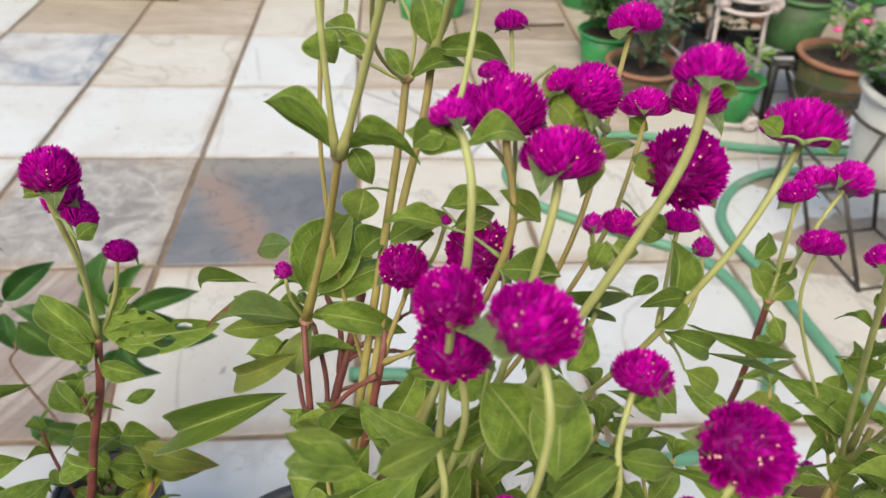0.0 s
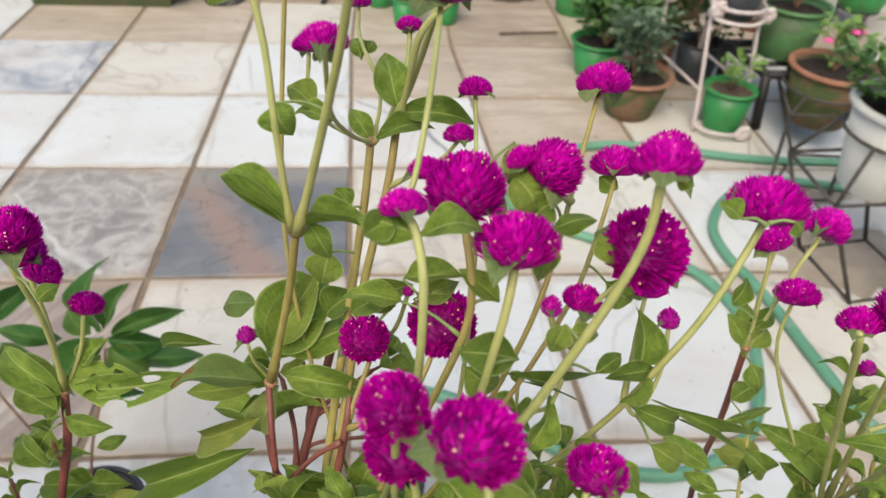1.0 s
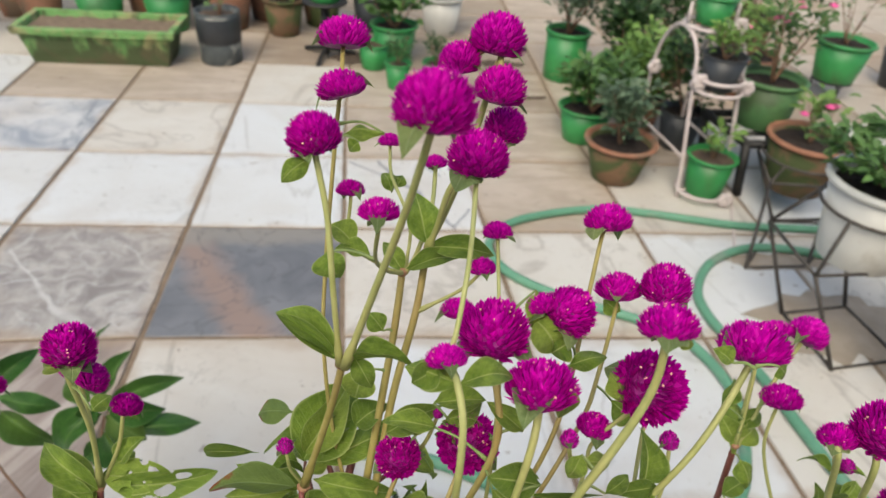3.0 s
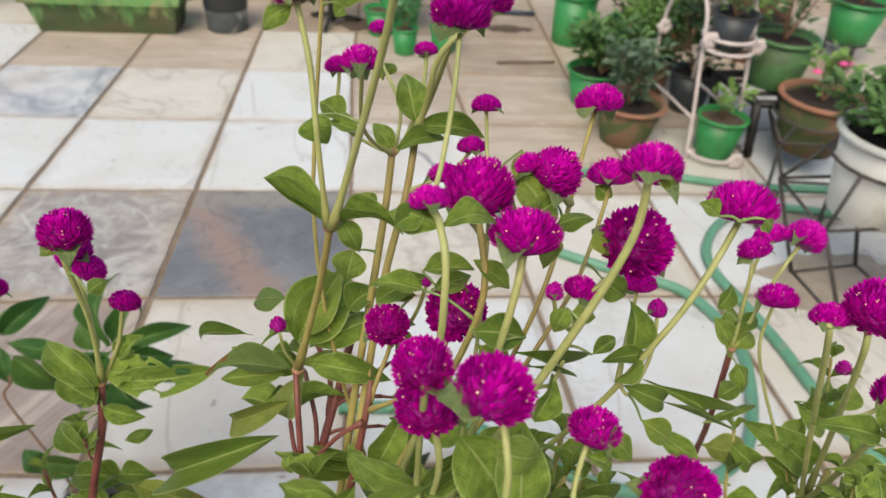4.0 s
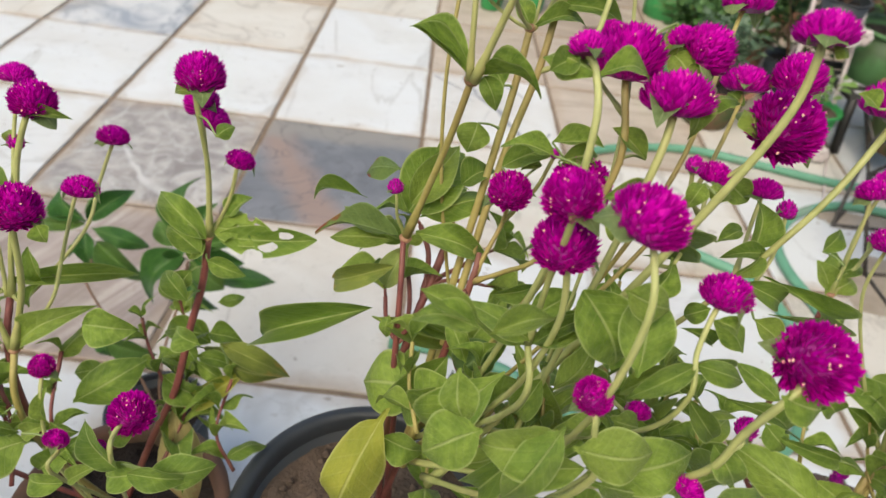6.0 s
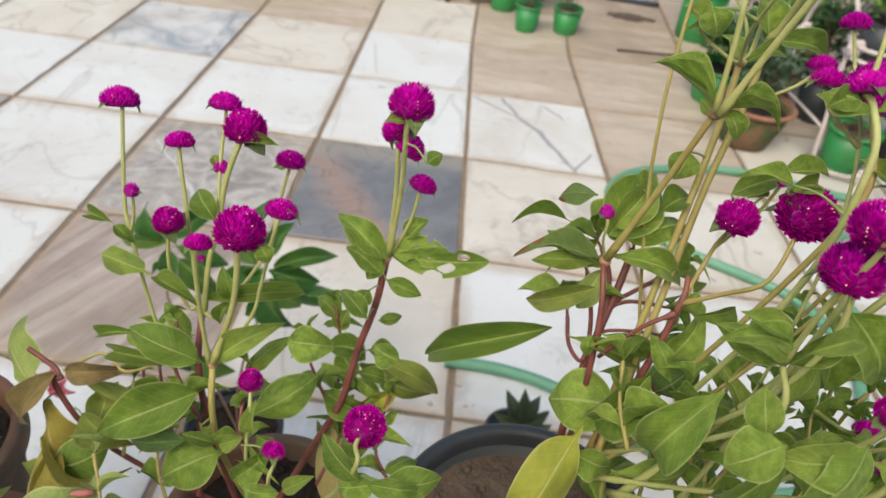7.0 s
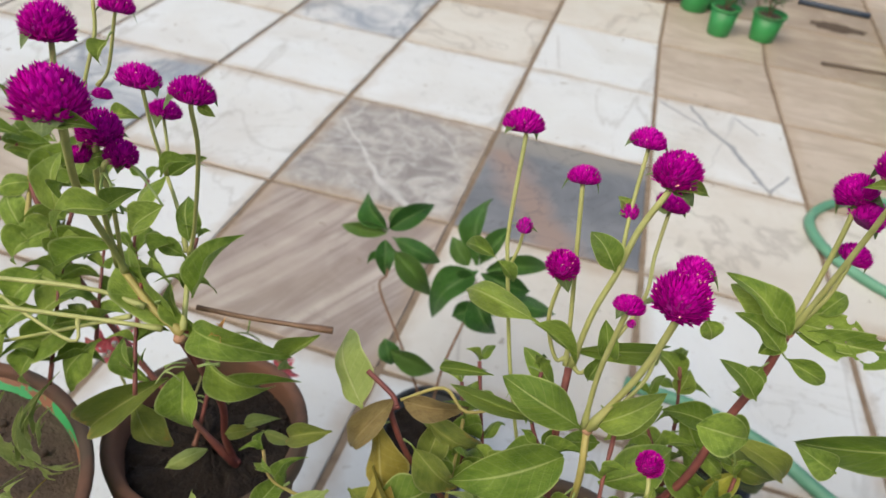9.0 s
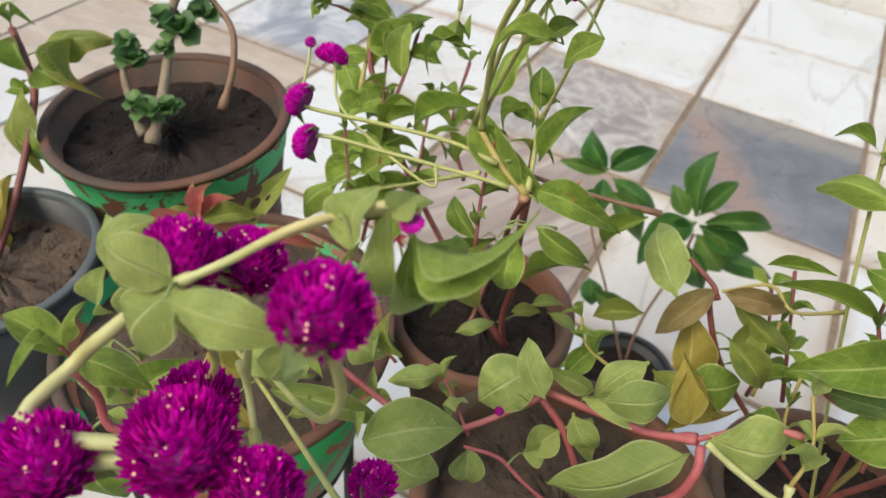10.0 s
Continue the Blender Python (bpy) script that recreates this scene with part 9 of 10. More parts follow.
sprig(amaranth_tall, (0.712, -1.800, 0.812), (0.722, -1.772, 0.880), 0.040, 3, green, olive_stem, 802)
sprig(amaranth_tall, (0.632, -1.790, 0.790), (0.612, -1.762, 0.850), 0.042, 3, green, olive_stem, 803)
sprig(amaranth_tall, (0.752, -1.790, 0.850), (0.768, -1.762, 0.905), 0.032, 3, green, olive_stem, 804)
sprig(amaranth_tall, (0.708, -1.815, 0.911), (0.715, -1.780, 0.954), 0.032, 3, green, olive_stem, 676)
sprig(amaranth_tall, (0.737, -1.816, 0.913), (0.733, -1.788, 0.947), 0.029, 3, green, olive_stem, 677)
sprig(amaranth_tall, (0.674, -1.813, 0.909), (0.662, -1.783, 0.945), 0.032, 3, green, olive_stem, 678)
sprig(amaranth_tall, (0.650, -1.799, 0.890), (0.652, -1.769, 0.927), 0.028, 2, green, olive_stem, 680)
sprig(amaranth_tall, (0.690, -1.756, 0.802), (0.694, -1.704, 0.867), 0.045, 3, green, olive_stem, 683)
sprig(amaranth_tall, (0.731, -1.752, 0.806), (0.728, -1.703, 0.868), 0.045, 3, green, olive_stem, 684)
sprig(amaranth_tall, (0.727, -1.796, 0.879), (0.722, -1.746, 0.942), 0.034, 3, green, olive_stem, 685)
sprig(amaranth_tall, (0.645, -1.755, 0.803), (0.632, -1.714, 0.855), 0.045, 2, green, olive_stem, 686)
sprig(amaranth_tall, (0.702, -1.735, 0.926), (0.704, -1.714, 0.952), 0.026, 2, green, olive_stem, 687)
sprig(amaranth_tall, (0.602, -1.803, 0.913), (0.594, -1.774, 0.947), 0.029, 2, green, olive_stem, 744)
sprig(amaranth_tall, (0.634, -1.806, 0.913), (0.628, -1.781, 0.943), 0.032, 2, green, olive_stem, 745)
sprig(amaranth_tall, (0.687, -1.809, 0.916), (0.689, -1.779, 0.953), 0.029, 3, green, olive_stem, 746)
sprig(amaranth_tall, (0.715, -1.809, 0.920), (0.723, -1.782, 0.953), 0.026, 3, green, olive_stem, 747)
sprig(amaranth_slender, (0.921, -1.755, 0.816), (0.935, -1.712, 0.871), 0.036, 3, green, olive_stem, 694)
sprig(amaranth_slender, (0.906, -1.798, 0.881), (0.908, -1.761, 0.926), 0.030, 3, green, olive_stem, 695)
sprig(amaranth_slender, (0.907, -1.755, 0.815), (0.891, -1.712, 0.865), 0.033, 3, green, olive_stem, 696)
sprig(amaranth_slender, (0.854, -1.731, 0.831), (0.860, -1.694, 0.877), 0.026, 2, green, olive_stem, 697)
sprig(amaranth_slender, (0.912, -1.701, 0.887), (0.919, -1.675, 0.924), 0.030, 2, green, olive_stem, 698)
sprig(amaranth_slender, (0.886, -1.800, 0.878), (0.887, -1.766, 0.917), 0.030, 3, green, olive_stem, 699)
sprig(amaranth_bushy, (0.425, -1.746, 0.748), (0.437, -1.704, 0.801), 0.033, 3, green, red_stem, 702)
sprig(amaranth_bushy, (0.478, -1.741, 0.753), (0.469, -1.701, 0.804), 0.033, 3, green, red_stem, 703)
sprig(amaranth_bushy, (0.299, -1.741, 0.753), (0.285, -1.696, 0.810), 0.033, 2, green, red_stem, 705)
sprig(amaranth_bushy, (0.429, -1.711, 0.780), (0.420, -1.658, 0.844), 0.0306, 3, green, red_stem, 706)
sprig(amaranth_bushy, (0.429, -1.715, 0.795), (0.404, -1.684, 0.837), 0.025, 2, green, red_stem, 708)
sprig(amaranth_bushy, (0.320, -1.738, 0.759), (0.293, -1.686, 0.824), 0.031, 3, green, red_stem, 709)
sprig(amaranth_leggy, (0.001, -1.769, 0.761), (-0.019, -1.702, 0.841), 0.037, 3, green, red_stem, 711)
sprig(amaranth_leggy, (0.024, -1.739, 0.788), (0.010, -1.688, 0.850), 0.033, 3, green, red_stem, 714)
sprig(amaranth_leggy, (0.054, -1.706, 0.804), (0.022, -1.650, 0.870), 0.031, 3, green, red_stem, 717)
sprig(amaranth_leggy, (0.026, -1.812, 0.847), (0.006, -1.789, 0.879), 0.018, 2, green, red_stem, 720)
sprig(amaranth_leggy, (-0.010, -1.719, 0.821), (-0.037, -1.677, 0.874), 0.030, 2, green, red_stem, 722)
sprig(amaranth_sprawling, (0.298, -1.765, 0.782), (0.295, -1.729, 0.816), 0.025, 2, green, olive_stem, 723)
sprig(amaranth_sprawling, (0.322, -1.842, 0.818), (0.314, -1.809, 0.851), 0.026, 2, pale_green, olive_stem, 724)
sprig(amaranth_sprawling, (0.215, -1.800, 0.790), (0.187, -1.791, 0.812), 0.021, 2, green, olive_stem, 725)
sprig(amaranth_sprawling, (0.330, -1.780, 0.757), (0.319, -1.745, 0.797), 0.029, 2, green, olive_stem, 726)
leaf(amaranth_drooping, (0.163, -1.987, 1.018), (0.160, -1.975, 1.031), 0.0157, look_of=pale_green, face=(0, -0.9, 0.5), kind=1)
leaf(amaranth_drooping, (0.168, -1.978, 1.025), (0.172, -1.971, 1.030), 0.0099, look_of=pale_green, face=(0, -0.9, 0.5))
leaf(amaranth_drooping, (0.086, -2.009, 0.994), (0.098, -1.999, 1.005), 0.0133, look_of=pale_green, face=(0, -0.9, 0.5), kind=2)
leaf(amaranth_drooping, (0.090, -2.010, 0.990), (0.088, -2.018, 0.973), 0.0100, look_of=pale_green, face=(0, -0.9, 0.5))
leaf(amaranth_drooping, (0.128, -2.018, 1.007), (0.161, -2.015, 1.012), 0.0142, look_of=pale_green, face=(0, -0.7, 0.8), kind=2)
leaf(amaranth_drooping, (0.142, -1.986, 0.966), (0.123, -1.991, 0.929), 0.0160, look_of=pale_green, face=(0, -0.9, 0.5), kind=2)
leaf(amaranth_drooping, (0.020, -1.930, 0.764), (0.035, -1.938, 0.749), 0.0213, look_of=yellow_leaf, face=(0, -0.9, 0.4))
leaf(amaranth_drooping, (-0.058, -1.959, 0.775), (-0.032, -1.967, 0.756), 0.0213, look_of=pale_green, face=(0, -0.9, 0.4))
leaf(amaranth_drooping, (0.066, -1.871, 0.796), (0.091, -1.870, 0.784), 0.0249, look_of=pale_green, face=(0, -0.9, 0.4))
leaf(amaranth_drooping, (0.020, -1.900, 0.804), (0.056, -1.911, 0.779), 0.0367, look_of=pale_green, face=(0, -0.9, 0.5), kind=1)
leaf(amaranth_drooping, (0.002, -1.945, 0.765), (0.030, -1.940, 0.759), 0.0300, look_of=pale_green, kind=2)
stem(amaranth_drooping, [(0.168, -1.970, 1.017), (0.165, -1.970, 1.019), (0.160, -1.973, 1.019), (0.151, -1.990, 1.023), (0.132, -2.001, 1.008), (0.122, -2.010, 1.002)], 0.0013, 0.0013, pale_stem)
leaf(amaranth_drooping, (0.122, -2.010, 1.002), (0.101, -2.017, 1.010), 0.0166, look_of=pale_green, face=(0, -0.9, 0.5), kind=2)
leaf(amaranth_drooping, (0.124, -2.010, 1.002), (0.111, -2.027, 0.982), 0.0211, look_of=pale_green, face=(0, -0.9, 0.5), kind=2)
leaf(amaranth_drooping, (0.127, -2.009, 1.002), (0.155, -2.010, 1.000), 0.0128, look_of=pale_green, face=(0, -0.8, 0.6), kind=1)
sprig(amaranth_drooping, (-0.026, -1.981, 0.740), (-0.040, -1.948, 0.776), 0.025, 2, pale_green, pink_stem, 743)
sprig(amaranth_sprawling, (0.159, -1.880, 0.771), (0.133, -1.867, 0.794), 0.030, 1, pale_green, pink_stem, 748)
sprig(amaranth_sprawling, (0.077, -1.916, 0.765), (0.095, -1.894, 0.781), 0.030, 1, pale_green, pink_stem, 749)
sprig(amaranth_sprawling, (0.106, -1.879, 0.805), (0.084, -1.870, 0.824), 0.020, 1, pale_green, pink_stem, 750)
sprig(amaranth_sprawling, (0.081, -1.927, 0.774), (0.061, -1.920, 0.790), 0.023, 1, pale_green, pink_stem, 751)
leaf(amaranth_tall, (0.610, -1.739, 1.075), (0.617, -1.747, 1.065), 0.0115, face=(0, -0.9, 0.4), bend=0.2)
leaf(amaranth_tall, (0.603, -1.738, 1.075), (0.577, -1.724, 1.089), 0.0128, face=(0, -0.5, 0.8), bend=0.3, kind=0)
joint(amaranth_tall, (0.605, -1.740, 1.073), 0.0034)
joint(amaranth_tall, (0.583, -1.725, 0.972), 0.0034)
joint(amaranth_tall, (0.682, -1.858, 0.998), 0.0025)
joint(amaranth_bushy, (0.458, -1.681, 0.916), 0.0034)
joint(amaranth_bushy, (0.365, -1.754, 0.875), 0.0033)
joint(amaranth_tall, (0.631, -1.678, 1.074), 0.0030)
joint(amaranth_slender, (0.859, -1.660, 0.918), 0.0030)
joint(amaranth_leggy, (0.129, -1.773, 0.869), 0.0039)
sprig(amaranth_slender, (0.865, -1.778, 0.977), (0.862, -1.782, 0.986), 0.030, 1, green, green_stem, 65)
sprig(amaranth_slender, (0.901, -1.779, 0.902), (0.907, -1.774, 0.908), 0.030, 1, green, green_stem, 68)
sprig(amaranth_leggy, (0.047, -1.720, 0.946), (0.048, -1.724, 0.937), 0.030, 1, green, green_stem, 86)
sprig(amaranth_leggy, (-0.066, -1.653, 0.910), (-0.069, -1.647, 0.918), 0.030, 1, green, olive_stem, 87)
sprig(amaranth_leggy, (-0.082, -1.677, 0.896), (-0.091, -1.680, 0.898), 0.030, 1, green, red_stem, 91)
sprig(amaranth_drooping, (0.073, -2.025, 0.944), (0.074, -2.026, 0.957), 0.030, 1, green, pink_stem, 97)
sprig(amaranth_sprawling, (0.079, -1.898, 0.801), (0.070, -1.899, 0.805), 0.030, 1, green, pink_stem, 100)
sprig(amaranth_young, (-0.334, -1.797, 0.850), (-0.341, -1.794, 0.857), 0.030, 1, green, red_stem, 116)
sprig(amaranth_tall, (0.608, -1.687, 0.955), (0.610, -1.681, 0.963), 0.030, 1, green, red_stem, 117)
sprig(amaranth_tall, (0.629, -1.695, 0.944), (0.637, -1.691, 0.949), 0.030, 1, green, red_stem, 118)
sprig(amaranth_tall, (0.626, -1.707, 0.930), (0.636, -1.707, 0.930), 0.030, 1, green, red_stem, 119)
sprig(amaranth_tall, (0.625, -1.717, 0.916), (0.635, -1.717, 0.916), 0.030, 1, green, red_stem, 120)
sprig(amaranth_tall, (0.589, -1.688, 0.953), (0.585, -1.682, 0.960), 0.030, 1, green, red_stem, 121)
sprig(amaranth_tall, (0.574, -1.716, 0.919), (0.572, -1.710, 0.927), 0.030, 1, green, red_stem, 122)
sprig(amaranth_tall, (0.582, -1.698, 0.942), (0.580, -1.692, 0.950), 0.030, 1, green, red_stem, 123)
sprig(amaranth_drooping, (0.168, -1.970, 1.017), (0.175, -1.970, 1.012), 0.030, 1, green, pale_stem, 175)
stem(amaranth_tall, [(0.669, -1.682, 1.077), (0.660, -1.683, 1.067), (0.638, -1.687, 1.056)], 0.0009, 0.0010, green_stem)
stem(amaranth_tall, [(0.653, -1.724, 1.086), (0.658, -1.729, 1.077), (0.671, -1.742, 1.067)], 0.0009, 0.0010, green_stem)
stem(amaranth_tall, [(0.698, -1.736, 1.093), (0.701, -1.733, 1.085), (0.709, -1.726, 1.076)], 0.0012, 0.0013, green_stem)
stem(amaranth_tall, [(0.685, -1.734, 1.097), (0.681, -1.730, 1.088), (0.672, -1.721, 1.079)], 0.0009, 0.0010, green_stem)
stem(amaranth_tall, [(0.693, -1.777, 1.066), (0.697, -1.775, 1.053), (0.706, -1.770, 1.041)], 0.0009, 0.0010, green_stem)
stem(amaranth_tall, [(0.751, -1.725, 1.027), (0.745, -1.739, 1.018), (0.732, -1.770, 1.010)], 0.0010, 0.0010, green_stem)
stem(amaranth_tall, [(0.668, -1.860, 0.995), (0.664, -1.860, 0.979), (0.653, -1.861, 0.962)], 0.0009, 0.0010, green_stem)
stem(amaranth_tall, [(0.696, -1.813, 0.962), (0.694, -1.805, 0.953), (0.689, -1.786, 0.944)], 0.0009, 0.0010, green_stem)
stem(amaranth_tall, [(0.646, -1.742, 1.043), (0.641, -1.741, 1.023), (0.630, -1.740, 1.003)], 0.0009, 0.0010, green_stem)
stem(amaranth_tall, [(0.630, -1.891, 0.993), (0.637, -1.882, 0.978), (0.653, -1.861, 0.962)], 0.0009, 0.0010, green_stem)
stem(amaranth_bushy, [(0.305, -1.699, 0.952), (0.304, -1.700, 0.939), (0.301, -1.703, 0.926)], 0.0009, 0.0010, green_stem)
stem(amaranth_slender, [(0.911, -1.735, 0.952), (0.904, -1.734, 0.941), (0.888, -1.733, 0.930)], 0.0013, 0.0015, green_stem)
stem(amaranth_slender, [(0.953, -1.664, 0.731), (0.940, -1.672, 0.709), (0.911, -1.691, 0.687)], 0.0009, 0.0010, green_stem)
stem(amaranth_slender, [(0.948, -1.670, 0.730), (0.937, -1.676, 0.709), (0.910, -1.691, 0.688)], 0.0009, 0.0010, green_stem)
stem(amaranth_leggy, [(0.125, -1.797, 1.063), (0.127, -1.802, 1.052), (0.133, -1.813, 1.042)], 0.0011, 0.0012, green_stem)
stem(amaranth_leggy, [(-0.036, -1.767, 0.916), (-0.032, -1.777, 0.905), (-0.021, -1.801, 0.895)], 0.0009, 0.0010, green_stem)
stem(amaranth_drooping, [(0.158, -2.028, 0.949), (0.149, -2.020, 0.934), (0.124, -2.000, 0.914)], 0.0015, 0.0016, green_stem)
stem(amaranth_tall, [(0.698, -1.780, 1.063), (0.700, -1.784, 1.063), (0.702, -1.787, 1.062)], 0.0005, 0.0007, leaf_stalk)
stem(amaranth_tall, [(0.732, -1.724, 1.032), (0.727, -1.722, 1.037), (0.723, -1.720, 1.039)], 0.0005, 0.0007, leaf_stalk)
stem(amaranth_tall, [(0.641, -1.745, 1.040), (0.635, -1.748, 1.035), (0.629, -1.752, 1.025)], 0.0005, 0.0007, leaf_stalk)
stem(amaranth_tall, [(0.648, -1.744, 1.042), (0.653, -1.748, 1.038), (0.659, -1.751, 1.030)], 0.0005, 0.0007, leaf_stalk)
stem(amaranth_tall, [(0.651, -1.745, 1.041), (0.655, -1.748, 1.037), (0.659, -1.751, 1.030)], 0.0005, 0.0007, leaf_stalk)
stem(amaranth_tall, [(0.612, -1.705, 1.034), (0.618, -1.703, 1.033), (0.624, -1.701, 1.030)], 0.0005, 0.0007, leaf_stalk)
stem(amaranth_tall, [(0.615, -1.682, 1.087), (0.614, -1.679, 1.086), (0.614, -1.676, 1.083)], 0.0005, 0.0007, leaf_stalk)
stem(amaranth_tall, [(0.621, -1.679, 1.148), (0.611, -1.673, 1.150), (0.600, -1.667, 1.146)], 0.0005, 0.0007, leaf_stalk)
stem(amaranth_tall, [(0.610, -1.680, 1.144), (0.605, -1.674, 1.144), (0.600, -1.669, 1.141)], 0.0005, 0.0007, leaf_stalk)
stem(amaranth_tall, [(0.626, -1.629, 1.090), (0.627, -1.631, 1.095), (0.627, -1.633, 1.099)], 0.0005, 0.0007, leaf_stalk)
stem(amaranth_tall, [(0.629, -1.628, 1.092), (0.628, -1.630, 1.096), (0.627, -1.632, 1.099)], 0.0005, 0.0007, leaf_stalk)
stem(amaranth_tall, [(0.624, -1.746, 1.037), (0.627, -1.749, 1.033), (0.629, -1.752, 1.025)], 0.0005, 0.0007, leaf_stalk)
stem(amaranth_tall, [(0.644, -1.740, 1.049), (0.651, -1.745, 1.043), (0.659, -1.751, 1.030)], 0.0005, 0.0007, leaf_stalk)
stem(amaranth_tall, [(0.667, -1.749, 1.040), (0.668, -1.753, 1.043), (0.668, -1.756, 1.044)], 0.0005, 0.0007, leaf_stalk)
stem(amaranth_tall, [(0.622, -1.694, 1.050), (0.625, -1.693, 1.050), (0.627, -1.692, 1.048)], 0.0005, 0.0007, leaf_stalk)
stem(amaranth_tall, [(0.684, -1.772, 1.095), (0.681, -1.772, 1.093), (0.679, -1.772, 1.089)], 0.0005, 0.0007, leaf_stalk)
stem(amaranth_tall, [(0.683, -1.738, 1.095), (0.674, -1.741, 1.095), (0.665, -1.744, 1.090)], 0.0005, 0.0007, leaf_stalk)
stem(amaranth_tall, [(0.697, -1.744, 1.088), (0.701, -1.740, 1.081), (0.705, -1.735, 1.070)], 0.0005, 0.0007, leaf_stalk)
stem(amaranth_tall, [(0.683, -1.731, 1.105), (0.674, -1.738, 1.101), (0.665, -1.744, 1.090)], 0.0005, 0.0007, leaf_stalk)
stem(amaranth_tall, [(0.697, -1.749, 1.080), (0.699, -1.745, 1.075), (0.702, -1.742, 1.065)], 0.0005, 0.0007, leaf_stalk)
stem(amaranth_tall, [(0.716, -1.767, 1.078), (0.720, -1.765, 1.077), (0.724, -1.764, 1.073)], 0.0005, 0.0007, leaf_stalk)
stem(amaranth_tall, [(0.757, -1.762, 1.094), (0.762, -1.762, 1.094), (0.766, -1.763, 1.092)], 0.0005, 0.0007, leaf_stalk)
stem(amaranth_tall, [(0.775, -1.764, 1.094), (0.771, -1.763, 1.094), (0.767, -1.762, 1.092)], 0.0005, 0.0007, leaf_stalk)
stem(amaranth_tall, [(0.682, -1.786, 1.053), (0.677, -1.789, 1.056), (0.671, -1.791, 1.056)], 0.0005, 0.0007, leaf_stalk)
stem(amaranth_bushy, [(0.456, -1.690, 0.910), (0.456, -1.687, 0.910), (0.457, -1.684, 0.908)], 0.0005, 0.0007, leaf_stalk)
stem(amaranth_bushy, [(0.460, -1.692, 0.907), (0.458, -1.688, 0.907), (0.457, -1.684, 0.905)], 0.0005, 0.0007, leaf_stalk)
stem(amaranth_bushy, [(0.451, -1.709, 0.886), (0.452, -1.701, 0.885), (0.453, -1.692, 0.880)], 0.0005, 0.0007, leaf_stalk)
stem(amaranth_bushy, [(0.449, -1.683, 0.829), (0.446, -1.695, 0.837), (0.443, -1.706, 0.839)], 0.0005, 0.0007, leaf_stalk)
stem(amaranth_bushy, [(0.447, -1.684, 0.827), (0.445, -1.695, 0.835), (0.442, -1.707, 0.836)], 0.0005, 0.0007, leaf_stalk)
stem(amaranth_bushy, [(0.443, -1.696, 0.813), (0.440, -1.700, 0.809), (0.437, -1.704, 0.801)], 0.0005, 0.0007, leaf_stalk)
stem(amaranth_bushy, [(0.443, -1.696, 0.813), (0.440, -1.700, 0.809), (0.437, -1.704, 0.801)], 0.0005, 0.0007, leaf_stalk)
stem(amaranth_bushy, [(0.458, -1.687, 0.824), (0.464, -1.694, 0.817), (0.469, -1.701, 0.804)], 0.0005, 0.0007, leaf_stalk)
stem(amaranth_bushy, [(0.443, -1.694, 0.816), (0.440, -1.699, 0.811), (0.437, -1.704, 0.801)], 0.0005, 0.0007, leaf_stalk)
stem(amaranth_bushy, [(0.369, -1.744, 0.886), (0.371, -1.746, 0.886), (0.374, -1.747, 0.885)], 0.0005, 0.0007, leaf_stalk)
stem(amaranth_bushy, [(0.333, -1.690, 0.925), (0.335, -1.695, 0.929), (0.338, -1.700, 0.931)], 0.0005, 0.0007, leaf_stalk)
stem(amaranth_bushy, [(0.398, -1.746, 0.966), (0.392, -1.746, 0.967), (0.386, -1.746, 0.965)], 0.0005, 0.0007, leaf_stalk)
stem(amaranth_bushy, [(0.363, -1.777, 0.845), (0.366, -1.773, 0.846), (0.368, -1.770, 0.845)], 0.0005, 0.0007, leaf_stalk)
stem(amaranth_bushy, [(0.367, -1.779, 0.843), (0.368, -1.774, 0.844), (0.368, -1.770, 0.843)], 0.0005, 0.0007, leaf_stalk)
stem(amaranth_bushy, [(0.401, -1.810, 0.880), (0.410, -1.810, 0.881), (0.419, -1.810, 0.877)], 0.0005, 0.0007, leaf_stalk)
stem(amaranth_bushy, [(0.326, -1.727, 0.880), (0.330, -1.728, 0.881), (0.334, -1.729, 0.881)], 0.0005, 0.0007, leaf_stalk)
stem(amaranth_bushy, [(0.374, -1.713, 0.895), (0.370, -1.710, 0.895), (0.365, -1.707, 0.893)], 0.0005, 0.0007, leaf_stalk)
stem(amaranth_bushy, [(0.247, -1.754, 0.816), (0.251, -1.751, 0.819), (0.255, -1.749, 0.820)], 0.0005, 0.0007, leaf_stalk)
stem(amaranth_bushy, [(0.270, -1.756, 0.812), (0.266, -1.754, 0.811), (0.263, -1.751, 0.807)], 0.0005, 0.0007, leaf_stalk)
stem(amaranth_slender, [(0.879, -1.761, 0.808), (0.885, -1.754, 0.811), (0.892, -1.748, 0.809)], 0.0005, 0.0007, leaf_stalk)
stem(amaranth_slender, [(0.910, -1.717, 0.860), (0.914, -1.718, 0.859), (0.918, -1.720, 0.856)], 0.0005, 0.0007, leaf_stalk)
stem(amaranth_slender, [(0.876, -1.732, 0.840), (0.885, -1.735, 0.840), (0.894, -1.738, 0.835)], 0.0005, 0.0007, leaf_stalk)
stem(amaranth_slender, [(0.838, -1.691, 0.881), (0.849, -1.692, 0.882), (0.860, -1.694, 0.877)], 0.0005, 0.0007, leaf_stalk)
stem(amaranth_slender, [(0.837, -1.700, 0.870), (0.848, -1.701, 0.872), (0.859, -1.701, 0.868)], 0.0005, 0.0007, leaf_stalk)
stem(amaranth_slender, [(0.862, -1.666, 0.911), (0.861, -1.663, 0.912), (0.860, -1.660, 0.911)], 0.0005, 0.0007, leaf_stalk)
stem(amaranth_slender, [(0.899, -1.686, 0.895), (0.906, -1.690, 0.898), (0.914, -1.694, 0.898)], 0.0005, 0.0007, leaf_stalk)
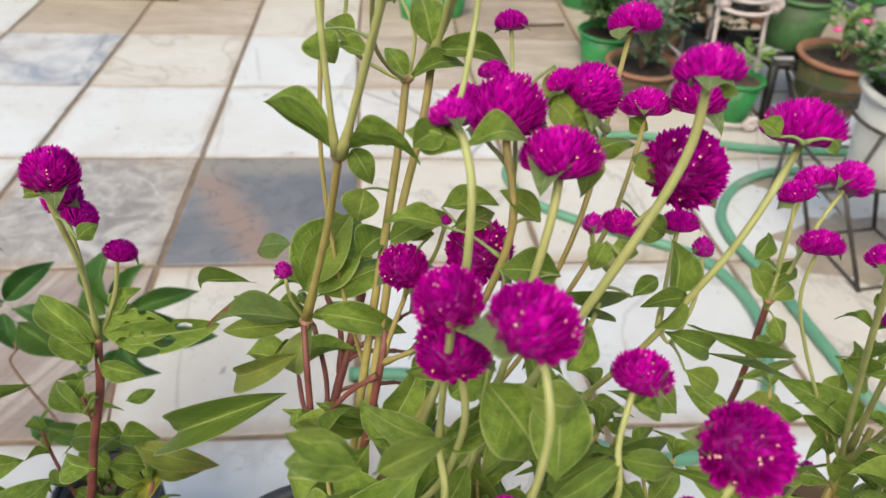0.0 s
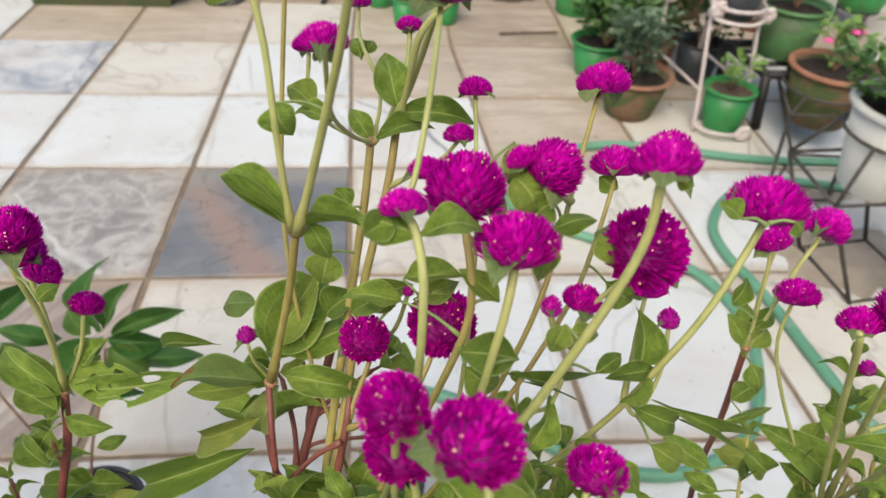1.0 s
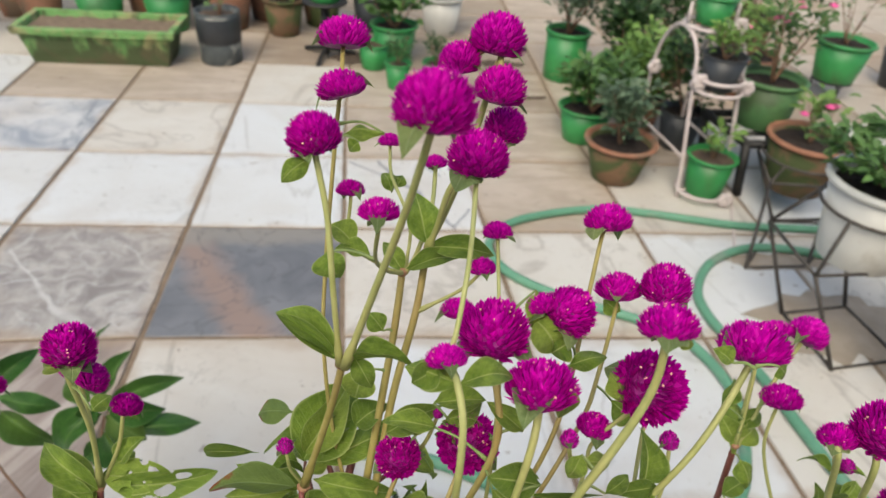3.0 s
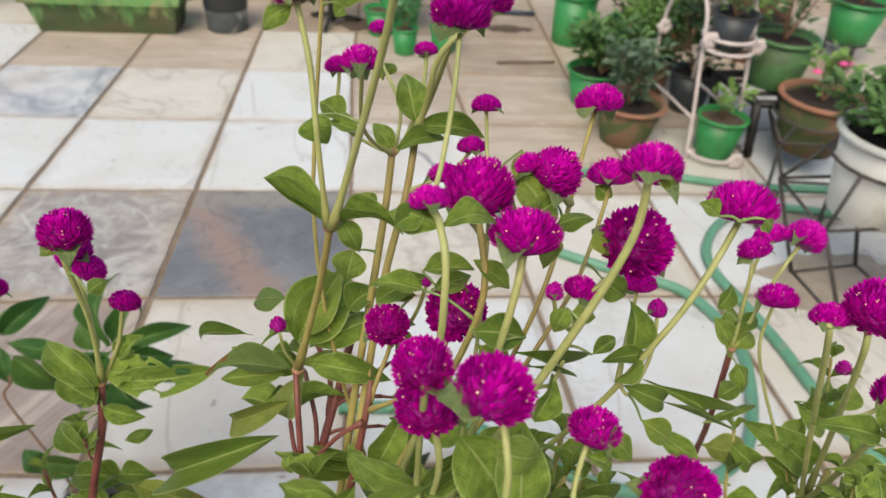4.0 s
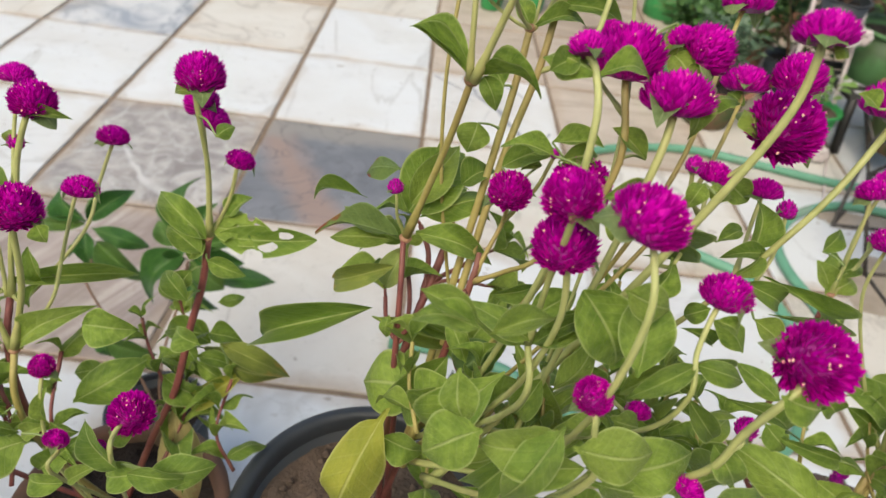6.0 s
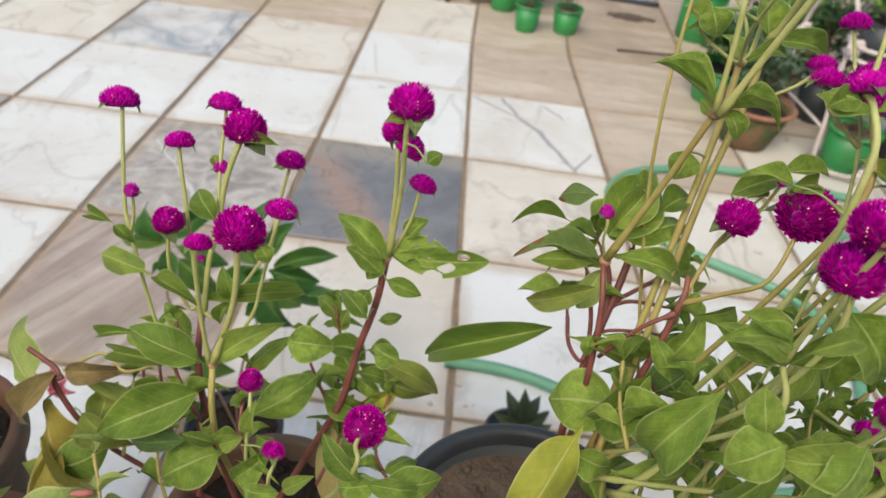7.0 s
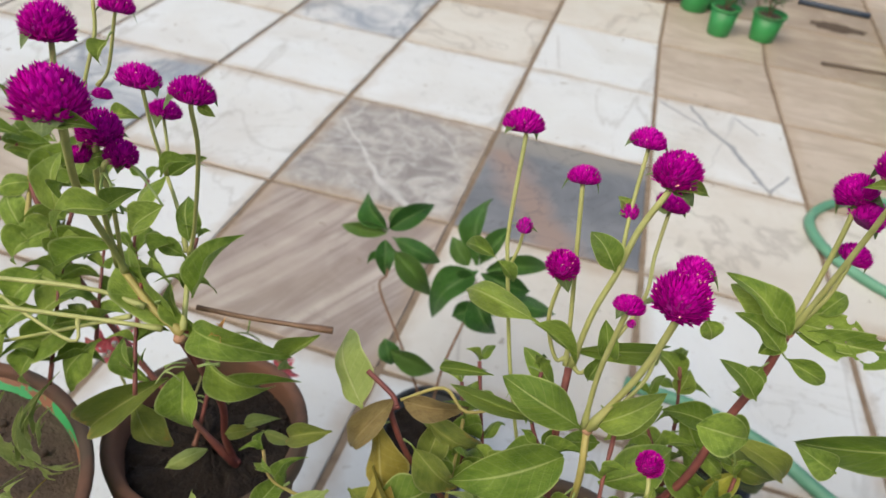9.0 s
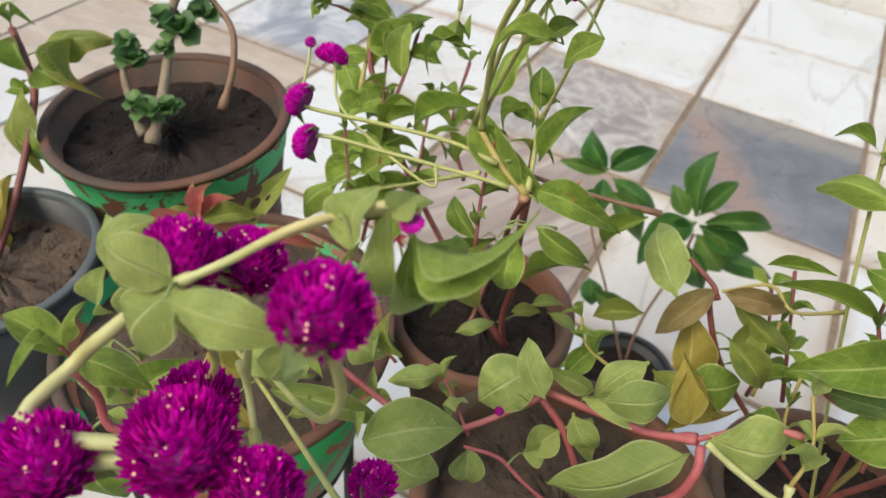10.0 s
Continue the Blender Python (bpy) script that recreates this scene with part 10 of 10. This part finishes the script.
stem(amaranth_slender, [(0.898, -1.758, 0.927), (0.903, -1.760, 0.928), (0.908, -1.761, 0.926)], 0.0005, 0.0007, leaf_stalk)
stem(amaranth_slender, [(0.904, -1.693, 0.887), (0.908, -1.696, 0.890), (0.913, -1.699, 0.890)], 0.0005, 0.0007, leaf_stalk)
stem(amaranth_slender, [(0.925, -1.690, 0.892), (0.919, -1.692, 0.896), (0.914, -1.694, 0.897)], 0.0005, 0.0007, leaf_stalk)
stem(amaranth_slender, [(0.879, -1.763, 0.805), (0.887, -1.767, 0.808), (0.895, -1.771, 0.806)], 0.0005, 0.0007, leaf_stalk)
stem(amaranth_slender, [(0.835, -1.708, 0.862), (0.846, -1.708, 0.863), (0.858, -1.708, 0.859)], 0.0005, 0.0007, leaf_stalk)
stem(amaranth_leggy, [(0.148, -1.809, 0.993), (0.141, -1.804, 1.001), (0.134, -1.799, 1.005)], 0.0005, 0.0007, leaf_stalk)
stem(amaranth_leggy, [(0.139, -1.811, 0.994), (0.136, -1.805, 1.001), (0.133, -1.798, 1.003)], 0.0005, 0.0007, leaf_stalk)
stem(amaranth_leggy, [(0.136, -1.771, 0.869), (0.133, -1.771, 0.871), (0.130, -1.771, 0.871)], 0.0005, 0.0007, leaf_stalk)
stem(amaranth_leggy, [(0.143, -1.780, 0.857), (0.149, -1.777, 0.859), (0.154, -1.774, 0.857)], 0.0005, 0.0007, leaf_stalk)
stem(amaranth_leggy, [(0.099, -1.706, 0.732), (0.096, -1.709, 0.732), (0.094, -1.711, 0.731)], 0.0005, 0.0007, leaf_stalk)
stem(amaranth_leggy, [(0.082, -1.717, 0.723), (0.086, -1.717, 0.724), (0.089, -1.716, 0.722)], 0.0005, 0.0007, leaf_stalk)
stem(amaranth_leggy, [(0.110, -1.733, 0.698), (0.113, -1.734, 0.699), (0.116, -1.734, 0.698)], 0.0005, 0.0007, leaf_stalk)
stem(amaranth_leggy, [(0.111, -1.728, 0.703), (0.113, -1.731, 0.704), (0.116, -1.735, 0.703)], 0.0005, 0.0007, leaf_stalk)
stem(amaranth_leggy, [(0.127, -1.721, 0.706), (0.121, -1.728, 0.707), (0.116, -1.735, 0.705)], 0.0005, 0.0007, leaf_stalk)
stem(amaranth_leggy, [(-0.040, -1.662, 0.893), (-0.043, -1.660, 0.896), (-0.047, -1.658, 0.897)], 0.0005, 0.0007, leaf_stalk)
stem(amaranth_leggy, [(-0.016, -1.657, 0.892), (-0.019, -1.657, 0.889), (-0.021, -1.658, 0.884)], 0.0005, 0.0007, leaf_stalk)
stem(amaranth_leggy, [(-0.024, -1.721, 0.822), (-0.019, -1.719, 0.823), (-0.014, -1.718, 0.822)], 0.0005, 0.0007, leaf_stalk)
stem(amaranth_leggy, [(0.008, -1.722, 0.812), (0.004, -1.725, 0.812), (0.001, -1.728, 0.810)], 0.0005, 0.0007, leaf_stalk)
stem(amaranth_leggy, [(0.062, -1.701, 1.008), (0.060, -1.696, 1.009), (0.058, -1.691, 1.008)], 0.0005, 0.0007, leaf_stalk)
stem(amaranth_leggy, [(0.055, -1.706, 0.960), (0.050, -1.710, 0.963), (0.045, -1.714, 0.962)], 0.0005, 0.0007, leaf_stalk)
stem(amaranth_leggy, [(0.155, -1.744, 0.855), (0.155, -1.741, 0.860), (0.154, -1.738, 0.862)], 0.0005, 0.0007, leaf_stalk)
stem(amaranth_leggy, [(-0.036, -1.714, 0.841), (-0.040, -1.713, 0.840), (-0.043, -1.712, 0.836)], 0.0005, 0.0007, leaf_stalk)
stem(amaranth_leggy, [(-0.036, -1.667, 0.883), (-0.036, -1.672, 0.880), (-0.037, -1.677, 0.874)], 0.0005, 0.0007, leaf_stalk)
stem(amaranth_leggy, [(0.137, -1.783, 0.858), (0.132, -1.786, 0.859), (0.128, -1.789, 0.857)], 0.0005, 0.0007, leaf_stalk)
stem(amaranth_leggy, [(0.125, -1.796, 0.852), (0.127, -1.792, 0.856), (0.128, -1.789, 0.857)], 0.0005, 0.0007, leaf_stalk)
stem(amaranth_leggy, [(0.137, -1.789, 0.852), (0.133, -1.789, 0.856), (0.128, -1.789, 0.857)], 0.0005, 0.0007, leaf_stalk)
stem(amaranth_leggy, [(0.143, -1.780, 0.858), (0.148, -1.777, 0.859), (0.154, -1.774, 0.858)], 0.0005, 0.0007, leaf_stalk)
stem(amaranth_drooping, [(0.100, -2.008, 0.982), (0.103, -2.007, 0.984), (0.106, -2.006, 0.984)], 0.0004, 0.0006, leaf_stalk)
stem(amaranth_drooping, [(0.109, -2.007, 0.976), (0.112, -2.005, 0.978), (0.114, -2.002, 0.979)], 0.0004, 0.0006, leaf_stalk)
stem(amaranth_drooping, [(0.018, -1.914, 0.780), (0.016, -1.913, 0.783), (0.014, -1.912, 0.784)], 0.0005, 0.0007, leaf_stalk)
stem(amaranth_drooping, [(-0.005, -1.904, 0.799), (0.003, -1.907, 0.793), (0.012, -1.910, 0.782)], 0.0005, 0.0007, leaf_stalk)
stem(amaranth_drooping, [(-0.061, -1.949, 0.785), (-0.051, -1.949, 0.783), (-0.040, -1.948, 0.776)], 0.0005, 0.0007, leaf_stalk)
stem(amaranth_drooping, [(0.117, -2.005, 0.910), (0.121, -2.002, 0.913), (0.124, -2.000, 0.914)], 0.0005, 0.0007, leaf_stalk)
stem(amaranth_drooping, [(0.073, -2.030, 0.912), (0.076, -2.027, 0.916), (0.078, -2.024, 0.917)], 0.0005, 0.0007, leaf_stalk)
stem(amaranth_sprawling, [(0.219, -1.839, 0.788), (0.213, -1.845, 0.787), (0.206, -1.852, 0.782)], 0.0005, 0.0007, leaf_stalk)
stem(amaranth_sprawling, [(0.213, -1.829, 0.800), (0.211, -1.838, 0.804), (0.210, -1.847, 0.804)], 0.0005, 0.0007, leaf_stalk)
stem(amaranth_sprawling, [(0.192, -1.817, 0.786), (0.199, -1.807, 0.794), (0.207, -1.797, 0.797)], 0.0005, 0.0007, leaf_stalk)
stem(amaranth_sprawling, [(0.170, -1.855, 0.797), (0.174, -1.856, 0.795), (0.178, -1.858, 0.790)], 0.0005, 0.0007, leaf_stalk)
stem(amaranth_sprawling, [(0.190, -1.873, 0.771), (0.188, -1.877, 0.769), (0.186, -1.881, 0.765)], 0.0005, 0.0007, leaf_stalk)
stem(amaranth_sprawling, [(0.280, -1.758, 0.797), (0.289, -1.756, 0.797), (0.297, -1.753, 0.793)], 0.0005, 0.0007, leaf_stalk)
stem(amaranth_bushy, [(0.473, -1.824, 0.917), (0.470, -1.823, 0.919), (0.467, -1.822, 0.920)], 0.0005, 0.0007, leaf_stalk)
stem(amaranth_bushy, [(0.480, -1.835, 0.904), (0.472, -1.836, 0.908), (0.465, -1.836, 0.908)], 0.0005, 0.0007, leaf_stalk)
stem(amaranth_bushy, [(0.478, -1.836, 0.903), (0.471, -1.836, 0.907), (0.465, -1.836, 0.907)], 0.0005, 0.0007, leaf_stalk)
stem(amaranth_bushy, [(0.443, -1.680, 0.809), (0.433, -1.683, 0.812), (0.425, -1.686, 0.810)], 0.0005, 0.0007, leaf_stalk)
stem(amaranth_bushy, [(0.450, -1.695, 0.899), (0.453, -1.691, 0.899), (0.455, -1.687, 0.896)], 0.0005, 0.0007, leaf_stalk)
stem(amaranth_bushy, [(0.479, -1.702, 1.004), (0.472, -1.694, 1.008), (0.465, -1.687, 1.006)], 0.0005, 0.0007, leaf_stalk)
stem(amaranth_tall, [(0.643, -1.756, 1.052), (0.653, -1.763, 1.053), (0.664, -1.770, 1.048)], 0.0005, 0.0007, leaf_stalk)
stem(amaranth_tall, [(0.598, -1.711, 1.109), (0.608, -1.712, 1.110), (0.618, -1.714, 1.107)], 0.0005, 0.0007, leaf_stalk)
stem(amaranth_tall, [(0.593, -1.699, 1.006), (0.595, -1.706, 1.010), (0.598, -1.713, 1.010)], 0.0005, 0.0007, leaf_stalk)
stem(amaranth_tall, [(0.740, -1.786, 1.002), (0.738, -1.781, 1.006), (0.736, -1.776, 1.008)], 0.0005, 0.0007, leaf_stalk)
stem(amaranth_tall, [(0.714, -1.777, 1.034), (0.709, -1.775, 1.036), (0.704, -1.773, 1.036)], 0.0005, 0.0007, leaf_stalk)
stem(amaranth_tall, [(0.665, -1.781, 1.044), (0.664, -1.775, 1.045), (0.663, -1.770, 1.044)], 0.0005, 0.0007, leaf_stalk)
stem(amaranth_tall, [(0.608, -1.709, 0.998), (0.603, -1.713, 1.000), (0.599, -1.716, 0.999)], 0.0005, 0.0007, leaf_stalk)
stem(amaranth_tall, [(0.677, -1.768, 1.063), (0.672, -1.768, 1.064), (0.667, -1.768, 1.062)], 0.0005, 0.0007, leaf_stalk)
stem(amaranth_slender, [(0.851, -1.642, 0.938), (0.855, -1.650, 0.941), (0.859, -1.657, 0.940)], 0.0005, 0.0007, leaf_stalk)
stem(amaranth_slender, [(0.860, -1.652, 0.928), (0.859, -1.655, 0.929), (0.859, -1.659, 0.929)], 0.0005, 0.0007, leaf_stalk)
stem(amaranth_slender, [(0.849, -1.681, 0.894), (0.855, -1.688, 0.888), (0.860, -1.694, 0.877)], 0.0005, 0.0007, leaf_stalk)
stem(amaranth_slender, [(0.900, -1.719, 0.856), (0.897, -1.720, 0.856), (0.894, -1.720, 0.855)], 0.0005, 0.0007, leaf_stalk)
stem(amaranth_slender, [(0.907, -1.695, 0.885), (0.910, -1.698, 0.887), (0.912, -1.700, 0.888)], 0.0005, 0.0007, leaf_stalk)
stem(amaranth_slender, [(0.881, -1.764, 0.918), (0.884, -1.765, 0.918), (0.887, -1.766, 0.917)], 0.0005, 0.0007, leaf_stalk)
stem(amaranth_slender, [(0.883, -1.751, 0.819), (0.886, -1.749, 0.820), (0.890, -1.747, 0.820)], 0.0005, 0.0007, leaf_stalk)
stem(amaranth_slender, [(0.840, -1.717, 0.851), (0.848, -1.717, 0.852), (0.856, -1.717, 0.849)], 0.0005, 0.0007, leaf_stalk)
stem(amaranth_slender, [(0.884, -1.746, 0.939), (0.884, -1.741, 0.941), (0.884, -1.736, 0.941)], 0.0005, 0.0007, leaf_stalk)
stem(amaranth_leggy, [(0.136, -1.780, 0.858), (0.131, -1.784, 0.860), (0.127, -1.788, 0.859)], 0.0005, 0.0007, leaf_stalk)
stem(amaranth_leggy, [(0.078, -1.719, 0.718), (0.084, -1.719, 0.720), (0.089, -1.719, 0.719)], 0.0005, 0.0007, leaf_stalk)
stem(amaranth_leggy, [(0.164, -1.803, 0.998), (0.152, -1.798, 1.007), (0.141, -1.794, 1.010)], 0.0005, 0.0007, leaf_stalk)
stem(amaranth_leggy, [(0.116, -1.761, 0.884), (0.114, -1.764, 0.886), (0.111, -1.766, 0.885)], 0.0005, 0.0007, leaf_stalk)
stem(amaranth_leggy, [(0.138, -1.771, 0.868), (0.134, -1.771, 0.871), (0.130, -1.771, 0.871)], 0.0005, 0.0007, leaf_stalk)
stem(amaranth_leggy, [(-0.019, -1.739, 0.804), (-0.024, -1.740, 0.804), (-0.029, -1.740, 0.801)], 0.0005, 0.0007, leaf_stalk)
stem(amaranth_leggy, [(-0.018, -1.742, 0.801), (-0.023, -1.742, 0.801), (-0.028, -1.743, 0.798)], 0.0005, 0.0007, leaf_stalk)
stem(amaranth_young, [(-0.307, -1.796, 0.837), (-0.311, -1.801, 0.836), (-0.316, -1.806, 0.833)], 0.0005, 0.0007, leaf_stalk)
stem(amaranth_young, [(-0.286, -1.868, 0.762), (-0.280, -1.867, 0.765), (-0.275, -1.866, 0.766)], 0.0005, 0.0007, leaf_stalk)
stem(amaranth_young, [(-0.307, -1.838, 0.799), (-0.299, -1.835, 0.801), (-0.291, -1.831, 0.799)], 0.0005, 0.0007, leaf_stalk)
stem(amaranth_drooping, [(0.163, -1.987, 1.018), (0.161, -1.985, 1.023), (0.158, -1.984, 1.025)], 0.0003, 0.0005, leaf_stalk)
stem(amaranth_drooping, [(0.090, -2.010, 0.990), (0.099, -2.009, 0.991), (0.106, -2.005, 0.984)], 0.0004, 0.0006, leaf_stalk)
stem(amaranth_drooping, [(0.128, -2.018, 1.007), (0.125, -2.014, 1.006), (0.122, -2.010, 1.002)], 0.0005, 0.0006, leaf_stalk)
stem(amaranth_drooping, [(0.142, -1.986, 0.966), (0.133, -1.990, 0.965), (0.122, -1.992, 0.957)], 0.0004, 0.0006, leaf_stalk)
stem(amaranth_drooping, [(0.020, -1.930, 0.764), (0.022, -1.923, 0.768), (0.025, -1.916, 0.768)], 0.0005, 0.0007, leaf_stalk)
stem(amaranth_drooping, [(-0.058, -1.959, 0.775), (-0.049, -1.954, 0.777), (-0.039, -1.950, 0.774)], 0.0005, 0.0007, leaf_stalk)
stem(amaranth_drooping, [(0.020, -1.900, 0.804), (0.020, -1.909, 0.801), (0.020, -1.917, 0.792)], 0.0005, 0.0007, leaf_stalk)

# ---- stone floor, slab by slab ----
KINDS = {"w": marble_white, "c": marble_cream, "b": marble_beige, "u": marble_blue, "d": marble_dark, "g": marble_breccia, "p": marble_pink, "v": marble_vein, "e": marble_dusty}
# rows from near to far (the first lies between y = -2.0 and -1.5), columns from x = -2.0 on
PLAN = ["wwccwcwcwc", "wcwwwcwbcw", "bbwpcwwcbc", "wuwgdccwcb", "cwwwwvbcwc", "wcucwbbbcc", "ewbbcbebbe", "ecebeeebee", "ebeebeebee", "eeebeeebee"]


def joint(i, j):
    """Where column line i and row line j cross: the slabs were laid by hand and do not run quite true."""
    drift = {-3: (-0.035, 0.014), -2: (-0.034, 0.016), -1: (-0.022, 0.008), 0: (0.008, 0.0), 1: (0.012, -0.018), 2: (-0.006, -0.040), 3: (0.02, -0.03)}.get(i, (0, 0))
    row = {-3: -1.61, -2: -1.085, -1: -0.540, 0: -0.005, 1: 0.505}.get(j, j * T)
    if j == -1 and i < 0:
        row -= 0.022
    return Vector((i * T + drift[0] + drift[1] * max(-2, min(j, 2)), row + 0.004 * math.sin(2.3 * i + 1.1 * j), 0))


def slab_piece(i, j, material):
    """One floor slab between four crossings, with eased edges."""
    corners = [joint(i, j), joint(i + 1, j), joint(i + 1, j + 1), joint(i, j + 1)]
    mid = sum(corners, Vector()) / 4
    rng = random.Random(i * 31 + j)
    edge = []
    for k in range(4):
        a, b = corners[k] - mid, corners[(k + 1) % 4] - mid
        edge += [a.lerp(b, q / 9) + Vector((rng.uniform(-1, 1), rng.uniform(-1, 1), 0)) * 0.0016 for q in range(9)]
    bm = bmesh.new()
    rings = []
    for wide, thin, z in ((0.0082, 0.0066, -0.03), (0.0082, 0.0066, -0.002), (0.0106, 0.0090, 0.0)):
        rings.append([bm.verts.new((c.x * (1 - wide / 0.26), c.y * (1 - thin / 0.26), z)) for c in edge])
    for a, b in zip(rings, rings[1:]):
        for k in range(36):
            bm.faces.new((a[k], a[(k + 1) % 36], b[(k + 1) % 36], b[k]))
    bm.faces.new(rings[-1])
    me = bpy.data.meshes.new("slab")
    bm.normal_update()
    bm.to_mesh(me)
    bm.free()
    me.materials.append(material)
    return me, mid


rng = random.Random(8)
near_slabs = thing("floor", (0, 0, 0), "terrace paved with mixed marble slabs and brown joints", "floor", "", "structure")
for j in range(-4, 6):
    for i in range(-4, 6):
        letter = PLAN[j + 4][i + 4]
        me, mid = slab_piece(i, j, KINDS[letter])
        put("slab", me, near_slabs, Matrix.Translation(mid + Vector((0, 0, rng.uniform(-0.0008, 0.0008)))))
OUTER = [(marble_dusty, "dusty beige slabs at the edge of the terrace"), (marble_cream, "cream slabs at the edge of the terrace"), (marble_white, "white slabs at the edge of the terrace")]
beds = [bmesh.new() for _ in OUTER]
for j in range(-8, 12):
    for i in range(-13, 13):
        if not (-4 <= j < 6 and -4 <= i < 6):
            bm = beds[rng.choice((0, 0, 0, 1)) if j > 3 else rng.choice((0, 1, 1, 2))]
            cx, cy, h = (i + 0.5) * T, (j + 0.5) * T, T / 2 - 0.005
            vs = [bm.verts.new((cx + a * h, cy + b * h, z)) for z in (-0.02, 0.0) for a, b in ((-1, -1), (1, -1), (1, 1), (-1, 1))]
            bm.faces.new(vs[4:])
            for k in range(4):
                bm.faces.new((vs[k], vs[(k + 1) % 4], vs[4 + (k + 1) % 4], vs[4 + k]))
for bm, (stone, text) in zip(beds, OUTER):
    tagged(part("outer_slab", bm, stone, near_slabs, text, False), kind="stuff")
